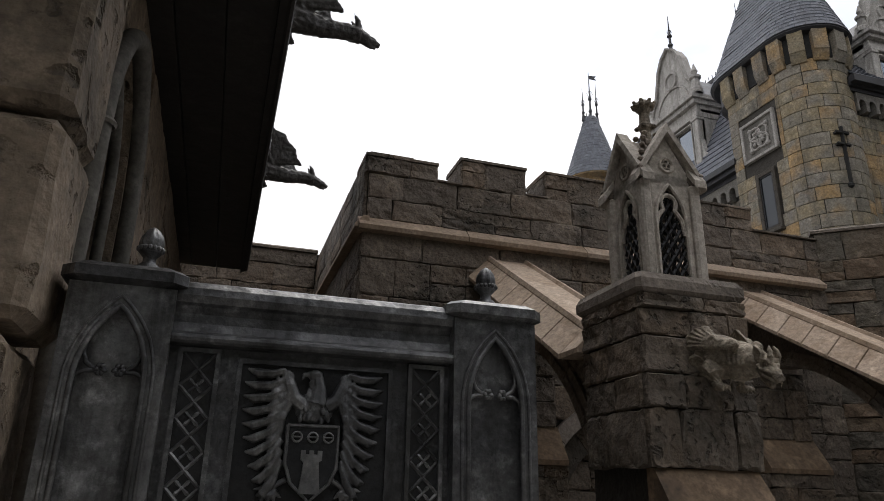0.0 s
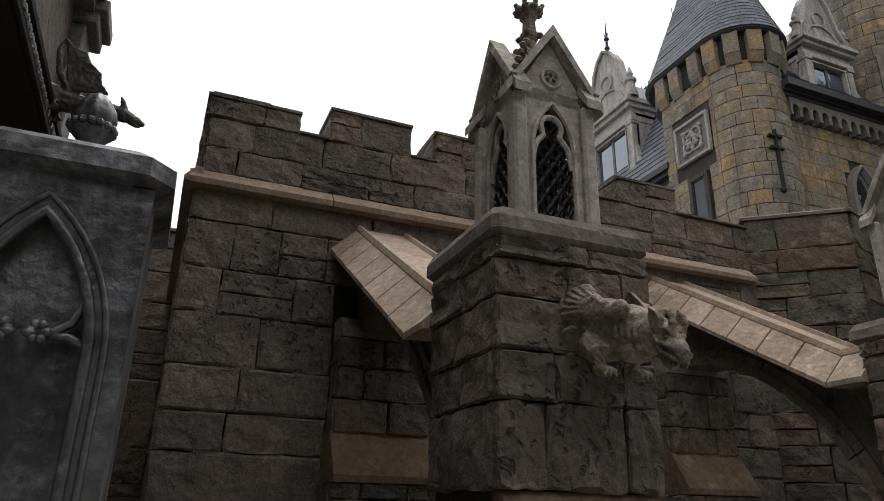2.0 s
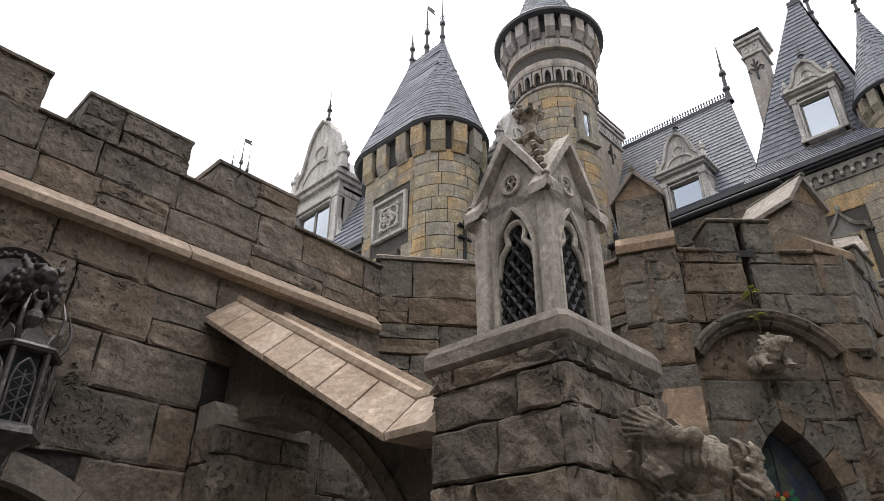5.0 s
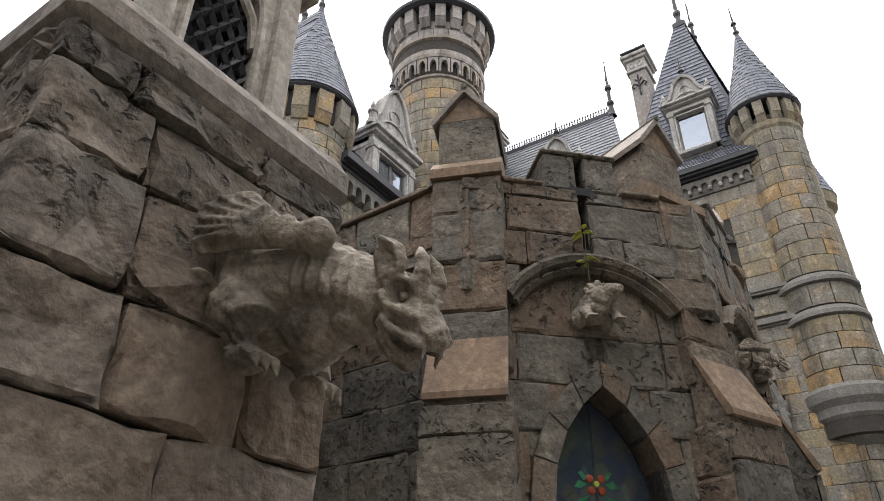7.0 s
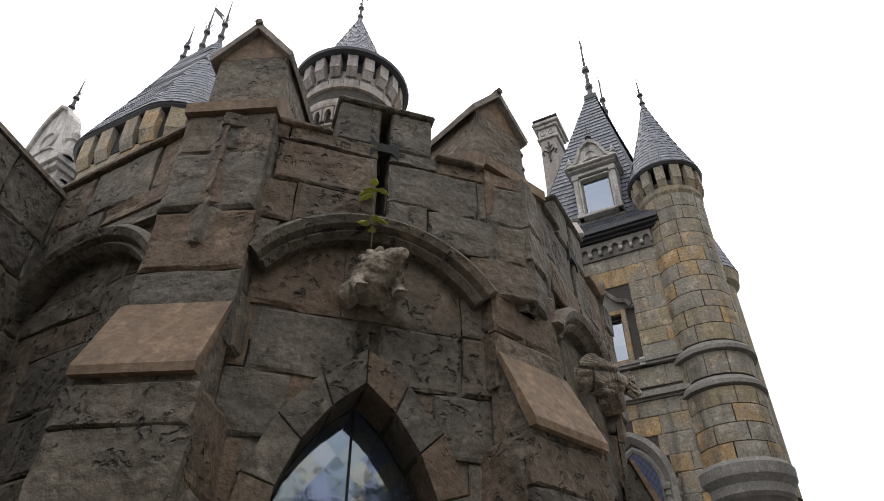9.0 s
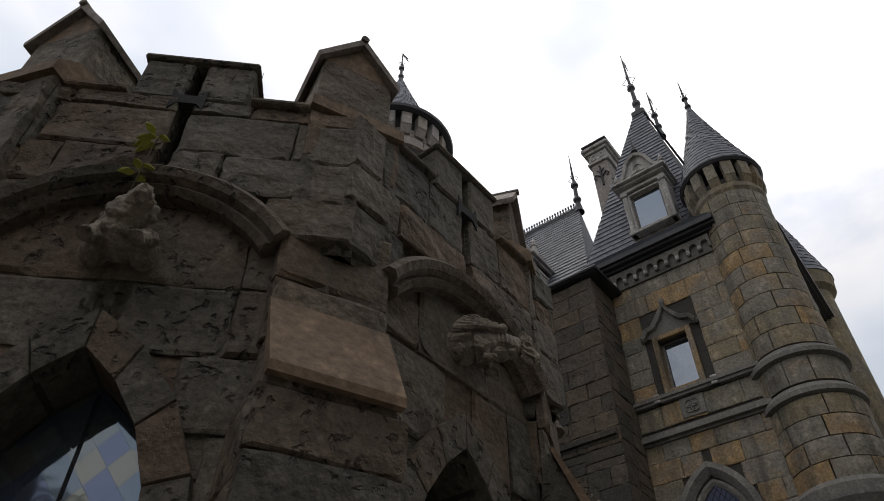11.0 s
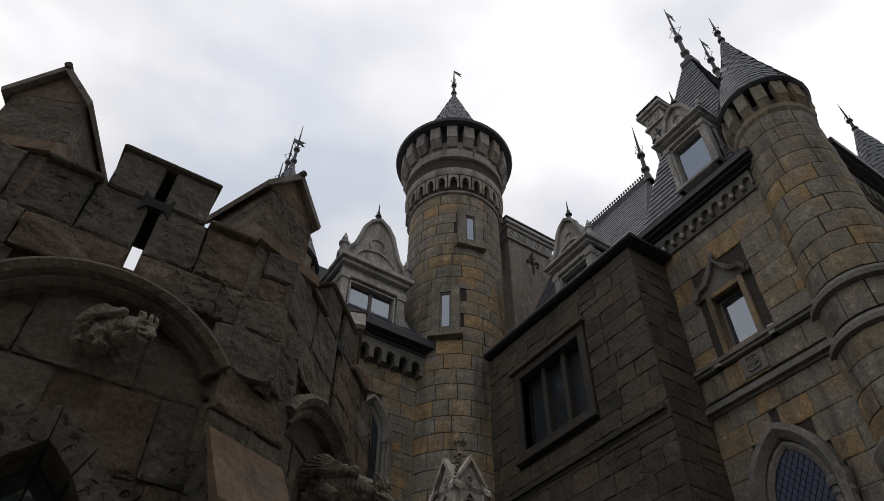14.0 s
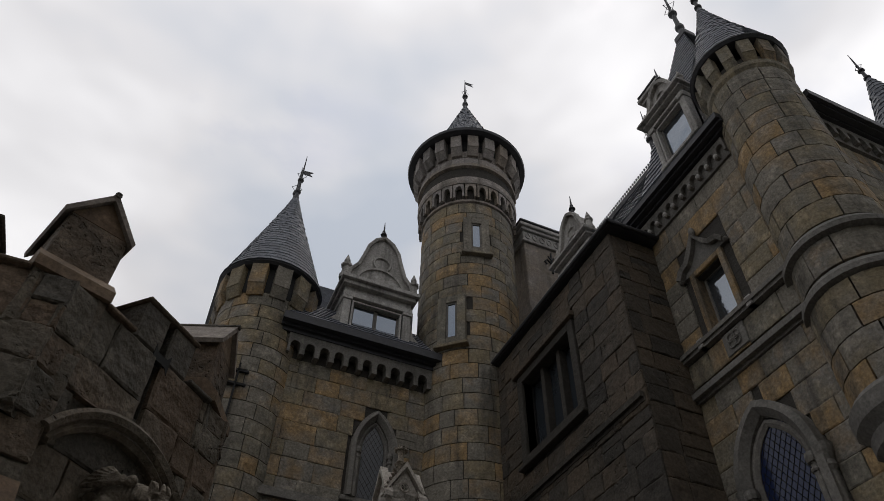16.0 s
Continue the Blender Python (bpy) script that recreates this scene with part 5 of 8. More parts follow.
# ---------------------------------------------------------------- balustrade
def pine_finial(x, y, z):
    f = thing("pine_cone_finial", "dark cast pine-cone finial on a balustrade post", "finial", pose(x, y, z), group="balustrade finials")
    bm = B()
    lathe(bm, [(0.0, -0.03), (0.03, -0.03), (0.03, 0.008), (0.018, 0.018), (0.017, 0.032), (0.03, 0.046), (0.034, 0.055), (0.024, 0.06)], 20)
    part("stem", bm, CAST, f, smooth=True)
    bm = B()
    for q in range(16):
        a = q * 0.3927
        blob(bm, (0.032 * math.cos(a), 0.032 * math.sin(a), 0.058), (0.0075, 0.0075, 0.0075), 7, 5)
    part("bead_ring", bm, CAST, f)
    bm = B()
    prof = [(0.0, 0.055), (0.029, 0.06), (0.032, 0.076), (0.028, 0.096), (0.016, 0.116), (0.0, 0.128)]
    n = 32
    rings = [[bm.verts.new((r * (1 + 0.09 * (i % 4 == 0) - 0.05 * (i % 4 == 2)) * math.cos(6.2832 * i / n), r * (1 + 0.09 * (i % 4 == 0) - 0.05 * (i % 4 == 2)) * math.sin(6.2832 * i / n), z)) for i in range(n)] for r, z in prof[1:-1]]
    for p, q in zip(rings, rings[1:]):
        for i in range(n):
            bm.faces.new((p[i], p[(i + 1) % n], q[(i + 1) % n], q[i]))
    tip = bm.verts.new((0, 0, 0.128))
    for i in range(n):
        bm.faces.new((rings[-1][i], rings[-1][(i + 1) % n], tip))
    part("cone", bm, CAST, f, smooth=True)


def balustrade_post(x0):
    """Post 0.26 wide with a blind gothic arch on its face, on a dark base."""
    p = thing("balustrade_post", "dark grey cast post with a blind gothic arch panel", "post", pose(x0, 1.92, 0), group="balustrade posts")
    w, z1 = 0.13, 2.0
    fy = -0.02
    bm = B()
    half, zs, rise = 0.088, 1.75, 0.2
    tf = pointed_top(0, half, zs, rise)
    us = [-w] + [-half + 2 * half * i / 16 for i in range(17)] + [w]
    for a, b in zip(us, us[1:]):
        lo = (0.9, 0.9) if max(abs(a), abs(b)) > half + 1e-6 else (tf(a), tf(b))
        prism(bm, [(a, fy, lo[0]), (b, fy, lo[1]), (b, fy, z1), (a, fy, z1)], (0, 0.03, 0))
    box(bm, -w, w, fy + 0.03, 0.24, 0.9, z1)
    part("shaft", bm, CAST, p)
    bm = B()
    pts = [(-half + 0.004, 0.9)] + arc_points(0, half - 0.004, zs, rise - 0.004, 18) + [(half - 0.004, 0.9)]
    tube(bm, [(u, fy + 0.002, z) for u, z in pts], 0.008, 8, up=(0, 1, 0))
    part("arch_moulding", bm, CAST, p, smooth=True)
    bm = B()
    pts = [(-half - 0.016, 0.9)] + arc_points(0, half + 0.016, zs, rise + 0.02, 18) + [(half + 0.016, 0.9)]
    tube(bm, [(u, fy - 0.001, z) for u, z in pts], 0.005, 6, up=(0, 1, 0))
    part("outer_moulding", bm, CAST, p, smooth=True)
    # cusps: two curled leaf tips below a pointed eye
    bm = B()
    for s in (-1, 1):
        tube(bm, [(s * u, fy + 0.012, z) for u, z in ((0.052, 1.88), (0.066, 1.85), (0.068, 1.82), (0.058, 1.795), (0.04, 1.782), (0.024, 1.783))], 0.0065, 6, up=(0, 1, 0))
        tube(bm, [(s * u, fy + 0.012, z) for u, z in ((0.086, 1.745), (0.078, 1.766), (0.058, 1.776), (0.03, 1.776))], 0.0065, 6, up=(0, 1, 0))
        for q in range(6):
            blob(bm, (s * (0.022 + 0.009 * math.cos(q * 1.05)), fy + 0.006, 1.779 + 0.011 * math.sin(q * 1.05)), (0.007, 0.008, 0.007), 7, 5)
        blob(bm, (s * 0.012, fy + 0.004, 1.776), (0.009, 0.008, 0.006), 7, 5)
    part("cusp", bm, CAST, p, smooth=True)
    bm = B()
    prof = [(0.0, 2.0), (0.012, 2.005), (0.025, 2.012), (0.025, 2.04), (0.005, 2.055)]
    rings = []
    for o, z in prof:
        h, c = w + o, 0.035
        rings.append([bm.verts.new(q) for q in ((-h + c, fy - o, z), (h - c, fy - o, z), (h, fy - o + c, z), (h, 0.24 + o, z), (-h, 0.24 + o, z), (-h, fy - o + c, z))])
    for a, b in zip(rings, rings[1:]):
        for k in range(6):
            bm.faces.new((a[k], a[(k + 1) % 6], b[(k + 1) % 6], b[k]))
    bm.faces.new(rings[0][::-1])
    bm.faces.new(rings[-1])
    part("cap", bm, CAST, p, "chamfered grey cap stone")
    bm = B()
    box(bm, -w - 0.03, w + 0.03, fy - 0.03, 0.28, 0, 0.9, bevel=0.02)
    part("base", bm, CAST, p)
    return p


def eagle_panel():
    b = thing("balustrade", "dark cast balustrade with a relief eagle, shield and diamond borders", "balustrade")
    x0, x1, y = -0.14, 0.64, 1.95
    bm = B()
    box(bm, x0, x1, y, y + 0.14, 0.9, 1.9)
    part("panel_body", bm, CAST, b)
    bm = B()
    prof = [(0.0, 1.86), (-0.03, 1.862)] + [(-0.03 - 0.016 * math.cos(q * 0.5236 - 1.5708), 1.878 + 0.016 * math.sin(q * 0.5236 - 1.5708)) for q in range(7)]
    prof += [(-0.012, 1.9), (-0.004, 1.925), (-0.004, 1.95), (-0.02, 1.968)]
    prof += [(0.005 - 0.045 * math.cos(q * 0.5236 - 1.2), 2.0 + 0.04 * math.sin(q * 0.5236 - 1.2)) for q in range(6)] + [(0.14, 2.03), (0.14, 1.86)]
    prism(bm, [(x0, y + o, zz) for o, zz in prof], (x1 - x0, 0, 0))
    part("rail", bm, CAST, b, "rounded grey hand rail with a lower roll")
    # frames of the sunk fields, whose black colour carries the recess shade
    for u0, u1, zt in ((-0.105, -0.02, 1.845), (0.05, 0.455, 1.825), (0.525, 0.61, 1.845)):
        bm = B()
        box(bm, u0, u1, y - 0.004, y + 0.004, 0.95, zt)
        part("sunk_field", bm, CASTDARK, b, "black sunk field, recess shade put into its colour")
        bm = B()
        for s0, s1 in ((u0 - 0.012, u0), (u1, u1 + 0.012)):
            box(bm, s0, s1, y - 0.014, y, 0.95, zt)
        box(bm, u0 - 0.012, u1 + 0.012, y - 0.014, y, zt, zt + 0.012)
        part("field_frame", bm, CAST, b)
    # diamond borders: crossed straps with a four-leaf in each diamond
    for uc in (-0.0625, 0.5675):
        for q in range(11):
            zc = 1.8 - 0.085 * q
            bm = B()
            for s in (-1, 1):
                tube(bm, [(uc - 0.041, y - 0.006, zc - s * 0.0425), (uc + 0.041, y - 0.006, zc + s * 0.0425)], 0.005, 4, up=(0, 1, 0))
            part("diamond_strap", bm, CAST, b)
            bm = B()
            zd = zc - 0.0425
            for a in range(4):
                t = radians(45 + 90 * a)
                tube(bm, [(uc, y - 0.006, zd), (uc + 0.018 * math.cos(t), y - 0.005, zd + 0.018 * math.sin(t)), (uc + 0.028 * math.cos(t), y - 0.004, zd + 0.028 * math.sin(t))], [0.003, 0.006, 0.002], 5, up=(0, 1, 0))
            blob(bm, (uc, y - 0.008, zd), (0.005, 0.005, 0.005), 6, 4)
            part("four_leaf", bm, CAST, b)
    # eagle
    cx = 0.252
    for s in (-1, 1):
        bm = B()
        # shoulder of the wing, rising beside the head
        tube(bm, [(cx + s * 0.03, y - 0.012, 1.72), (cx + s * 0.058, y - 0.018, 1.74), (cx + s * 0.072, y - 0.02, 1.775), (cx + s * 0.084, y - 0.016, 1.81)], [0.022, 0.02, 0.017, 0.011], 8, up=(0, 1, 0))
        tube(bm, [(cx + s * 0.066, y - 0.012, 1.75), (cx + s * 0.09, y - 0.012, 1.69), (cx + s * 0.092, y - 0.01, 1.62), (cx + s * 0.082, y - 0.008, 1.55)], [0.02, 0.016, 0.012, 0.008], 8, up=(0, 1, 0))
        # long lapped feathers, sagging from the root and lifting at the tip
        for q in range(10):
            f = q / 9
            root = Vector((cx + s * (0.086 - 0.008 * f * f), y - 0.014, 1.812 - 0.235 * f))
            tip = Vector((cx + s * (0.192 - 0.0012 * (q - 2) ** 2), y - 0.008, 1.812 - 0.036 * q))
            sag = Vector((0, 0, -0.012 - 0.012 * f))
            mid1, mid2 = root.lerp(tip, 0.35) + sag + V(0, -0.005, 0), root.lerp(tip, 0.72) + sag * 0.9 + V(0, -0.003, 0)
            tube(bm, [root, mid1, mid2, tip], [0.009, 0.0125, 0.0135, 0.003], 7, up=(0, 1, 0))
            tube(bm, [root + V(0, -0.008, 0.002), mid1 + V(0, -0.011, 0.003), mid2 + V(0, -0.011, 0.003), tip + V(0, -0.002, 0)], [0.003, 0.003, 0.003, 0.0015], 5, up=(0, 1, 0))
        # short scale feathers over the roots
        for q in range(15):
            k, r = q // 3, q % 3
            blob(bm, (cx + s * (0.072 + 0.015 * r + 0.003 * k), y - 0.024 + 0.003 * r, 1.795 - 0.026 * k - 0.008 * r), (0.011, 0.007, 0.014), 7, 5)
        bm = fuse(bm, 0.0028)
        part("wing", bm, CAST, b, "fanned relief feathers", smooth=True)
        bm = B()
        for q in range(6):
            a = radians(-140 + 26 * q)
            tube(bm, [(cx + s * 0.1, y - 0.008, 1.51), (cx + s * (0.1 + 0.02 * math.cos(a)), y - 0.014, 1.51 + 0.02 * math.sin(a)), (cx + s * (0.1 + 0.042 * math.cos(a)), y - 0.01, 1.51 + 0.042 * math.sin(a))], [0.004, 0.009, 0.002], 6, up=(0, 1, 0))
        tube(bm, [(cx + s * 0.06, y - 0.01, 1.53), (cx + s * 0.11, y - 0.012, 1.5), (cx + s * 0.13, y - 0.01, 1.44)], [0.008, 0.007, 0.004], 6, up=(0, 1, 0))
        bm = fuse(bm, 0.0028)
        part("laurel", bm, CAST, b, smooth=True)
    bm = B()
    blob(bm, (cx, y - 0.008, 1.715), (0.055, 0.018, 0.045), 14, 8)
    tube(bm, [(cx, y - 0.012, 1.73), (cx + 0.006, y - 0.018, 1.765), (cx + 0.0, y - 0.02, 1.795)], [0.032, 0.022, 0.018], 10, up=(0, 1, 0))
    blob(bm, (cx - 0.006, y - 0.022, 1.803), (0.022, 0.017, 0.015), 10, 7)
    tube(bm, [(cx - 0.02, y - 0.022, 1.806), (cx - 0.036, y - 0.022, 1.803), (cx - 0.042, y - 0.022, 1.787)], [0.009, 0.007, 0.002], 6, up=(0, 1, 0))
    for q in range(30):
        blob(bm, (cx + 0.042 * math.sin(q * 2.4) * (0.35 + q / 45), y - 0.028 + 0.006 * (q % 2), 1.785 - 0.0036 * q), (0.007, 0.006, 0.011), 6, 4)
    bm = fuse(bm, 0.0026)
    part("eagle_body", bm, CAST, b, "relief eagle with its head turned", smooth=True)
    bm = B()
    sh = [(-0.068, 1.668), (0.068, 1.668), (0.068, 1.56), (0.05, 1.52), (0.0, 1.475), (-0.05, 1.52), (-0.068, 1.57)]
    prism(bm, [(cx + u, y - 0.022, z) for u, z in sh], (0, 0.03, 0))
    # shield ground takes the same painted recess shade
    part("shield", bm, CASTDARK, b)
    bm = B()
    tube(bm, [(cx + u, y - 0.024, z) for u, z in sh + sh[:1]], 0.005, 6, up=(0, 1, 0))
    part("shield_rim", bm, CAST, b)
    bm = B()
    prism(bm, [(cx + u, y - 0.03, z - 0.036) for u, z in ((-0.028, 1.53), (0.028, 1.53), (0.02, 1.61), (0.028, 1.615), (0.028, 1.64), (0.016, 1.64), (0.016, 1.63), (0.006, 1.63), (0.006, 1.64), (-0.006, 1.64), (-0.006, 1.63), (-0.016, 1.63), (-0.016, 1.64), (-0.028, 1.64), (-0.028, 1.615), (-0.02, 1.61))], (0, 0.01, 0))
    for u in (-0.042, 0, 0.042):
        tube(bm, [(cx + u + 0.013 * math.cos(q * 0.5236), y - 0.026, 1.638 + 0.013 * math.sin(q * 0.5236)) for q in range(13)], 0.003, 5, up=(0, 1, 0))
        tube(bm, [(cx + u - 0.012, y - 0.026, 1.638), (cx + u + 0.012, y - 0.026, 1.638)], 0.0025, 4, up=(0, 1, 0))
    part("tower_emblem", bm, CAST, b)
    bm = B()
    box(bm, x0, x1, y - 0.03, y + 0.18, 0, 0.9, bevel=0.015)
    part("base", bm, CAST, b)


eagle_panel()
post = balustrade_post(-0.27)
copy_thing(post, pose(0.77, 1.92, 0))
pine_finial(-0.235, 2.02, 2.082)
pine_finial(0.785, 2.02, 2.082)


# ---------------------------------------------------------------- roofs and towers
def spire(parent, x, y, z, h, name="spire", r=0.05, vane=False):
    """A lead finial of balls and a rod."""
    bm = B()
    lathe(bm, [(r * 1.9, z - 0.12), (r * 1.5, z), (r * 0.9, z + 0.12 * h), (r * 1.5, z + 0.15 * h), (r * 1.5, z + 0.18 * h), (r * 0.8, z + 0.21 * h), (r * 0.7, z + 0.38 * h), (r * 1.5, z + 0.41 * h), (r * 1.3, z + 0.45 * h), (r * 0.5, z + 0.49 * h), (r * 0.35, z + 0.75 * h), (0.006, z + h)], 10, (x, y))
    for q in range(4):
        a = q * 1.5708
        tube(bm, [(x, y, z + 0.45 * h), (x + 0.11 * h * math.cos(a) * 0.6, y + 0.11 * h * math.sin(a) * 0.6, z + 0.54 * h), (x + 0.02 * math.cos(a), y + 0.02 * math.sin(a), z + 0.6 * h)], 0.009, 4)
    if vane:
        prism(bm, [(x, y - 0.01, z + 0.86 * h), (x + 0.3, y - 0.01, z + 0.86 * h), (x + 0.22, y - 0.01, z + 0.9 * h), (x + 0.3, y - 0.01, z + 0.95 * h), (x, y - 0.01, z + 0.93 * h)], (0, 0.014, 0))
    return part(name, bm, EAVE, parent, "dark lead finial with a thin rod")


def slate_cone(parent, c, r0, z0, z1, rows, flare=0.0, a0=0, a1=360, stretch=0.0, tip=0.03):
    """Stepped courses of slates, each slate an island; the plan may be a circle drawn out along y."""
    bm = B()
    rnd = random.Random(int(c[0] * 100 + z0))
    for k in range(rows):
        f0, f1 = k / rows, (k + 1) / rows
        ra = tip + (r0 - tip) * (1 - f0) ** (1 + flare)
        rb = tip + (r0 - tip) * (1 - f1) ** (1 + flare)
        za, zb = z0 + (z1 - z0) * f0, z0 + (z1 - z0) * f1 + 0.02
        n = max(10, int(6.2832 * ra / 0.2))
        off = rnd.random()
        for i in range(n):
            t0, t1 = 6.2832 * (i + off) / n, 6.2832 * (i + off + 0.95) / n
            lift = 0.019 + rnd.uniform(0, 0.006)
            q = []
            for r, z, t in ((ra + lift, za, t0), (ra + lift, za, t1), (rb + 0.004, zb, t1), (rb + 0.004, zb, t0), (ra - 0.01, za, t0), (ra - 0.01, za, t1)):
                sy = math.sin(t)
                q.append(bm.verts.new((c[0] + r * math.cos(t), c[1] + r * sy + (stretch if sy > 0 else 0.0) * (1 - 0.25 * f0), z)))
            bm.faces.new((q[0], q[1], q[2], q[3]))
            bm.faces.new((q[4], q[5], q[1], q[0]))
    ob = part("slate_roofing", bm, SLATE, parent)
    tagged(ob, kind="stuff")
    bm = B()
    lathe(bm, [(r0 - 0.03, z0)] + [(tip + (r0 - tip) * (1 - f / 8) ** (1 + flare) - 0.012, z0 + (z1 - z0) * f / 8) for f in range(9)], 40, c)
    if stretch:
        for v in bm.verts:
            if v.co.y > c[1] + 1e-4:
                v.co.y += stretch * (1 - 0.25 * (v.co.z - z0) / (z1 - z0))
    part("roof_core", bm, SLATEBACK, parent)
    return ob


def round_stones(parent, c, r, z0, z1, course, n, material, seed, a0=0.0, a1=360.0, holes=(), rough=0.35, depth=0.03):
    """Curved courses on shared pieces; holes (a0, a1, z0, z1) in degrees stay free."""
    rnd = random.Random(seed)
    rows = max(1, round((z1 - z0) / course))
    h = (z1 - z0) / rows
    shared = {}
    for w in (1.0, 0.72, 1.3):
        for var in range(2):
            bm = B()
            da = radians(360 / n * w) * 0.965
            seg = 3
            g = []
            for k in range(3):
                row = []
                for i in range(seg + 1):
                    t = -da / 2 + da * i / seg
                    edge = k in (0, 2) or i in (0, seg)
                    rr = r + depth * ((0.7 if edge else 1.0) + rough * rnd.uniform(-0.4, 0.3))
                    row.append(bm.verts.new((rr * math.cos(t), rr * math.sin(t), (k / 2 - 0.5) * (h - 0.014))))
                g.append(row)
            for k in range(2):
                for i in range(seg):
                    bm.faces.new((g[k][i], g[k][i + 1], g[k + 1][i + 1], g[k + 1][i]))
            rim = g[0] + [g[1][-1]] + g[2][::-1] + [g[1][0]]
            inn = [bm.verts.new((v.co.x * (r - 0.02) / math.hypot(v.co.x, v.co.y), v.co.y * (r - 0.02) / math.hypot(v.co.x, v.co.y), v.co.z)) for v in rim]
            for i in range(len(rim)):
                j = (i + 1) % len(rim)
                bm.faces.new((rim[i], rim[j], inn[j], inn[i]))
            bmesh.ops.recalc_face_normals(bm, faces=bm.faces)
            me = bpy.data.meshes.new("stone_block")
            bm.to_mesh(me)
            bm.free()
            me.materials.append(material)
            shared.setdefault(w, []).append(me)
    for k in range(rows):
        za = z0 + k * h
        t = a0 + rnd.uniform(-1, 0) * 360 / n * (a1 - a0 > 359)
        end = t + (a1 - a0)
        while t < end - 1e-3:
            w = rnd.choice((1.0, 0.72, 1.3))
            span = 360 / n * w
            if t + span > end + 360 / n * 0.36:
                w, span = 0.72, 360 / n * 0.72
            mid = t + span / 2
            free = True
            for h0, h1, q0, q1 in holes:
                d = (mid - (h0 + h1) / 2 + 180) % 360 - 180
                if abs(d) < (h1 - h0) / 2 + span / 3 and q0 < za + h / 2 < q1:
                    free = False
            if free:
                ob = new("stone_block", rnd.choice(shared[w]))
                ob.parent = parent
                ob.matrix_basis = pose(c[0], c[1], za + h / 2, 0, 0, mid)
            t += span


def corbel_ring(parent, c, r, z0, z1, n, w, out, material, a0=0, a1=360, name="corbel"):
    bm = B()
    prism(bm, [(0, -w / 2, z0), (out * 0.35, -w / 2, z0), (out * 0.9, -w / 2, z0 + (z1 - z0) * 0.28), (out, -w / 2, z0 + (z1 - z0) * 0.3), (out, -w / 2, z1), (0, -w / 2, z1)], (0, w, 0))
    first = part(name, bm, material, parent)
    for i in range(n):
        a = a0 + (a1 - a0) * i / n
        ob = first if i == 0 else new(name, first.data)
        ob.parent = parent
        ob.matrix_basis = pose(c[0], c[1], 0, 0, 0, a) @ Matrix.Translation((r, 0, 0))


def framed_window(parent, pl, u0, u1, z0, z1, fw, material, glass, lights=1, out=0.05, name="window", deep=-0.1):
    """A rectangular window with a stone frame, sill, mullions and panes, set into a plane."""
    bm = B()
    for a, b, c, d in ((u0 - fw, u0, z0 - fw, z1 + fw), (u1, u1 + fw, z0 - fw, z1 + fw), (u0, u1, z1, z1 + fw), (u0, u1, z0 - fw, z0)):
        box(bm, a, b, -0.15, out, c, d, pl.m, bevel=0.008)
    part(name + "_frame", bm, material, parent)
    bm = B()
    box(bm, u0 - fw * 1.3, u1 + fw * 1.3, -0.1, out + 0.06, z0 - fw - 0.06, z0 - fw + 0.01, pl.m, bevel=0.01)
    part(name + "_sill", bm, material, parent)
    for i in range(lights):
        a, b = u0 + (u1 - u0) * i / lights, u0 + (u1 - u0) * (i + 1) / lights
        bm = B()
        box(bm, a + 0.02, b - 0.02, deep, deep + 0.015, z0 + 0.02, z1 - 0.02, pl.m)
        part("pane", bm, glass, parent)
        bm = B()
        for c0, c1, e0, e1 in ((a, a + 0.035, z0, z1), (b - 0.035, b, z0, z1), (a, b, z0, z0 + 0.035), (a, b, z1 - 0.035, z1)):
            box(bm, c0, c1, deep - 0.01, deep + 0.035, e0, e1, pl.m)
        part("casement", bm, IRON if glass is GLASS else GREYTRIM, parent)


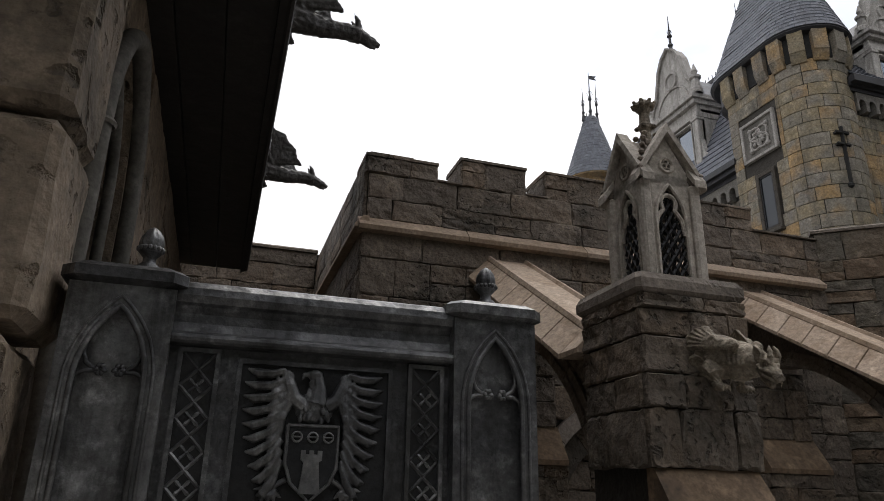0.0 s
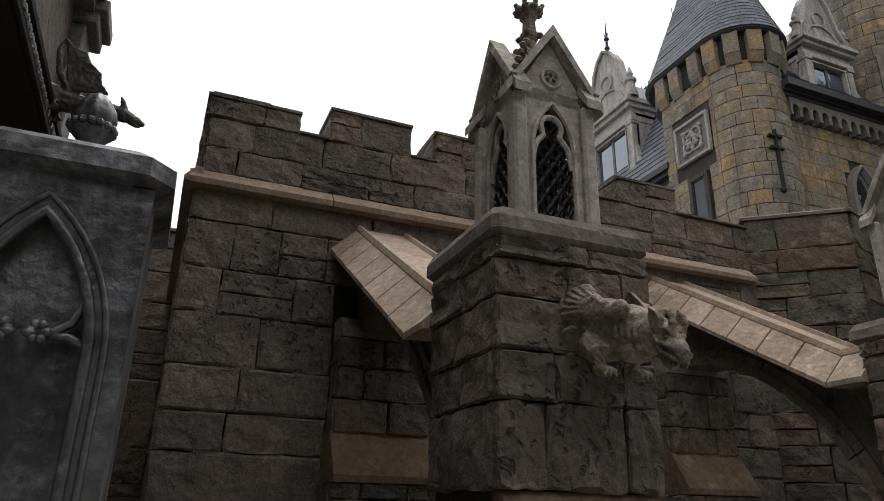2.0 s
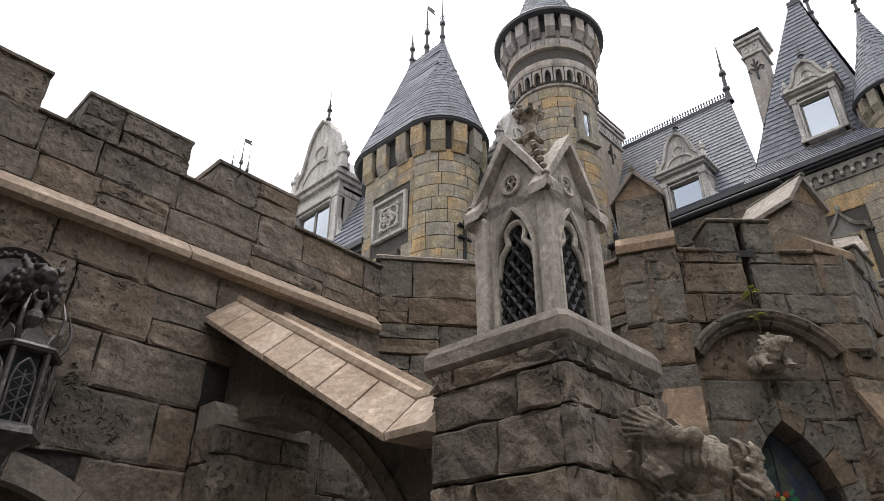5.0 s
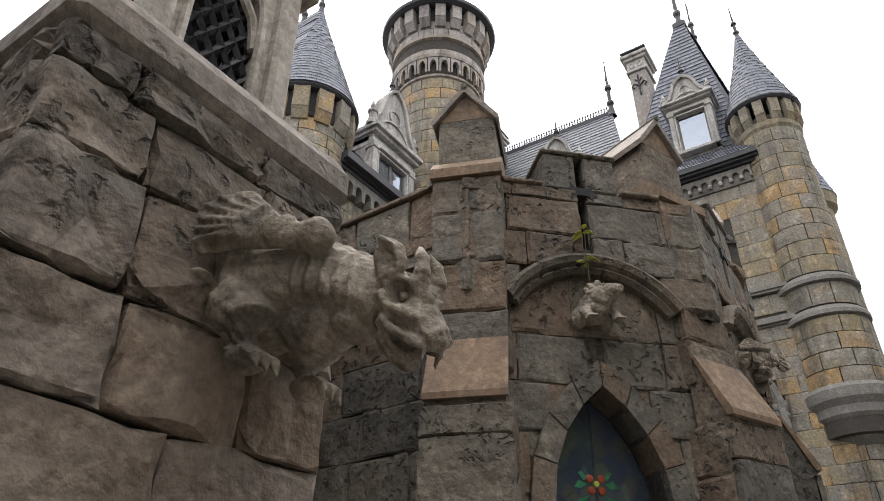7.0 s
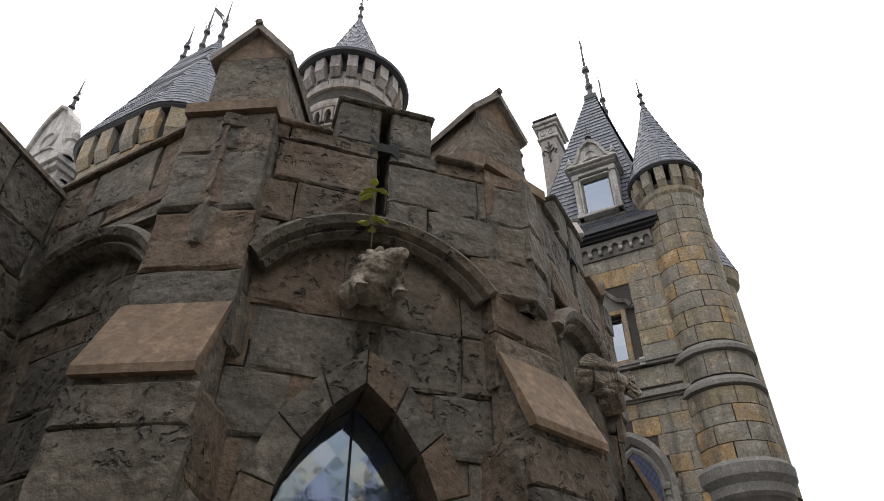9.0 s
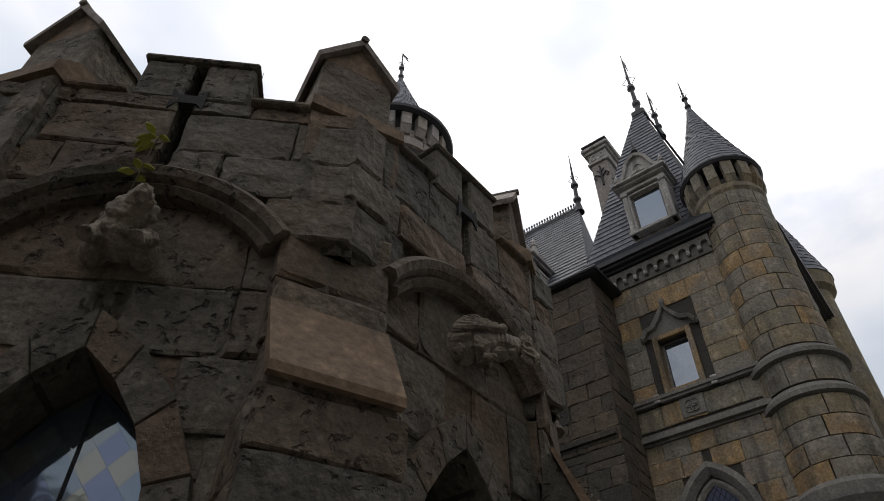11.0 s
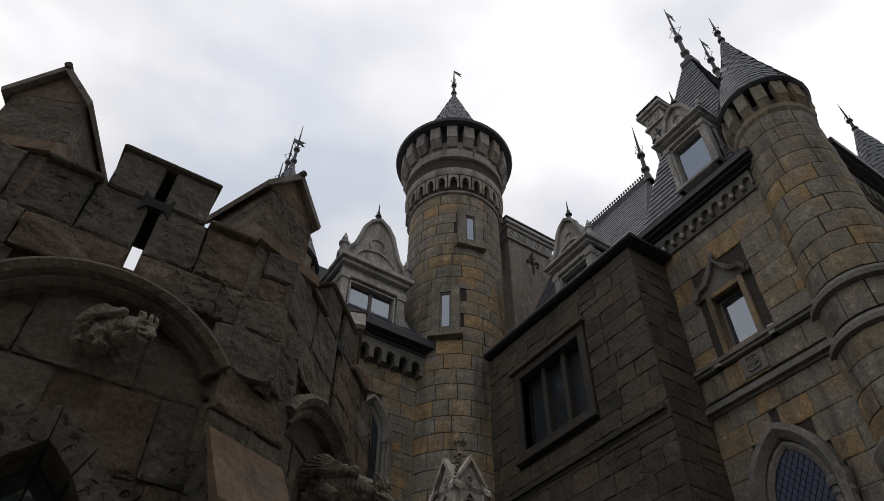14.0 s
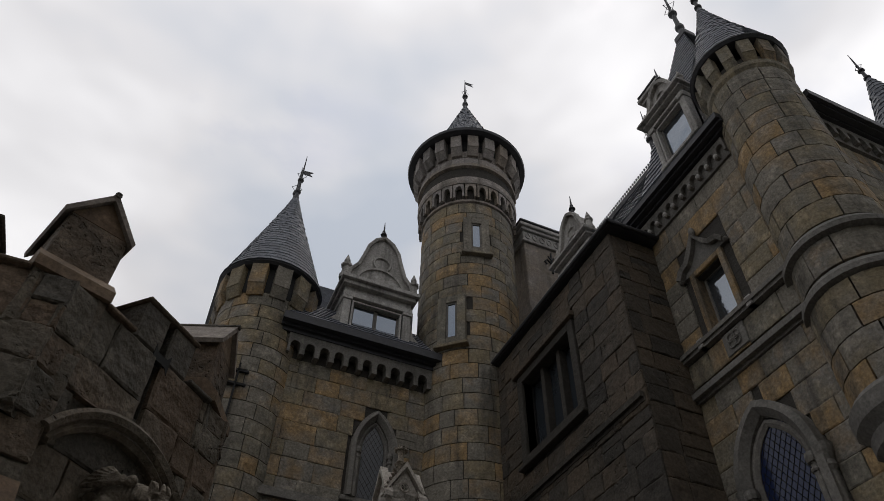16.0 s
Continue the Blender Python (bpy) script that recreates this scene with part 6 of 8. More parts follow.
# ---------------------------------------------------------------- stadium turret with the carved panel
def turret_west():
    t = thing("stair_turret", "yellow-grey ashlar turret with slate cone roof, carved panel and cross slit", "tower")
    c, r = (11.43, 10.05), 0.81
    bm = B()
    lathe(bm, [(r, 0), (r, 10.5)], 40, c)
    box(bm, c[0] - r + 0.004, c[0] + r, c[1], c[1] + 1.36, 0, 10.5)
    part("core", bm, HOUSEBACK, t)
    round_stones(t, c, r, 3.9, 10.28, 0.29, 12, HOUSE, 31, a0=180, a1=360)
    pl = Plane((c[0] - r, 11.55), (c[0] - r, c[1]))
    hole = lambda za, zb: [(0.28, 1.4)] if za > 8.2 and zb < 9.75 else ([(0.55, 1.2)] if 6.9 < zb < 8.6 and za > 6.8 else [])
    ashlar(t, (c[0] - r, 11.55), (c[0] - r, c[1]), 3.9, 10.28, HOUSE, 33, lens=(0.35, 0.7), depth=0.03, rough=0.4, holes=[hole], courses=[3.9 + 0.29 * i for i in range(1, 22)], split=0)
    framed_window(t, pl, 0.68, 1.06, 6.9, 8.1, 0.09, GREYASH, GLASS, out=0.07, deep=0.015)
    # carved panel
    bm = B()
    for a, b, d, e in ((0.35, 0.42, 8.55, 9.5), (1.28, 1.35, 8.55, 9.5), (0.42, 1.28, 9.43, 9.5), (0.42, 1.28, 8.55, 8.62)):
        box(bm, a, b, 0.0, 0.09, d, e, pl.m, bevel=0.01)
    panel = part("carved_panel", bm, TRIM, t, "pale carved stone panel with an interlaced quatrefoil")
    bm = B()
    box(bm, 0.42, 1.28, 0.0, 0.035, 8.62, 9.43, pl.m)
    part("panel_field", bm, GREYTRIM, panel)
    bm = B()
    uc, zc = 0.85, 9.025
    for q in range(4):
        a = radians(45 + 90 * q)
        tube(bm, [pl.at(uc + 0.15 * math.cos(a) + 0.15 * math.cos(w * 0.4488), 0.05, zc + 0.15 * math.sin(a) + 0.15 * math.sin(w * 0.4488)) for w in range(15)], 0.03, 6, up=pl.n)
        blob(bm, pl.at(uc + 0.34 * math.cos(a), 0.045, zc + 0.34 * math.sin(a)), (0.06, 0.06, 0.06), 8, 5)
    for q in range(9):
        blob(bm, pl.at(uc + 0.12 * math.sin(q * 2.4), 0.06, zc + 0.14 * math.cos(q * 1.7)), (0.05, 0.05, 0.05), 7, 5)
    part("quatrefoil", bm, TRIM, panel)
    # corbels over a black band that paints the gap shade, eave and roof
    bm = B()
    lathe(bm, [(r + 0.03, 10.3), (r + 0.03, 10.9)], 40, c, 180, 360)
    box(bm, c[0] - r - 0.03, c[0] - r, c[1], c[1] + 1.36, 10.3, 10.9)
    part("machicolation_gap", bm, SLITDARK, t, "black band painting the shade between the corbels")
    corbel_ring(t, c, r, 10.2, 10.95, 7, 0.3, 0.15, HOUSE, 190, 390)
    for y in (10.35, 10.95, 11.4):
        bm = B()
        prism(bm, [(c[0] - r, y - 0.15, 10.2), (c[0] - r - 0.05, y - 0.15, 10.2), (c[0] - r - 0.135, y - 0.15, 10.41), (c[0] - r - 0.15, y - 0.15, 10.95), (c[0] - r, y - 0.15, 10.95)], (0, 0.3, 0))
        part("corbel", bm, HOUSE, t)
    bm = B()
    lathe(bm, [(r - 0.1, 10.3), (r + 0.02, 10.4), (r + 0.02, 10.88), (r + 0.15, 10.9), (r + 0.2, 10.95), (r + 0.19, 11.01), (0.1, 11.05)], 44, c)
    for v in bm.verts:
        if v.co.y > c[1] + 1e-4:
            v.co.y += 1.36
    part("eave", bm, EAVE, t, "dark eave moulding")
    slate_cone(t, c, r + 0.2, 10.99, 14.0, 28, flare=0.06, stretch=1.36, tip=0.06)
    bm = B()
    box(bm, c[0] - 0.06, c[0] + 0.06, 10.0, 11.12, 13.87, 14.05)
    for q in range(10):
        tube(bm, [(c[0], 10.05 + 0.115 * q, 14.05), (c[0], 10.05 + 0.115 * q, 14.18)], 0.014, 4)
    part("ridge_crest", bm, EAVE, t)
    for y, h in ((10.05, 1.7), (10.58, 1.9), (11.1, 1.4)):
        spire(t, c[0], y, 14.0, h, vane=(y == 10.58))
    # cross slit on the round face: black bars stand in for its shade
    p2 = Plane((10.9, 9.24), (11.8, 9.24))
    bm = B()
    m = p2.m
    box(bm, 0.285, 0.315, -0.05, 0.055, 7.35, 8.62, m)
    for z in (8.2, 8.46):
        box(bm, 0.16, 0.44, -0.05, 0.055, z, z + 0.04, m)
        for u in (0.16, 0.44):
            blob(bm, p2.at(u, 0.03, z + 0.02), (0.035, 0.03, 0.035), 8, 6)
    lathe(bm, [(0.0, 7.27), (0.055, 7.31), (0.055, 7.36), (0.0, 7.42)], 10, (11.2, 9.23))
    part("cross_slit", bm, SLITDARK, t, "double-armed cross slit, its shade painted as black bars")


turret_west()


# ---------------------------------------------------------------- house behind: south face, west face, dormers
def corbel_table(parent, pl, u0, u1, z0, z1, step, out, material):
    n = max(1, int((u1 - u0) / step))
    st = (u1 - u0) / n
    for i in range(n):
        uc = u0 + st * (i + 0.5)
        bm = B()
        tf = round_top(uc, st * 0.33, z0 + (z1 - z0) * 0.42)
        us = [uc - st / 2] + [uc - st * 0.33 + st * 0.66 * k / 8 for k in range(9)] + [uc + st / 2]
        for a, b in zip(us, us[1:]):
            if max(abs(a - uc), abs(b - uc)) > st * 0.331:
                lo = (z0, z0)
            else:
                lo = (tf(a), tf(b))
            prism(bm, [pl.at(a, 0, lo[0]), pl.at(b, 0, lo[1]), pl.at(b, 0, z1), pl.at(a, 0, z1)], pl.n * out)
        part("corbel_arch", bm, material, parent)


def cornice(parent, pl, u0, u1, z, steps, material):
    bm = B()
    prof = [(-0.05, z)]
    for o, h in steps:
        prof += [(o, prof[-1][1]), (o, prof[-1][1] + h)]
    prof.append((-0.05, prof[-1][1]))
    prism(bm, [pl.at(u0, o, zz) for o, zz in prof], pl.u * (u1 - u0))
    return part("cornice", bm, material, parent)


def dormer(name, pl, u0, u1, z0, zw, ztop, back, lights=1, glass=None, scroll=True, big=False):
    """A pale stone dormer: pilasters, window, stepped entablature and a curved pediment with an urn."""
    d = thing(name, "pale grey stone dormer with scrolled pediment and %s" % ("twin lights" if lights > 1 else "a single light"), "dormer", group="stone dormers")
    w = u1 - u0
    uc = (u0 + u1) / 2
    bm = B()
    box(bm, u0, u1, -back, -0.08, z0 - 0.3, zw + 0.25, pl.m)
    part("body", bm, TRIM, d)
    fw = w * 0.115
    for a, b in ((u0, u0 + fw), (u1 - fw, u1)):
        bm = B()
        box(bm, a, b, -0.15, 0.08, z0, zw, pl.m, bevel=0.015)
        box(bm, a - 0.02, b + 0.02, -0.15, 0.11, zw - 0.08, zw, pl.m, bevel=0.01)
        box(bm, a - 0.02, b + 0.02, -0.15, 0.11, z0, z0 + 0.1, pl.m, bevel=0.01)
        part("pilaster", bm, TRIM, d)
    framed_window(d, pl, u0 + fw * 1.4, u1 - fw * 1.4, z0 + 0.09, zw - 0.09, 0.04, TRIM, glass or BRIGHTGLASS, lights, out=0.06, deep=-0.06)
    e = (ztop - zw)
    bm = B()
    z = zw
    for o, h, x in ((0.1, 0.06, 0.02), (0.05, 0.08, 0.0), (0.16, 0.05, 0.06), (0.24, 0.05, 0.12)):
        box(bm, u0 - x, u1 + x, -back, o, z, z + h * e, pl.m, bevel=0.008)
        z += h * e
    part("entablature", bm, TRIM, d)
    # curved pediment
    bm = B()
    pts = [(-0.5, 0), (-0.46, 0.12), (-0.36, 0.2), (-0.28, 0.36), (-0.24, 0.46), (-0.14, 0.56), (0.0, 0.62)]
    prof = [(uc + w * a, z + e * 0.76 * b / 0.62) for a, b in pts] + [(uc - w * a, z + e * 0.76 * b / 0.62) for a, b in pts[-2::-1]]
    prism(bm, [pl.at(u, -0.25, zz) for u, zz in prof], pl.n * 0.27)
    part("pediment", bm, TRIM, d)
    bm = B()
    sweep(bm, pl, prof, [(-0.03, 0.0), (-0.03, 0.09), (0.03, 0.11), (0.04, 0.0)])
    part("pediment_moulding", bm, TRIM, d)
    bm = B()
    sweep(bm, pl, arc_points(uc, w * 0.36, z + 0.02, e * 0.26, 14, pointed=False), [(-0.025, 0.0), (-0.025, 0.06), (0.025, 0.06), (0.025, 0.0)])
    part("pediment_arc", bm, TRIM, d)
    if scroll:
        for s in (-1, 1):
            bm = B()
            us = uc + s * (w / 2 + 0.16)
            pts = []
            for q in range(22):
                a = q * 0.6
                r = 0.17 - 0.0065 * q
                pts.append(pl.at(us - s * r * math.cos(a), 0.02, z0 + 0.2 + r * math.sin(a)))
            tube(bm, pts, 0.024, 6, up=pl.n)
            prism(bm, [pl.at(uc + s * w / 2, -0.1, z0 + 0.05), pl.at(us + s * 0.15, -0.1, z0 + 0.05), pl.at(us + s * 0.1, -0.1, z0 + 0.35), pl.at(uc + s * (w / 2 + 0.08), -0.1, z0 + 0.55), pl.at(uc + s * w / 2, -0.1, z0 + 0.95)], pl.n * 0.12)
            part("scroll", bm, TRIM, d)
    bm = B()
    tube(bm, [pl.at(uc + w * 0.13 * math.cos(q * 0.4488), 0.03, z + e * 0.36 + w * 0.13 * math.sin(q * 0.4488)) for q in range(15)], w * 0.022, 6, up=pl.n)
    part("medallion", bm, TRIM, d)
    for sg in (-1, 1):
        bm = B()
        q = pl.at(uc + sg * (w / 2 + 0.03), 0.02, 0)
        k = w * 0.07
        lathe(bm, [(k * 1.3, z), (k * 1.3, z + k), (k, z + 1.4 * k), (k * 0.8, z + 3.2 * k), (k * 1.2, z + 3.5 * k), (k * 1.2, z + 4 * k), (k * 0.4, z + 4.4 * k), (k * 0.7, z + 5.2 * k), (0.01, z + 7 * k)], 8, q[:2])
        part("pinnacle", bm, TRIM, d)
    p = pl.at(uc, -0.1, ztop)
    spire(d, p.x, p.y, ztop - 0.03, 0.75 if not big else 1.2, r=0.05)
    # roof back to the slope
    bm = B()
    prism(bm, [pl.at(u0 - 0.05, -0.1, z), pl.at(uc, -0.1, z + e * 0.45), pl.at(u1 + 0.05, -0.1, z)], -pl.n * (back + 0.6))
    part("dormer_roof", bm, SLATEBACK, d)
    return d


def slate_slope(parent, p0, p1, q0, q1, rows, width=0.22, seed=1):
    """Slates on a sloping quad: eave p0->p1, upper edge q0->q1."""
    rnd = random.Random(seed)
    p0, p1, q0, q1 = Vector(p0), Vector(p1), Vector(q0), Vector(q1)
    nrm = (p1 - p0).cross(q0 - p0).normalized()
    bm = B()
    for k in range(rows):
        f0, f1 = k / rows, (k + 1.12) / rows
        a0, a1 = p0.lerp(q0, f0), p1.lerp(q1, f0)
        b0, b1 = p0.lerp(q0, min(1, f1)), p1.lerp(q1, min(1, f1))
        n = max(1, int((a1 - a0).length / width))
        off = 0.5 * (k % 2)
        for i in range(-1, n + 1):
            s0, s1 = max(0, (i + off) / n), min(1, (i + off + 0.96) / n)
            if s1 <= s0:
                continue
            lift = nrm * (0.021 + rnd.uniform(0, 0.007))
            v = [bm.verts.new(a0.lerp(a1, s0) + lift), bm.verts.new(a0.lerp(a1, s1) + lift), bm.verts.new(b0.lerp(b1, s1) + nrm * 0.005), bm.verts.new(b0.lerp(b1, s0) + nrm * 0.005), bm.verts.new(a0.lerp(a1, s0) - nrm * 0.01), bm.verts.new(a0.lerp(a1, s1) - nrm * 0.01)]
            bm.faces.new(v[:4])
            bm.faces.new((v[4], v[5], v[1], v[0]))
    me = bpy.data.meshes.new("slate_roofing")
    bm.to_mesh(me)
    bm.free()
    me.materials.append(SLATE)
    ob = new("slate_roofing", me)
    ob.parent = parent
    return tagged(ob, kind="stuff")


def pointed_window(parent, pl, uc, half, z0, zs, rise, material, glass, depth=0.1, fw=0.1):
    """A pointed window: moulded frame, pane, side shafts."""
    for k, (g, o) in enumerate(((fw, 0.17), (fw * 0.5, 0.09), (-fw * 0.5, 0.06))):
        bm = B()
        curve = [(uc - half - g / 2, z0)] + arc_points(uc, half + g / 2, zs, rise + g * 0.7, 18) + [(uc + half + g / 2, z0)]
        w = abs(g) / 2
        sweep(bm, pl, curve, [(-w, -0.08), (-w, o * 0.5), (-w * 0.4, o * 0.8), (0, o), (w, o * 0.9), (w, -0.08)])
        part("window_moulding", bm, material, parent)
    bm = B()
    prism(bm, [pl.at(u, -0.08, z) for u, z in [(uc - half, z0)] + arc_points(uc, half, zs, rise, 16) + [(uc + half, z0)]], pl.n * 0.095)
    part("pane", bm, glass, parent)
    for s in (-1, 1):
        bm = B()
        for r0, za, zb in ((fw * 0.3, z0, zs - 0.1), (fw * 0.48, zs - 0.1, zs), (fw * 0.4, zs - 0.2, zs - 0.16)):
            c = pl.at(uc + s * (half + fw * 0.1), 0.11, 0)
            lathe(bm, [(0.0, za), (r0 * 0.85, za), (r0, (za + zb) / 2), (r0 * 0.9, zb), (0.0, zb)], 10, (c.x, c.y))
        part("window_shaft", bm, material, parent)
    bm = B()
    for s in (-1, 1):
        for q in range(-14, 18):
            seg = [pl.at(uc - half + 2 * half * w / 20, 0.018, zs + q * 0.13 + s * (2 * half * w / 20 - half) * 1.5) for w in range(21) if z0 < zs + q * 0.13 + s * (2 * half * w / 20 - half) * 1.5 < pointed_top(uc, half, zs, rise)(uc - half + 2 * half * w / 20)]
            if len(seg) > 1:
                tube(bm, [seg[0], seg[-1]], 0.004, 3, up=pl.n)
    tagged(part("leading", bm, SLITDARK, parent), kind="stuff")
    bm = B()
    box(bm, uc - half - fw * 1.6, uc + half + fw * 1.6, -0.05, 0.12, z0 - 0.08, z0, pl.m, bevel=0.01)
    part("window_sill", bm, material, parent)


def house_north():
    h = thing("north_house", "yellow-grey ashlar house with corbelled cornice, slate roof and pale dormers", "house")
    pl = Plane((11.8, 9.5), (15.2, 9.5))
    bm = B()
    wall_solid(bm, (11.8, 9.5), (15.2, 9.5), 0, 9.95, 0.5)
    part("wall", bm, HOUSEBACK, h)
    hole = opening_hole(1.91 - 0.46, 1.91 + 0.46, 6.75, pointed_top(1.91, 0.46, 7.75, 0.82))
    ashlar(h, (11.8, 9.5), (15.2, 9.5), 5.2, 9.2, HOUSE, 51, course=0.3, lens=(0.35, 0.7), depth=0.03, rough=0.4, holes=[hole], split=0.04)
    pointed_window(h, pl, 1.91, 0.27, 6.85, 7.72, 0.6, GREYTRIM, GLASS, fw=0.14)
    cornice(h, pl, 0, 3.4, 6.6, [(0.1, 0.1), (0.06, 0.06)], GREYTRIM)
    corbel_table(h, pl, 0.1, 3.1, 9.2, 9.62, 0.27, 0.2, GREYTRIM)
    cornice(h, pl, -0.1, 3.3, 9.62, [(0.22, 0.08), (0.28, 0.06), (0.4, 0.16)], EAVE)
    slate_slope(h, (11.8, 9.2, 9.95), (15.2, 9.2, 9.95), (11.8, 10.0, 11.0), (15.2, 10.0, 11.0), 9, seed=5)
    bm = B()
    prism(bm, [(12.0, 9.22, 9.93), (12.0, 10.0, 10.98), (12.0, 13.0, 10.98), (12.0, 13.4, 9.93)], (3.2, 0, 0))
    part("roof", bm, SLATEBACK, h)
    # west face beyond the turret
    pw = Plane((11.0, 18.0), (11.0, 11.5))
    bm = B()
    wall_solid(bm, (11.0, 18.0), (11.0, 11.5), 0, 9.0, 0.5)
    part("wall", bm, HOUSEBACK, h)
    ashlar(h, (11.0, 18.0), (11.0, 11.5), 4.6, 8.1, HOUSE, 52, course=0.3, lens=(0.4, 0.8), depth=0.03, rough=0.4, split=0)
    corbel_table(h, pw, 0, 6.5, 8.1, 8.55, 0.3, 0.2, GREYTRIM)
    cornice(h, pw, 0, 6.5, 8.55, [(0.22, 0.1), (0.36, 0.1), (0.45, 0.14)], EAVE)
    slate_slope(h, (10.6, 18.0, 8.9), (10.6, 11.5, 8.9), (12.6, 18.0, 13.0), (12.6, 11.5, 13.0), 22, seed=6)
    bm = B()
    prism(bm, [(10.62, 18.0, 8.88), (12.6, 18.0, 12.96), (15, 18.0, 12.96), (15, 18.0, 8.88)], (0, -6.5, 0))
    part("roof", bm, SLATEBACK, h)
    bm = B()
    box(bm, 12.55, 12.66, 11.8, 18.0, 12.96, 13.08)
    for q in range(40):
        tube(bm, [(12.6, 11.9 + 0.15 * q, 13.05), (12.6, 11.9 + 0.15 * q, 13.25)], 0.015, 4)
    part("ridge_crest", bm, EAVE, h)
    spire(h, 12.0, 12.3, 12.0, 2.2, vane=False)
    dormer("south_dormer", pl, 0.98, 2.42, 9.93, 10.98, 12.97, 1.5, lights=2)
    dormer("west_dormer", pw, 3.1, 5.0, 9.3, 10.9, 13.6, 1.6, lights=2, big=True)


house_north()


def far_turret():
    t = thing("far_turret", "distant slate cone turret with a crested ridge", "tower")
    c = (11.2, 18.7)
    bm = B()
    lathe(bm, [(0.75, 5.0), (0.75, 11.4), (0.98, 11.5), (0.98, 11.6)], 32, c)
    part("shaft", bm, HOUSE, t)
    slate_cone(t, c, 0.98, 11.55, 14.0, 20, tip=0.22)
    bm = B()
    box(bm, c[0] - 0.28, c[0] + 0.28, c[1] - 0.06, c[1] + 0.06, 13.9, 14.05)
    for q in range(6):
        tube(bm, [(c[0] - 0.25 + 0.1 * q, c[1], 14.0), (c[0] - 0.25 + 0.1 * q, c[1], 14.2)], 0.016, 4)
    part("ridge_crest", bm, EAVE, t)
    spire(t, c[0] - 0.27, c[1], 14.0, 1.2, r=0.04)
    spire(t, c[0] + 0.02, c[1], 14.0, 1.9, r=0.045, vane=True)
    spire(t, c[0] + 0.27, c[1], 14.0, 1.5, r=0.04)


far_turret()


# ---------------------------------------------------------------- tall round tower
def round_tower():
    t = thing("round_tower", "tall round ashlar tower with arcaded neck, machicolations and slate cone", "tower")
    c, r = (15.69, 9.78), 1.1
    bm = B()
    lathe(bm, [(r, 0), (r, 15.0), (r + 0.08, 15.2), (r + 0.13, 16.0), (r + 0.13, 17.0)], 48, c)
    part("core", bm, HOUSEBACK, t)
    wins = [(219, 235, 10.15, 11.3), (247, 263, 12.65, 13.75)]
    round_stones(t, c, r, 4.9, 14.35, 0.335, 17, HOUSE, 71, holes=wins, a0=100, a1=460)
    round_stones(t, c, r + 0.12, 15.75, 16.3, 0.275, 14, UPPER, 72)
    for a, z0, z1 in ((227, 10.25, 11.17), (255, 12.78, 13.58)):
        p = Vector((c[0] + (r + 0.02) * math.cos(radians(a)), c[1] + (r + 0.02) * math.sin(radians(a))))
        s = Vector((-math.sin(radians(a)), math.cos(radians(a))))
        framed_window(t, Plane(p - s * 0.5, p + s * 0.5), 0.385, 0.615, z0, z1, 0.18, HOUSE, BRIGHTGLASS, out=0.05, deep=-0.012)
    # arcade band
    bm = B()
    lathe(bm, [(r, 14.35), (r + 0.06, 14.38), (r + 0.06, 14.45), (r, 14.48)], 48, c)
    lathe(bm, [(r, 14.95), (r + 0.15, 14.97), (r + 0.17, 15.05), (r + 0.17, 15.2), (r + 0.13, 15.25), (r, 15.28)], 48, c)
    part("band", bm, UPPER, t)
    n = 26
    bm = B()
    st = 6.2832 / n
    us = [-0.5] + [-0.32 + 0.64 * k / 6 for k in range(7)] + [0.5]
    zt = lambda u: 14.72 + 0.16 * math.sqrt(max(0, 1 - (u / 0.32) ** 2))
    for a, b in zip(us, us[1:]):
        lo = (14.48, 14.48) if max(abs(a), abs(b)) > 0.33 else (zt(a), zt(b))
        pts = [((r + 0.01) * math.cos(u * st), (r + 0.01) * math.sin(u * st), z) for u, z in ((a, lo[0]), (b, lo[1]), (b, 14.97), (a, 14.97))]
        prism(bm, pts, (0.12, 0, 0))
    first = part("arcade_arch", bm, UPPER, t)
    for i in range(n):
        ob = first if i == 0 else new("arcade_arch", first.data)
        ob.parent = t
        ob.matrix_basis = pose(c[0], c[1], 0, 0, 0, 360 * i / n)
    # machicolation: corbels over a black band painting the gap shade, plate above
    bm = B()
    lathe(bm, [(r + 0.1, 15.62), (r + 0.18, 15.65), (r + 0.18, 15.75), (r + 0.12, 15.78)], 48, c)
    part("string", bm, UPPER, t)
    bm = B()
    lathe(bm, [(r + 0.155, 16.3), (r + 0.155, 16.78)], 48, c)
    part("machicolation_gap", bm, SLITDARK, t, "black band painting the shade between the merlons")
    corbel_ring(t, c, r + 0.12, 16.05, 16.8, 20, 0.27, 0.22, UPPER, name="merlon_corbel")
    bm = B()
    lathe(bm, [(r + 0.1, 16.72), (r + 0.38, 16.74), (r + 0.49, 16.78), (r + 0.51, 16.86), (r + 0.46, 16.93), (0.1, 17.3)], 56, c)
    part("eave", bm, EAVE, t, "dark round eave")
    slate_cone(t, c, r, 17.25, 20.4, 26, tip=0.05)
    spire(t, c[0], c[1], 20.3, 1.8, r=0.06, vane=True)


round_tower()


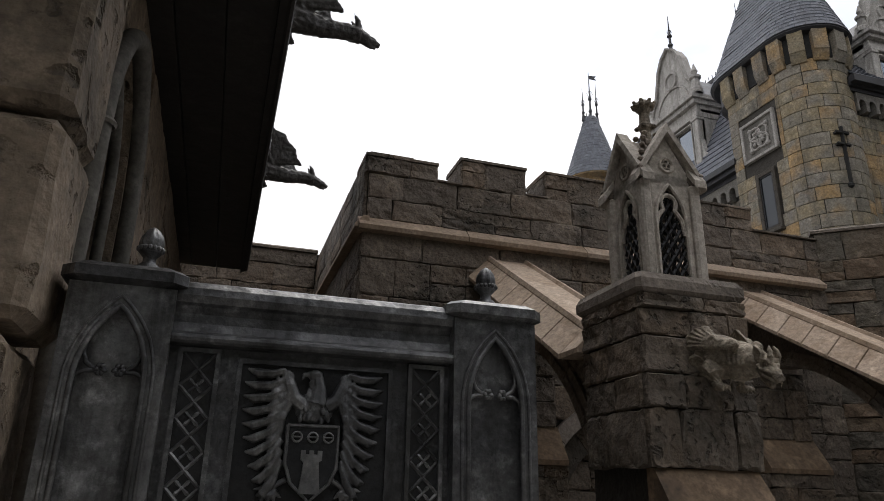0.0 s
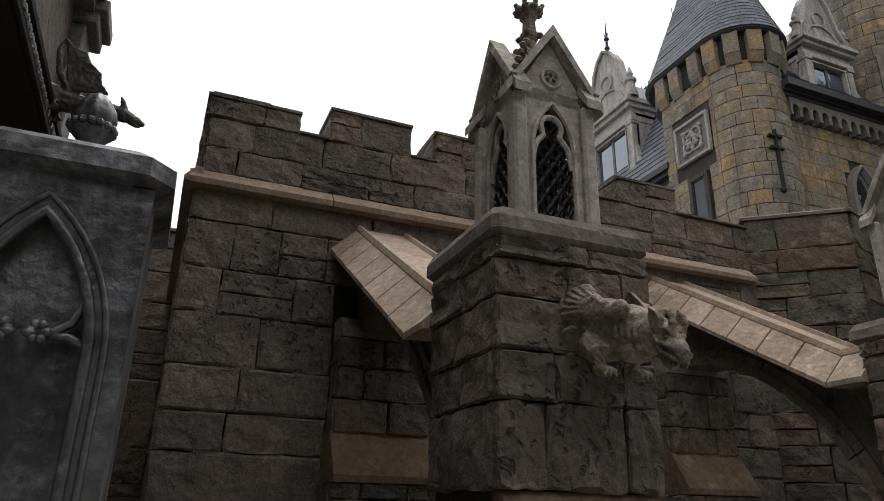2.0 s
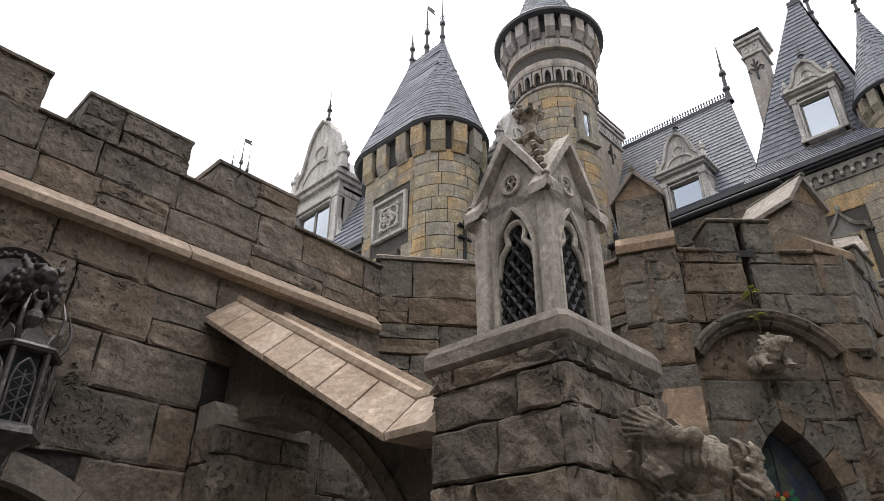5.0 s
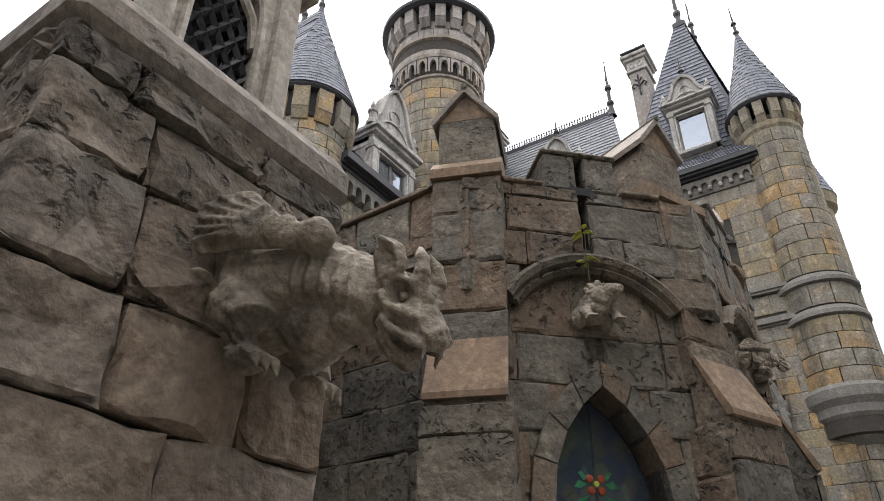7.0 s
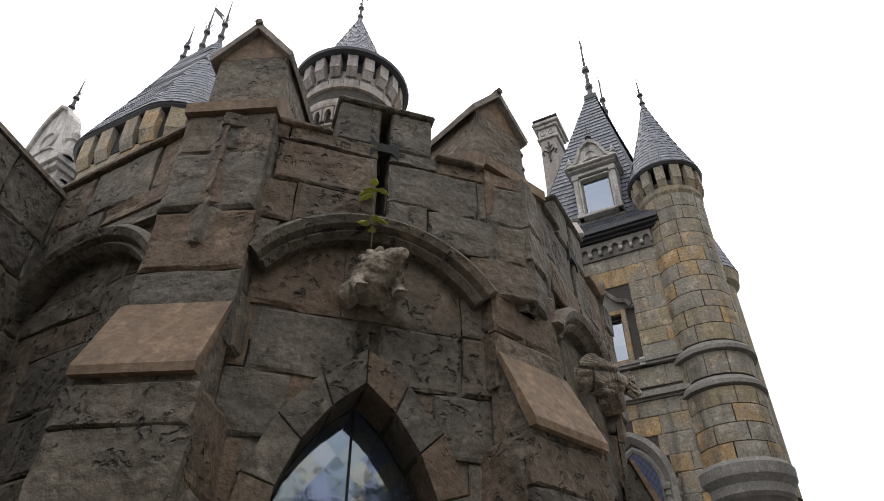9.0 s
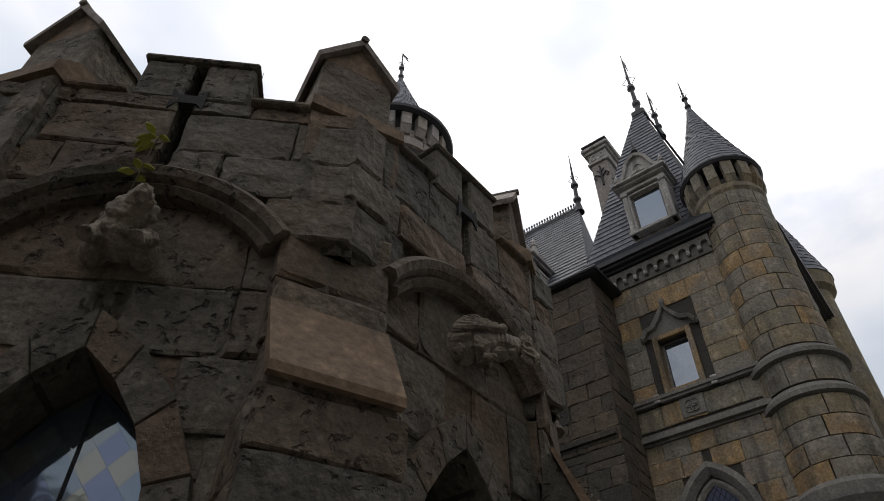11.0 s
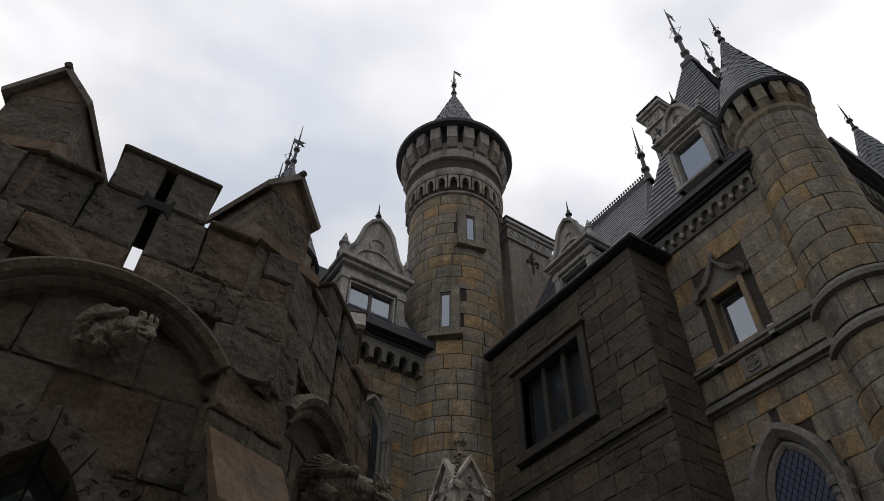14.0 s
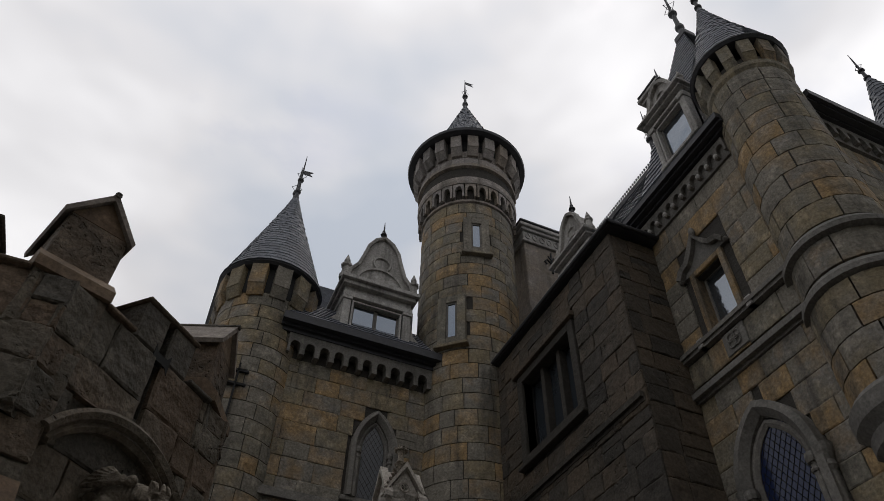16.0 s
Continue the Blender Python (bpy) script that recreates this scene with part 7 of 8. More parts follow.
# ---------------------------------------------------------------- east house
def corner_turret(parent):
    c, r = (16.92, 2.51), 0.57
    bm = B()
    lathe(bm, [(0.3, 0), (0.3, 4.6), (r, 4.65), (r, 10.95)], 36, c)
    part("turret_core", bm, HOUSEBACK, parent)
    round_stones(parent, c, r, 7.4, 10.62, 0.33, 8, HOUSE, 81, a0=60, a1=420)
    round_stones(parent, c, r + 0.04, 5.38, 6.56, 0.33, 8, HOUSE, 82, a0=60, a1=420)
    round_stones(parent, c, r + 0.02, 6.78, 7.18, 0.4, 8, HOUSE, 83, a0=60, a1=420)
    round_stones(parent, c, 0.3, 2.4, 4.6, 0.33, 6, HOUSE, 84, a0=60, a1=420)
    for z, o in ((6.56, 0.11), (7.17, 0.11)):
        bm = B()
        lathe(bm, [(r, z), (r + o, z + 0.03), (r + o, z + 0.1), (r + o * 0.5, z + 0.18), (r, z + 0.22)], 36, c)
        part("turret_moulding", bm, GREYTRIM, parent)
    bm = B()
    lathe(bm, [(0.3, 4.5), (r - 0.1, 4.62), (r - 0.08, 4.68), (r - 0.03, 4.74), (r - 0.03, 4.86), (r + 0.05, 4.95), (r + 0.05, 5.08), (r + 0.13, 5.18), (r + 0.14, 5.34), (r + 0.08, 5.42), (r, 5.44)], 36, c)
    part("turret_bracket", bm, GREYTRIM, parent)
    bm = B()
    lathe(bm, [(r, 10.58), (r + 0.05, 10.68), (r + 0.05, 10.78), (r, 10.83)], 36, c)
    part("turret_string", bm, HOUSE, parent)
    corbel_ring(parent, c, r, 10.78, 11.3, 14, 0.18, 0.11, HOUSE)
    bm = B()
    lathe(bm, [(r, 11.26), (r + 0.13, 11.28), (r + 0.17, 11.33), (r + 0.15, 11.39), (0.1, 11.43)], 40, c)
    part("turret_eave", bm, EAVE, parent)
    slate_cone(parent, c, r + 0.15, 11.36, 13.72, 22, flare=0.12, tip=0.05)
    spire(parent, c[0], c[1], 13.68, 1.1, r=0.045)


def chimney(x0, x1, y0, y1, z0, z1, label):
    ch = thing("chimney", label, "chimney", group="chimneys")
    bm = B()
    box(bm, x0, x1, y0, y1, z0, z1 - 0.75, bevel=0.02)
    part("shaft", bm, UPPER, ch)
    for o, za, zb in ((0.06, 0.75, 0.68), (0.02, 0.68, 0.35), (0.08, 0.35, 0.25), (0.14, 0.25, 0.14), (0.05, 0.14, 0.06), (0.12, 0.06, 0.0)):
        bm = B()
        box(bm, x0 - o, x1 + o, y0 - o, y1 + o, z1 - za, z1 - zb, bevel=0.012)
        part("chimney_course", bm, TRIM if o != 0.12 else EAVE, ch)
    # carved scroll panels and an iron fleur on the broader outer face
    south = x1 - x0 > y1 - y0 + 0.3
    span = x1 - x0 if south else y1 - y0
    yc, xc, up = (y0 + y1) / 2, (x0 + x1) / 2, (0, 1, 0) if south else (1, 0, 0)
    spot = (lambda a, z: (xc + a, y0 - 0.03, z)) if south else (lambda a, z: (x0 - 0.03, yc + a, z))
    n = max(2, int(span / 0.2))
    for i in range(n):
        bm = B()
        a = span * ((i + 0.5) / n - 0.5)
        tube(bm, [spot(a + 0.06 * math.cos(q * 0.6), z1 - 0.52 + 0.09 * math.sin(q * 0.6)) for q in range(11)], 0.016, 5, up=up)
        part("scroll_panel", bm, TRIM, ch)
    bm = B()
    zc = z1 - 1.25
    tube(bm, [spot(0, zc - 0.35), spot(0, zc + 0.35)], 0.025, 6)
    for s in (-1, 1):
        tube(bm, [spot(0, zc - 0.05), spot(s * 0.13, zc + 0.08), spot(s * 0.2, zc), spot(s * 0.14, zc - 0.08)], 0.02, 5, up=up)
        tube(bm, [spot(0, zc + 0.1), spot(s * 0.09, zc + 0.22)], 0.018, 5, up=up)
    part("iron_tie", bm, IRON, ch, "black iron fleur tie plate")


def house_east():
    h = thing("east_house", "yellow-grey ashlar mansion with round corner turret and steep slate roof", "house")
    a, b = (16.6, 10.2), (16.6, 2.6)
    pl = Plane(a, b)
    U = lambda y: 10.2 - y
    bm = B()
    wall_solid(bm, a, b, 0, 10.2, 0.5, [(U(4.32), U(3.76), 7.42, lambda u: 8.4), (U(4.5), U(3.55), 2.6, pointed_top(U(4.02), 0.47, 5.3, 0.75))])
    part("wall", bm, HOUSEBACK, h)
    hood = lambda za, zb: [(4.9 - 4.5, 4.9 - 3.56)] if zb > 7.4 and za < 8.65 else []
    arch = opening_hole(U(4.62), U(3.42), 2.4, pointed_top(U(4.02), 0.6, 5.3, 0.95))
    kw = dict(course=0.33, lens=(0.35, 0.75), depth=0.03, rough=0.4, split=0.05)
    ashlar(h, (16.6, 4.9), (16.6, 2.6), 7.42, 9.7, HOUSE, 91, holes=[hood], **kw)
    ashlar(h, (16.6, 4.9), (16.6, 2.6), 6.92, 7.28, HOUSE, 92, holes=[], **kw)
    ashlar(h, (16.6, 4.9), (16.6, 2.6), 2.0, 6.68, HOUSE, 93, holes=[lambda za, zb: [(x0 - 5.3, x1 - 5.3) for x0, x1 in arch(za, zb)]], **kw)
    cornice(h, pl, U(5.0), U(2.9), 6.68, [(0.06, 0.04), (0.13, 0.08), (0.07, 0.05)], GREYTRIM)
    cornice(h, pl, U(5.0), U(2.9), 7.3, [(0.1, 0.05), (0.13, 0.06)], GREYTRIM)
    # carved panel between the strings
    bm = B()
    box(bm, U(4.2), U(3.82), 0.0, 0.05, 6.95, 7.28, pl.m, bevel=0.01)
    for q in range(4):
        t = radians(45 + 90 * q)
        tube(bm, [pl.at(U(4.01) + 0.06 * math.cos(t) + 0.06 * math.cos(w * 0.5236), 0.06, 7.115 + 0.06 * math.sin(t) + 0.06 * math.sin(w * 0.5236)) for w in range(13)], 0.012, 5, up=pl.n)
    part("carved_panel", bm, GREYTRIM, h, "small carved rosette panel")
    # hooded window
    framed_window(h, pl, U(4.28), U(3.8), 7.5, 8.42, 0.09, HOUSE, BRIGHTGLASS, out=0.05, deep=-0.14)
    bm = B()
    pts = [(U(4.5), 8.5), (U(4.42), 8.62), (U(4.28), 8.66), (U(4.18), 8.78), (U(4.04), 9.0), (U(3.9), 8.78), (U(3.8), 8.66), (U(3.66), 8.62), (U(3.58), 8.5)]
    sweep(bm, pl, pts, [(-0.035, 0.0), (-0.035, 0.12), (0.03, 0.15), (0.045, 0.0)])
    blob(bm, pl.at(U(4.04), 0.08, 9.1), (0.05, 0.05, 0.09), 8, 6)
    for u in (U(4.5), U(3.58)):
        blob(bm, pl.at(u, 0.07, 8.5), (0.05, 0.05, 0.05), 8, 6)
    part("hood_mould", bm, GREYTRIM, h, "ogee hood mould with finial")
    bm = B()
    prism(bm, [pl.at(u, 0, z) for u, z in [(U(4.45), 8.5)] + pts[1:-1] + [(U(3.63), 8.5)]], pl.n * 0.05)
    part("hood_field", bm, GREYTRIM, h)
    for u in (U(4.5), U(3.58)):
        bm = B()
        box(bm, u - 0.05, u + 0.05, 0, 0.12, 7.3, 7.45, pl.m, bevel=0.01)
        part("sill_block", bm, TRIM, h)
    # great pointed window
    pointed_window(h, pl, U(4.02), 0.42, 2.6, 5.3, 0.68, GREYTRIM, BLUEGLASS, fw=0.17)
    for s in (-1, 1):
        bm = B()
        p = pl.at(U(4.02) + s * 0.56, 0.08, 0)
        lathe(bm, [(0.05, 2.6), (0.05, 5.05), (0.08, 5.1), (0.06, 5.16), (0.09, 5.25), (0.1, 5.34), (0.0, 5.36)], 12, p[:2])
        part("window_shaft", bm, GREYTRIM, h)
    # frieze and eave
    bm = B()
    box(bm, U(4.95), U(2.7), 0.0, 0.06, 9.7, 10.2, pl.m)
    part("frieze", bm, GREYTRIM, h)
    corbel_table(h, pl, U(4.95), U(2.95), 9.76, 10.04, 0.2, 0.13, GREYTRIM)
    for i in range(10):
        bm = B()
        blob(bm, pl.at(U(4.95) + 0.2 * i, 0.13, 9.8), (0.04, 0.04, 0.05), 7, 5)
        part("pendant", bm, TRIM, h)
    cornice(h, pl, 0.0, U(2.75), 10.06, [(0.18, 0.05), (0.27, 0.05), (0.33, 0.12)], EAVE)
    # south face
    ps = Plane((16.9, 2.25), (21.0, 2.25))
    bm = B()
    wall_solid(bm, (16.9, 2.25), (21.0, 2.25), 0, 10.2, 0.5)
    part("wall", bm, HOUSEBACK, h)
    ashlar(h, (17.2, 2.25), (21.0, 2.25), 5.5, 9.66, HOUSE, 95, **kw)
    bm = B()
    box(bm, 0.3, 4.1, 0.0, 0.06, 9.7, 10.2, ps.m)
    part("frieze", bm, GREYTRIM, h)
    corbel_table(h, ps, 0.6, 4.1, 9.76, 10.04, 0.2, 0.13, GREYTRIM)
    cornice(h, ps, 0.3, 4.3, 10.06, [(0.18, 0.05), (0.27, 0.05), (0.33, 0.12)], EAVE)
    # pyramid roof over the corner and long roof to the north
    apex = [(18.15, 3.66, 16.1), (18.15, 3.92, 16.1)]
    slate_slope(h, (16.28, 5.6, 10.26), (16.28, 2.8, 10.26), (16.94, 5.4, 10.96), (16.94, 2.9, 10.96), 7, seed=17)
    slate_slope(h, (16.94, 5.4, 10.96), (16.94, 2.9, 10.96), apex[1], apex[0], 36, seed=7)
    slate_slope(h, (17.0, 2.7, 10.96), (20.3, 2.6, 10.96), apex[0], (18.4, 3.66, 16.1), 40, seed=8)
    slate_slope(h, (20.0, 5.42, 10.96), (16.94, 5.42, 10.96), (18.35, 3.92, 16.1), apex[1], 40, seed=9)
    bm = B()
    base = [bm.verts.new(p) for p in ((16.32, 5.58, 10.24), (16.9, 2.3, 10.24), (20.5, 1.98, 10.24), (20.5, 5.58, 10.24))]
    topv = [bm.verts.new(p) for p in ((18.16, 3.9, 16.08), (18.16, 3.68, 16.08), (18.38, 3.68, 16.08), (18.38, 3.9, 16.08))]
    foot = [bm.verts.new(p) for p in ((16.97, 5.4, 10.93), (17.05, 2.75, 10.93), (20.3, 2.62, 10.93), (20.3, 5.4, 10.93))]
    for lo, hi in ((base, foot), (foot, topv)):
        for k in range(4):
            bm.faces.new((lo[k], lo[(k + 1) % 4], hi[(k + 1) % 4], hi[k]))
    bm.faces.new(topv)
    part("roof", bm, SLATEBACK, h)
    bm = B()
    box(bm, 18.1, 18.44, 3.62, 3.96, 16.02, 16.24, bevel=0.03)
    part("roof_cap", bm, EAVE, h)
    spire(h, 18.27, 3.79, 16.2, 2.8, r=0.07, vane=True)
    spire(h, 19.0, 3.6, 16.0, 1.9, r=0.06, vane=True)
    slate_slope(h, (16.28, 9.75, 10.26), (16.28, 5.2, 10.26), (17.0, 9.72, 10.8), (17.0, 5.4, 10.8), 6, seed=18)
    slate_slope(h, (17.0, 9.72, 10.8), (17.0, 5.4, 10.8), (18.85, 9.65, 14.72), (18.85, 6.1, 14.72), 26, seed=10)
    bm = B()
    prism(bm, [(16.3, 9.7, 10.24), (17.03, 9.7, 10.77), (18.85, 9.7, 14.69), (21.4, 9.7, 10.24)], (0, -3.6, 0))
    part("roof", bm, SLATEBACK, h)
    bm = B()
    box(bm, 18.8, 18.9, 6.1, 9.7, 14.66, 14.8)
    for q in range(44):
        y = 6.15 + 0.081 * q
        tube(bm, [(18.85, y, 14.78), (18.85, y, 14.96)], 0.016, 4)
        blob(bm, (18.85, y, 14.97), (0.03, 0.03, 0.045), 5, 4)
    tube(bm, [(18.85, 6.1, 14.88), (18.85, 9.7, 14.88)], 0.012, 4)
    part("ridge_crest", bm, EAVE, h)
    spire(h, 18.88, 6.12, 14.75, 2.2, r=0.07)
    corner_turret(h)
    # south-east turret cone
    bm = B()
    lathe(bm, [(0.5, 6), (0.5, 10.9), (0.62, 11.0), (0.66, 11.3), (0.1, 11.35)], 32, (20.75, 2.3))
    part("far_turret", bm, HOUSE, h)
    slate_cone(h, (20.75, 2.3), 0.66, 11.3, 13.7, 18, tip=0.05)
    spire(h, 20.75, 2.3, 13.6, 1.1, r=0.045)
    dw = Plane((16.8, 10.2), (16.8, 2.6))
    dormer("roof_dormer", dw, U(4.3), U(3.38), 10.98, 12.12, 13.1, 1.0, scroll=False)
    dw = Plane((16.75, 10.2), (16.75, 2.6))
    dormer("roof_dormer", dw, U(7.55), U(6.45), 10.2, 11.36, 12.72, 1.0)
    chimney(18.2, 18.9, 4.86, 5.31, 12.0, 15.95, "pale stone chimney stack with carved frieze and iron tie")
    chimney(17.05, 18.5, 9.32, 9.95, 10.0, 15.12, "pale stone chimney stack beside the round tower")


house_east()


def annex():
    x = thing("annex", "grey-brown ashlar annex with a three-light window under a dark eave", "annex")
    a, b = (15.78, 9.2), (15.78, 4.92)
    pl = Plane(a, b)
    U = lambda y: 9.2 - y
    bm = B()
    wall_solid(bm, a, b, 0, 9.6, 0.4, [(U(7.8), U(6.28), 7.3, lambda u: 8.7)])
    box(bm, 15.78, 16.6, 4.92, 5.2, 0, 9.6)
    part("wall", bm, MORTAR, x)
    win = lambda za, zb: [(U(7.98), U(6.1))] if zb > 7.2 and za < 8.9 else []
    kw = dict(course=0.3, lens=(0.3, 0.6), depth=0.04, rough=0.7, split=0.1)
    ashlar(x, a, (15.78, 4.885), 4.6, 9.58, GREYASH, 111, holes=[win], **kw)
    ashlar(x, (15.78, 4.92), (16.6, 4.92), 4.6, 9.58, GREYASH, 112, **kw)
    framed_window(x, pl, U(7.8), U(6.28), 7.3, 8.68, 0.15, HOUSEBACK, GLASS, 3, out=0.06, deep=-0.2)
    bm = B()
    for q in range(1, 3):
        u = U(7.8) + (7.8 - 6.28) * q / 3
        box(bm, u - 0.05, u + 0.05, -0.22, -0.05, 7.3, 8.68, pl.m, bevel=0.01)
    part("mullion", bm, HOUSEBACK, x)
    bm = B()
    box(bm, U(8.02), U(6.06), 0.0, 0.12, 8.84, 8.94, pl.m, bevel=0.01)
    part("window_label", bm, GREYASH, x)
    cornice(x, pl, U(9.2), U(4.92), 6.55, [(0.05, 0.05), (0.1, 0.08)], GREYASH)
    bm = B()
    lo = [bm.verts.new(q) for q in ((15.67, 9.3, 9.63), (15.67, 4.74, 9.63), (16.85, 4.74, 9.63), (16.85, 9.3, 9.63))]
    rim = [bm.verts.new(q) for q in ((15.65, 9.3, 9.73), (15.65, 4.72, 9.73), (16.85, 4.72, 9.73), (16.85, 9.3, 9.73))]
    top = [bm.verts.new(q) for q in ((16.7, 9.3, 10.2), (16.7, 5.4, 10.2))]
    bm.faces.new(lo)
    for k in range(4):
        bm.faces.new((lo[k], lo[(k + 1) % 4], rim[(k + 1) % 4], rim[k]))
    bm.faces.new((rim[0], rim[1], top[1], top[0]))
    bm.faces.new((rim[1], rim[2], top[1]))
    part("eave_roof", bm, EAVE, x, "dark projecting eave and hipped roof")
    bm = B()
    tube(bm, [(15.65, 9.3, 9.68), (15.65, 4.72, 9.68), (16.83, 4.72, 9.68)], 0.04, 8)
    part("gutter", bm, EAVE, x)
    # lower pointed window
    pointed_window(x, pl, U(5.9), 0.3, 3.6, 5.0, 0.5, GREYTRIM, GLASS, fw=0.14)


annex()


# third pier and lantern in the yard
def yard_pier():
    p = thing("yard_pier", "dark rock-faced stone pier carrying a gothic lantern", "pier")
    bm = B()
    box(bm, 12.5, 13.08, 5.12, 5.68, 0, 4.08)
    part("core", bm, MORTAR, p)
    rough_side(p, 12.79, 0.29, 5.1, 5.7, 2.6, 4.05, 950)
    bm = B()
    box(bm, 12.45, 13.13, 5.05, 5.75, 4.05, 4.16, bevel=0.02)
    part("pier_cap", bm, CAPSTONE, p)


yard_pier()
copy_thing(lantern_1, pose(12.79, 5.4, 4.16))


# terrace behind the curtain wall
bm = B()
prism(bm, [(1.3, 5.7, 3.75), (5.9, 5.7, 3.75), (7.4, 5.3, 3.75), (10.6, 5.3, 3.75), (10.6, 9.2, 3.75), (1.3, 9.2, 3.75)], (0, 0, -0.2))
tagged(part("terrace_floor", bm, PAVING), "grey stone terrace behind the crenellated wall", "terrace", kind="structure")
w = thing("wall_terrace", "dark stone retaining wall between the bay and the turret", "wall", kind="structure")
bm = B()
wall_solid(bm, (10.55, 4.6), (10.9, 9.3), 0, 4.3, 0.4)
part("wall_core", bm, MORTAR, w)
ashlar(w, (10.55, 4.6), (10.9, 9.3), 2.0, 4.3, BAYSTONE, 970, course=0.28)


# ---------------------------------------------------------------- wall lamp on the curtain wall
def wall_lamp():
    x, y = 3.55, 5.12
    l = thing("wall_lamp", "black iron hexagonal lantern hung from a lion-head bracket on the wall", "lamp")
    bm = B()
    blob(bm, (x, y + 0.2, 3.08), (0.1, 0.14, 0.1), 14, 9)
    blob(bm, (x, y + 0.06, 3.1), (0.085, 0.1, 0.085), 14, 9)
    tube(bm, [(x, y + 0.02, 3.11), (x, y - 0.06, 3.1), (x, y - 0.1, 3.085)], [0.055, 0.045, 0.03], 10)
    tube(bm, [(x, y + 0.0, 3.04), (x, y - 0.07, 3.03)], [0.035, 0.02], 8)
    for s in (-1, 1):
        tube(bm, [(x + s * 0.05, y + 0.06, 3.16), (x + s * 0.085, y + 0.07, 3.2), (x + s * 0.09, y + 0.08, 3.235)], [0.025, 0.02, 0.004], 7)
        tube(bm, [(x + s * 0.02, y - 0.06, 3.145), (x + s * 0.055, y - 0.01, 3.15)], 0.014, 6)
    for q in range(14):
        for k in range(2):
            a = q * 0.4488 + k * 0.22
            blob(bm, (x + (0.09 + 0.025 * k) * math.cos(a), y + 0.08 + 0.06 * k, 3.09 + (0.09 + 0.025 * k) * math.sin(a)), (0.02, 0.045, 0.026), 7, 5)
    bm = fuse(bm, 0.006)
    roughen(bm, 0.004, 50)
    part("bracket", bm, LAMPIRON, l, "dark lion-head bracket", smooth=True)
    bm = B()
    lathe(bm, [(0.0, 0.0), (0.195, 0.0), (0.212, 0.02), (0.195, 0.05), (0.175, 0.032), (0.158, 0.045), (0.145, 0.032), (0.0, 0.032)], 36, m=Matrix.Translation((x - 0.07, YA - 0.05, 3.1)) @ pose(0, 0, 0, 90, 0, 0))
    part("back_plate", bm, LAMPIRON, l)
    for q in range(24):
        bm = B()
        a = q * math.pi / 12
        blob(bm, (x - 0.07 + 0.167 * math.cos(a), YA - 0.092, 3.1 + 0.167 * math.sin(a)), (0.011, 0.012, 0.011), 6, 4)
        part("bead", bm, LAMPIRON, l)
    bm = B()
    lathe(bm, [(0.028, -0.006), (0.036, 0.0), (0.028, 0.006), (0.022, 0.0), (0.028, -0.006)], 16, m=Matrix.Translation((x, y - 0.05, 3.0)) @ pose(0, 0, 0, 90, 0, 0))
    part("hook_ring", bm, LAMPIRON, l)
    y -= 0.05
    bm = B()
    lathe(bm, [(0.0, 2.98), (0.016, 2.97), (0.016, 2.93), (0.035, 2.91), (0.04, 2.885), (0.03, 2.86), (0.022, 2.83), (0.045, 2.78), (0.06, 2.74), (0.0, 2.74)], 12, (x, y))
    part("stem", bm, LAMPIRON, l)
    for q in range(6):
        a = radians(60 * q + 30)
        d = Vector((math.cos(a), math.sin(a), 0))
        t = Vector((-d.y, d.x, 0))
        # gablet over each panel
        bm = B()
        o = Vector((x, y, 0)) + d * 0.115
        prism(bm, [o + t * u + Vector((0, 0, z)) for u, z in ((-0.06, 2.72), (0.06, 2.72), (0.03, 2.79), (0.0, 2.82), (-0.03, 2.79))], -d * 0.02)
        part("gablet", bm, LAMPIRON, l)
        # panel with pointed tracery
        bm = B()
        p = Vector((x, y, 0)) + d * 0.118
        for sg in (-1, 1):
            tube(bm, [p + t * (sg * 0.045) + Vector((0, 0, 2.4)), p + t * (sg * 0.045) + Vector((0, 0, 2.58)), p + t * (sg * 0.03) + Vector((0, 0, 2.635)), p + Vector((0, 0, 2.67))], 0.006, 5, up=d)
            for k in range(4):
                tube(bm, [p + t * (sg * 0.045) + Vector((0, 0, 2.41 + 0.05 * k)), p - t * (sg * 0.045) + Vector((0, 0, 2.47 + 0.05 * k))], 0.0035, 4, up=d)
        tube(bm, [p + Vector((0, 0, 2.4)), p + Vector((0, 0, 2.62))], 0.0045, 5, up=d)
        tagged(part("tracery_panel", bm, LAMPIRON, l), kind="stuff")
        e = Vector((math.cos(radians(60 * q)), math.sin(radians(60 * q)), 0))
        c = Vector((x, y, 0)) + e * 0.137
        bm = B()
        tube(bm, [c + Vector((0, 0, 2.38)), c + Vector((0, 0, 2.72))], 0.013, 6)
        part("corner_post", bm, LAMPIRON, l)
        bm = B()
        tube(bm, [c + e * 0.0 + Vector((0, 0, 2.74)), c + e * 0.03 + Vector((0, 0, 2.79)), c + e * 0.035 + Vector((0, 0, 2.86)), c + e * 0.0 + Vector((0, 0, 2.95))], [0.013, 0.012, 0.009, 0.002], 6, up=(e.y, -e.x, 0.01))
        part("horn_spike", bm, LAMPIRON, l)
    for nm, prof in (("top_rim", [(0.0, 2.745), (0.155, 2.735), (0.17, 2.72), (0.16, 2.705), (0.13, 2.7), (0.0, 2.7)]), ("bottom_rim", [(0.0, 2.4), (0.14, 2.4), (0.165, 2.385), (0.175, 2.355), (0.15, 2.34), (0.0, 2.34)])):
        bm = B()
        lathe(bm, prof, 6, (x, y))
        part(nm, bm, LAMPIRON, l)
    bm = B()
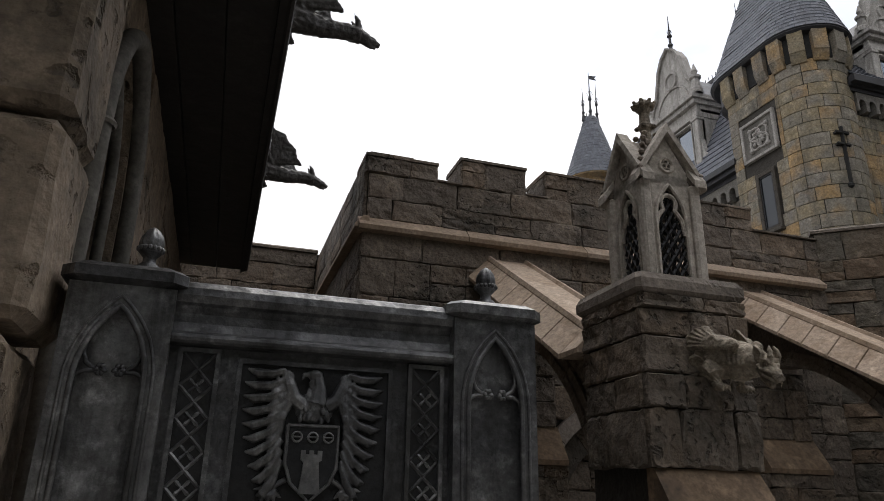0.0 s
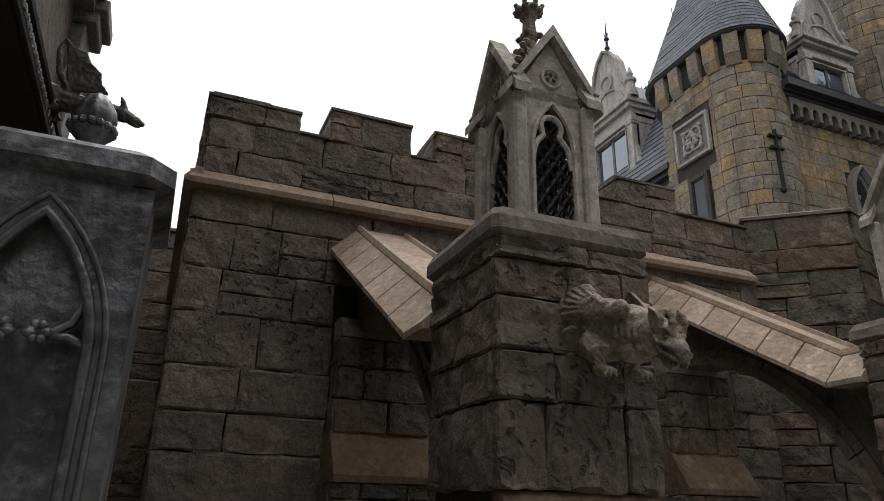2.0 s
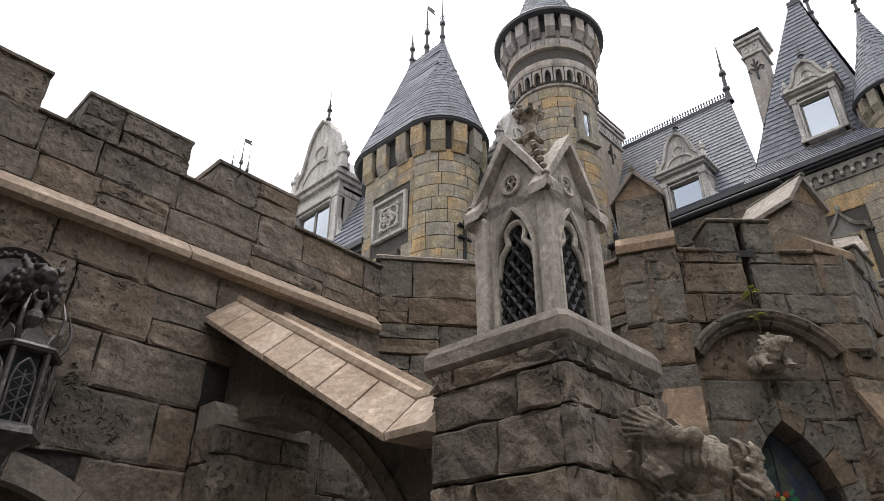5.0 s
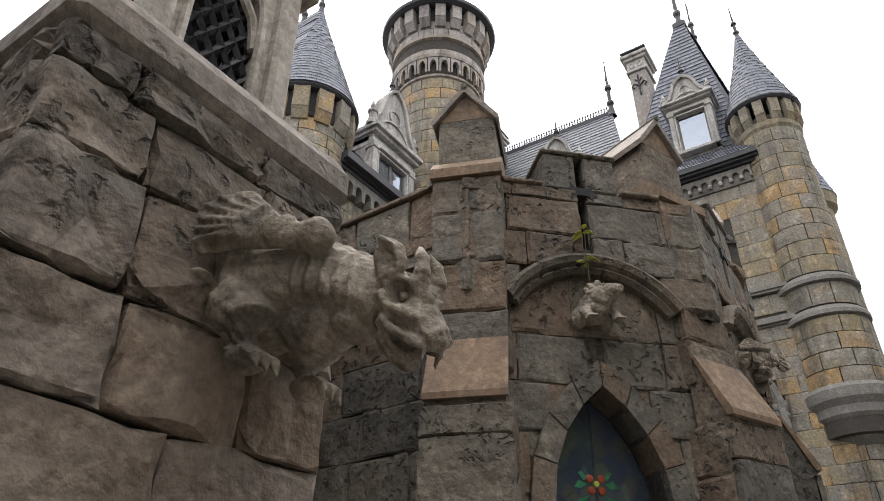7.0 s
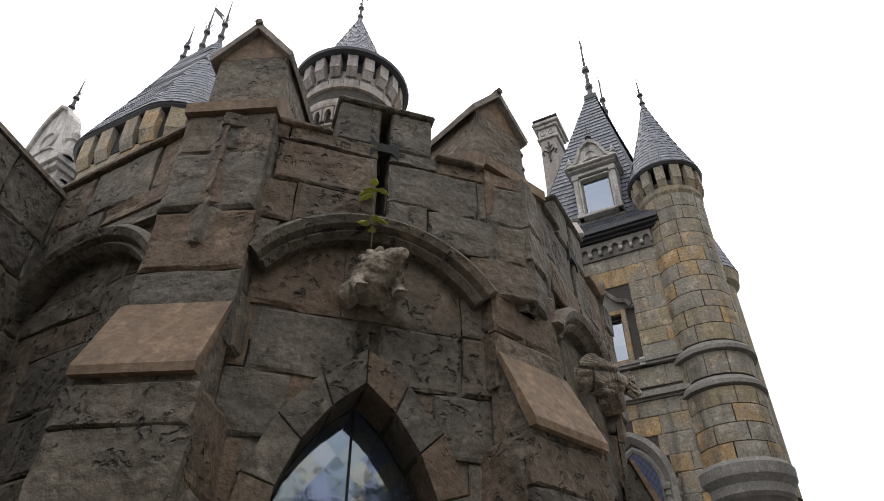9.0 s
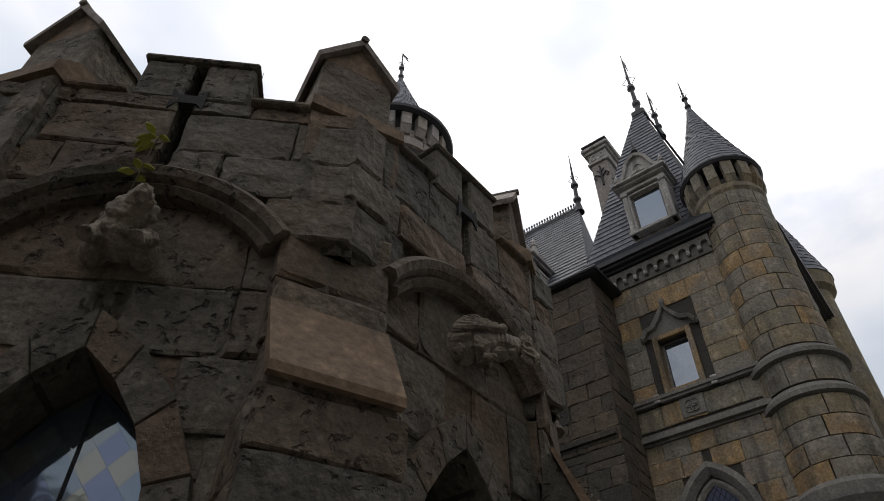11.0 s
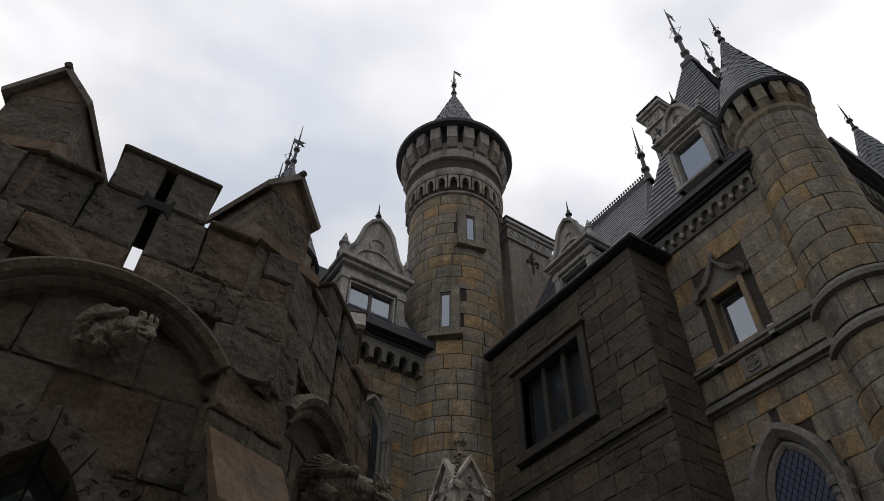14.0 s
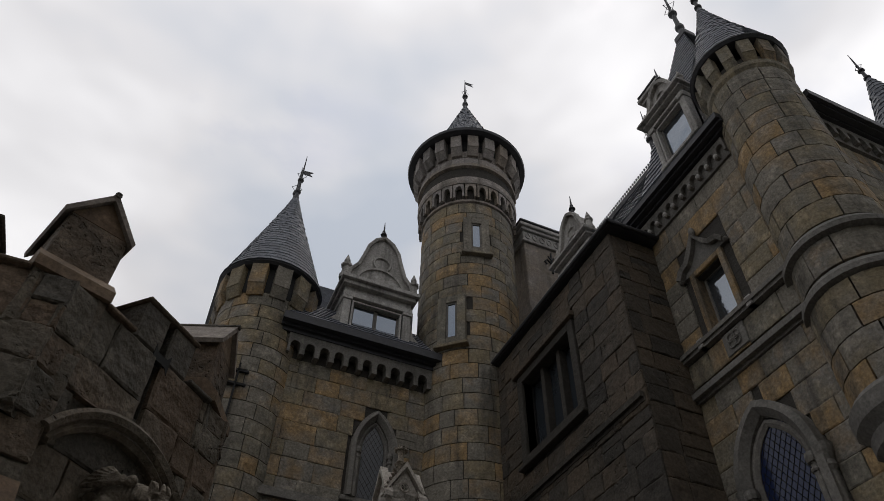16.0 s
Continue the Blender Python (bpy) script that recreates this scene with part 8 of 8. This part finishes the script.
    lathe(bm, [(0.0, 2.34), (0.13, 2.34), (0.07, 2.3), (0.05, 2.25), (0.065, 2.22), (0.06, 2.2), (0.035, 2.18), (0.03, 2.13), (0.04, 2.1), (0.0, 2.08)], 12, (x, y))
    part("pendant", bm, LAMPIRON, l)
    bm = B()
    lathe(bm, [(0.1, 2.4), (0.1, 2.7)], 6, (x, y))
    part("lamp_glass", bm, GLASS, l)


wall_lamp()


# ---------------------------------------------------------------- seedling on the bay's hood mould
def seedling():
    s = thing("seedling", "small yellow-green seedling rooted on the stone hood mould", "plant")
    base = SW.at(SW.L / 2 - 0.04, 0.14, 3.58)
    bm = B()
    tube(bm, [base, base + V(0.0, 0, 0.16), base + V(0.01, 0.0, 0.36)], 0.003, 5)
    part("stem", bm, BARKSTEM, s)
    rnd = random.Random(4)
    for q in range(15):
        z = 0.12 + 0.05 * rnd.random() if q < 8 else 0.32 + 0.04 * rnd.random()
        a = rnd.uniform(0, 6.28)
        L = rnd.uniform(0.05, 0.08)
        d = Vector((math.cos(a), math.sin(a), rnd.uniform(-0.5, 0.15)))
        t = Vector((-math.sin(a), math.cos(a), 0))
        o = base + V(0, 0, z)
        bm = B()
        pts = [o + d * 0.01, o + d * L * 0.45 + t * 0.02, o + d * L * 0.75 + t * 0.014, o + d * L - V(0, 0, 0.01), o + d * L * 0.75 - t * 0.014, o + d * L * 0.45 - t * 0.02]
        prism(bm, pts, (0, 0, 0.0015))
        part("leaf", bm, LEAF, s)


seedling()


# ---------------------------------------------------------------- far side behind the walk: unseen walls and trees that block low sky
def far_side():
    # walls added out of view to darken the lower south faces
    for i, (a, b) in enumerate((((24.0, -8.0), (-9.0, -8.0)), ((-9.0, -8.0), (-9.0, 12.0)))):
        w = thing("wall_yard", "plain dark stone wall, unseen, added to block low sky light", "wall", kind="structure")
        bm = B()
        wall_solid(bm, a, b, 0, 4.2, 0.5)
        part("wall_core", bm, MORTAR, w)
        bm = B()
        pl = Plane(a, b)
        box(bm, 0, pl.L, -0.55, 0.06, 4.2, 4.32, pl.m)
        part("coping", bm, DARK, w)


FOLIAGE = surface("dark_green_foliage", [(0.03, 0.05, 0.015), (0.06, 0.09, 0.025), (0.1, 0.12, 0.04)], rough=0.6, grain=30, bump=0.1, island=True, vary=0.8)
BARK = surface("grey_brown_bark", [(0.06, 0.05, 0.04), (0.12, 0.1, 0.08)], grain=40, bump=0.8)


def tree(x, y, h, seed):
    t = thing("tree", "leafy green broadleaf tree behind the walk, also blocking low sky light", "tree", group="yard trees")
    rnd = random.Random(seed)
    bm = B()
    tube(bm, [(x, y, 0), (x + 0.1, y, h * 0.25), (x - 0.1, y + 0.1, h * 0.5), (x, y, h * 0.85)], [0.28, 0.2, 0.14, 0.04], 10)
    tips = []
    for q in range(20):
        a, z = rnd.uniform(0, 6.28), h * rnd.uniform(0.25, 0.78)
        L = h * rnd.uniform(0.16, 0.3)
        e = Vector((x + L * math.cos(a), y + L * math.sin(a), z + L * rnd.uniform(0.3, 0.9)))
        tube(bm, [(x, y, z), (Vector((x, y, z)) + e) / 2 + Vector((0, 0, 0.15)), e], [0.08, 0.05, 0.02], 6)
        tips.append(e)
    part("trunk", bm, BARK, t)
    tips.append(Vector((x, y, h * 0.9)))
    verts, faces = [], []
    for e in tips:
        for q in range(300):
            d = Vector((rnd.gauss(0, 1), rnd.gauss(0, 1), rnd.gauss(0, 0.8))) * h * 0.075
            p = e + d
            u = Vector((rnd.uniform(-1, 1), rnd.uniform(-1, 1), rnd.uniform(-0.6, 0.6))).normalized() * 0.17
            v = u.cross(Vector((rnd.uniform(-1, 1), rnd.uniform(-1, 1), 1))).normalized() * 0.1
            n = len(verts)
            verts += [p - u, p + v, p + u, p - v]
            faces.append((n, n + 1, n + 2, n + 3))
    me = bpy.data.meshes.new("crown")
    me.from_pydata(verts, [], faces)
    me.materials.append(FOLIAGE)
    ob = new("crown", me)
    ob.parent = t


far_side()
# windows reflect trees here; the eastern ones are heightened to shade low masonry
for i, (x, y, h) in enumerate(((-4, -10.5, 8.5), (0.5, -11, 8.5), (4.5, -10, 9), (8.5, -11.5, 13), (13.5, -9.6, 14.5), (18.5, -9.5, 16), (22.5, -9.6, 15), (2.5, -13.5, 10.5), (10.5, -14, 15.5), (-11, -5, 9))):
    tree(x, y, h, 20 + i)
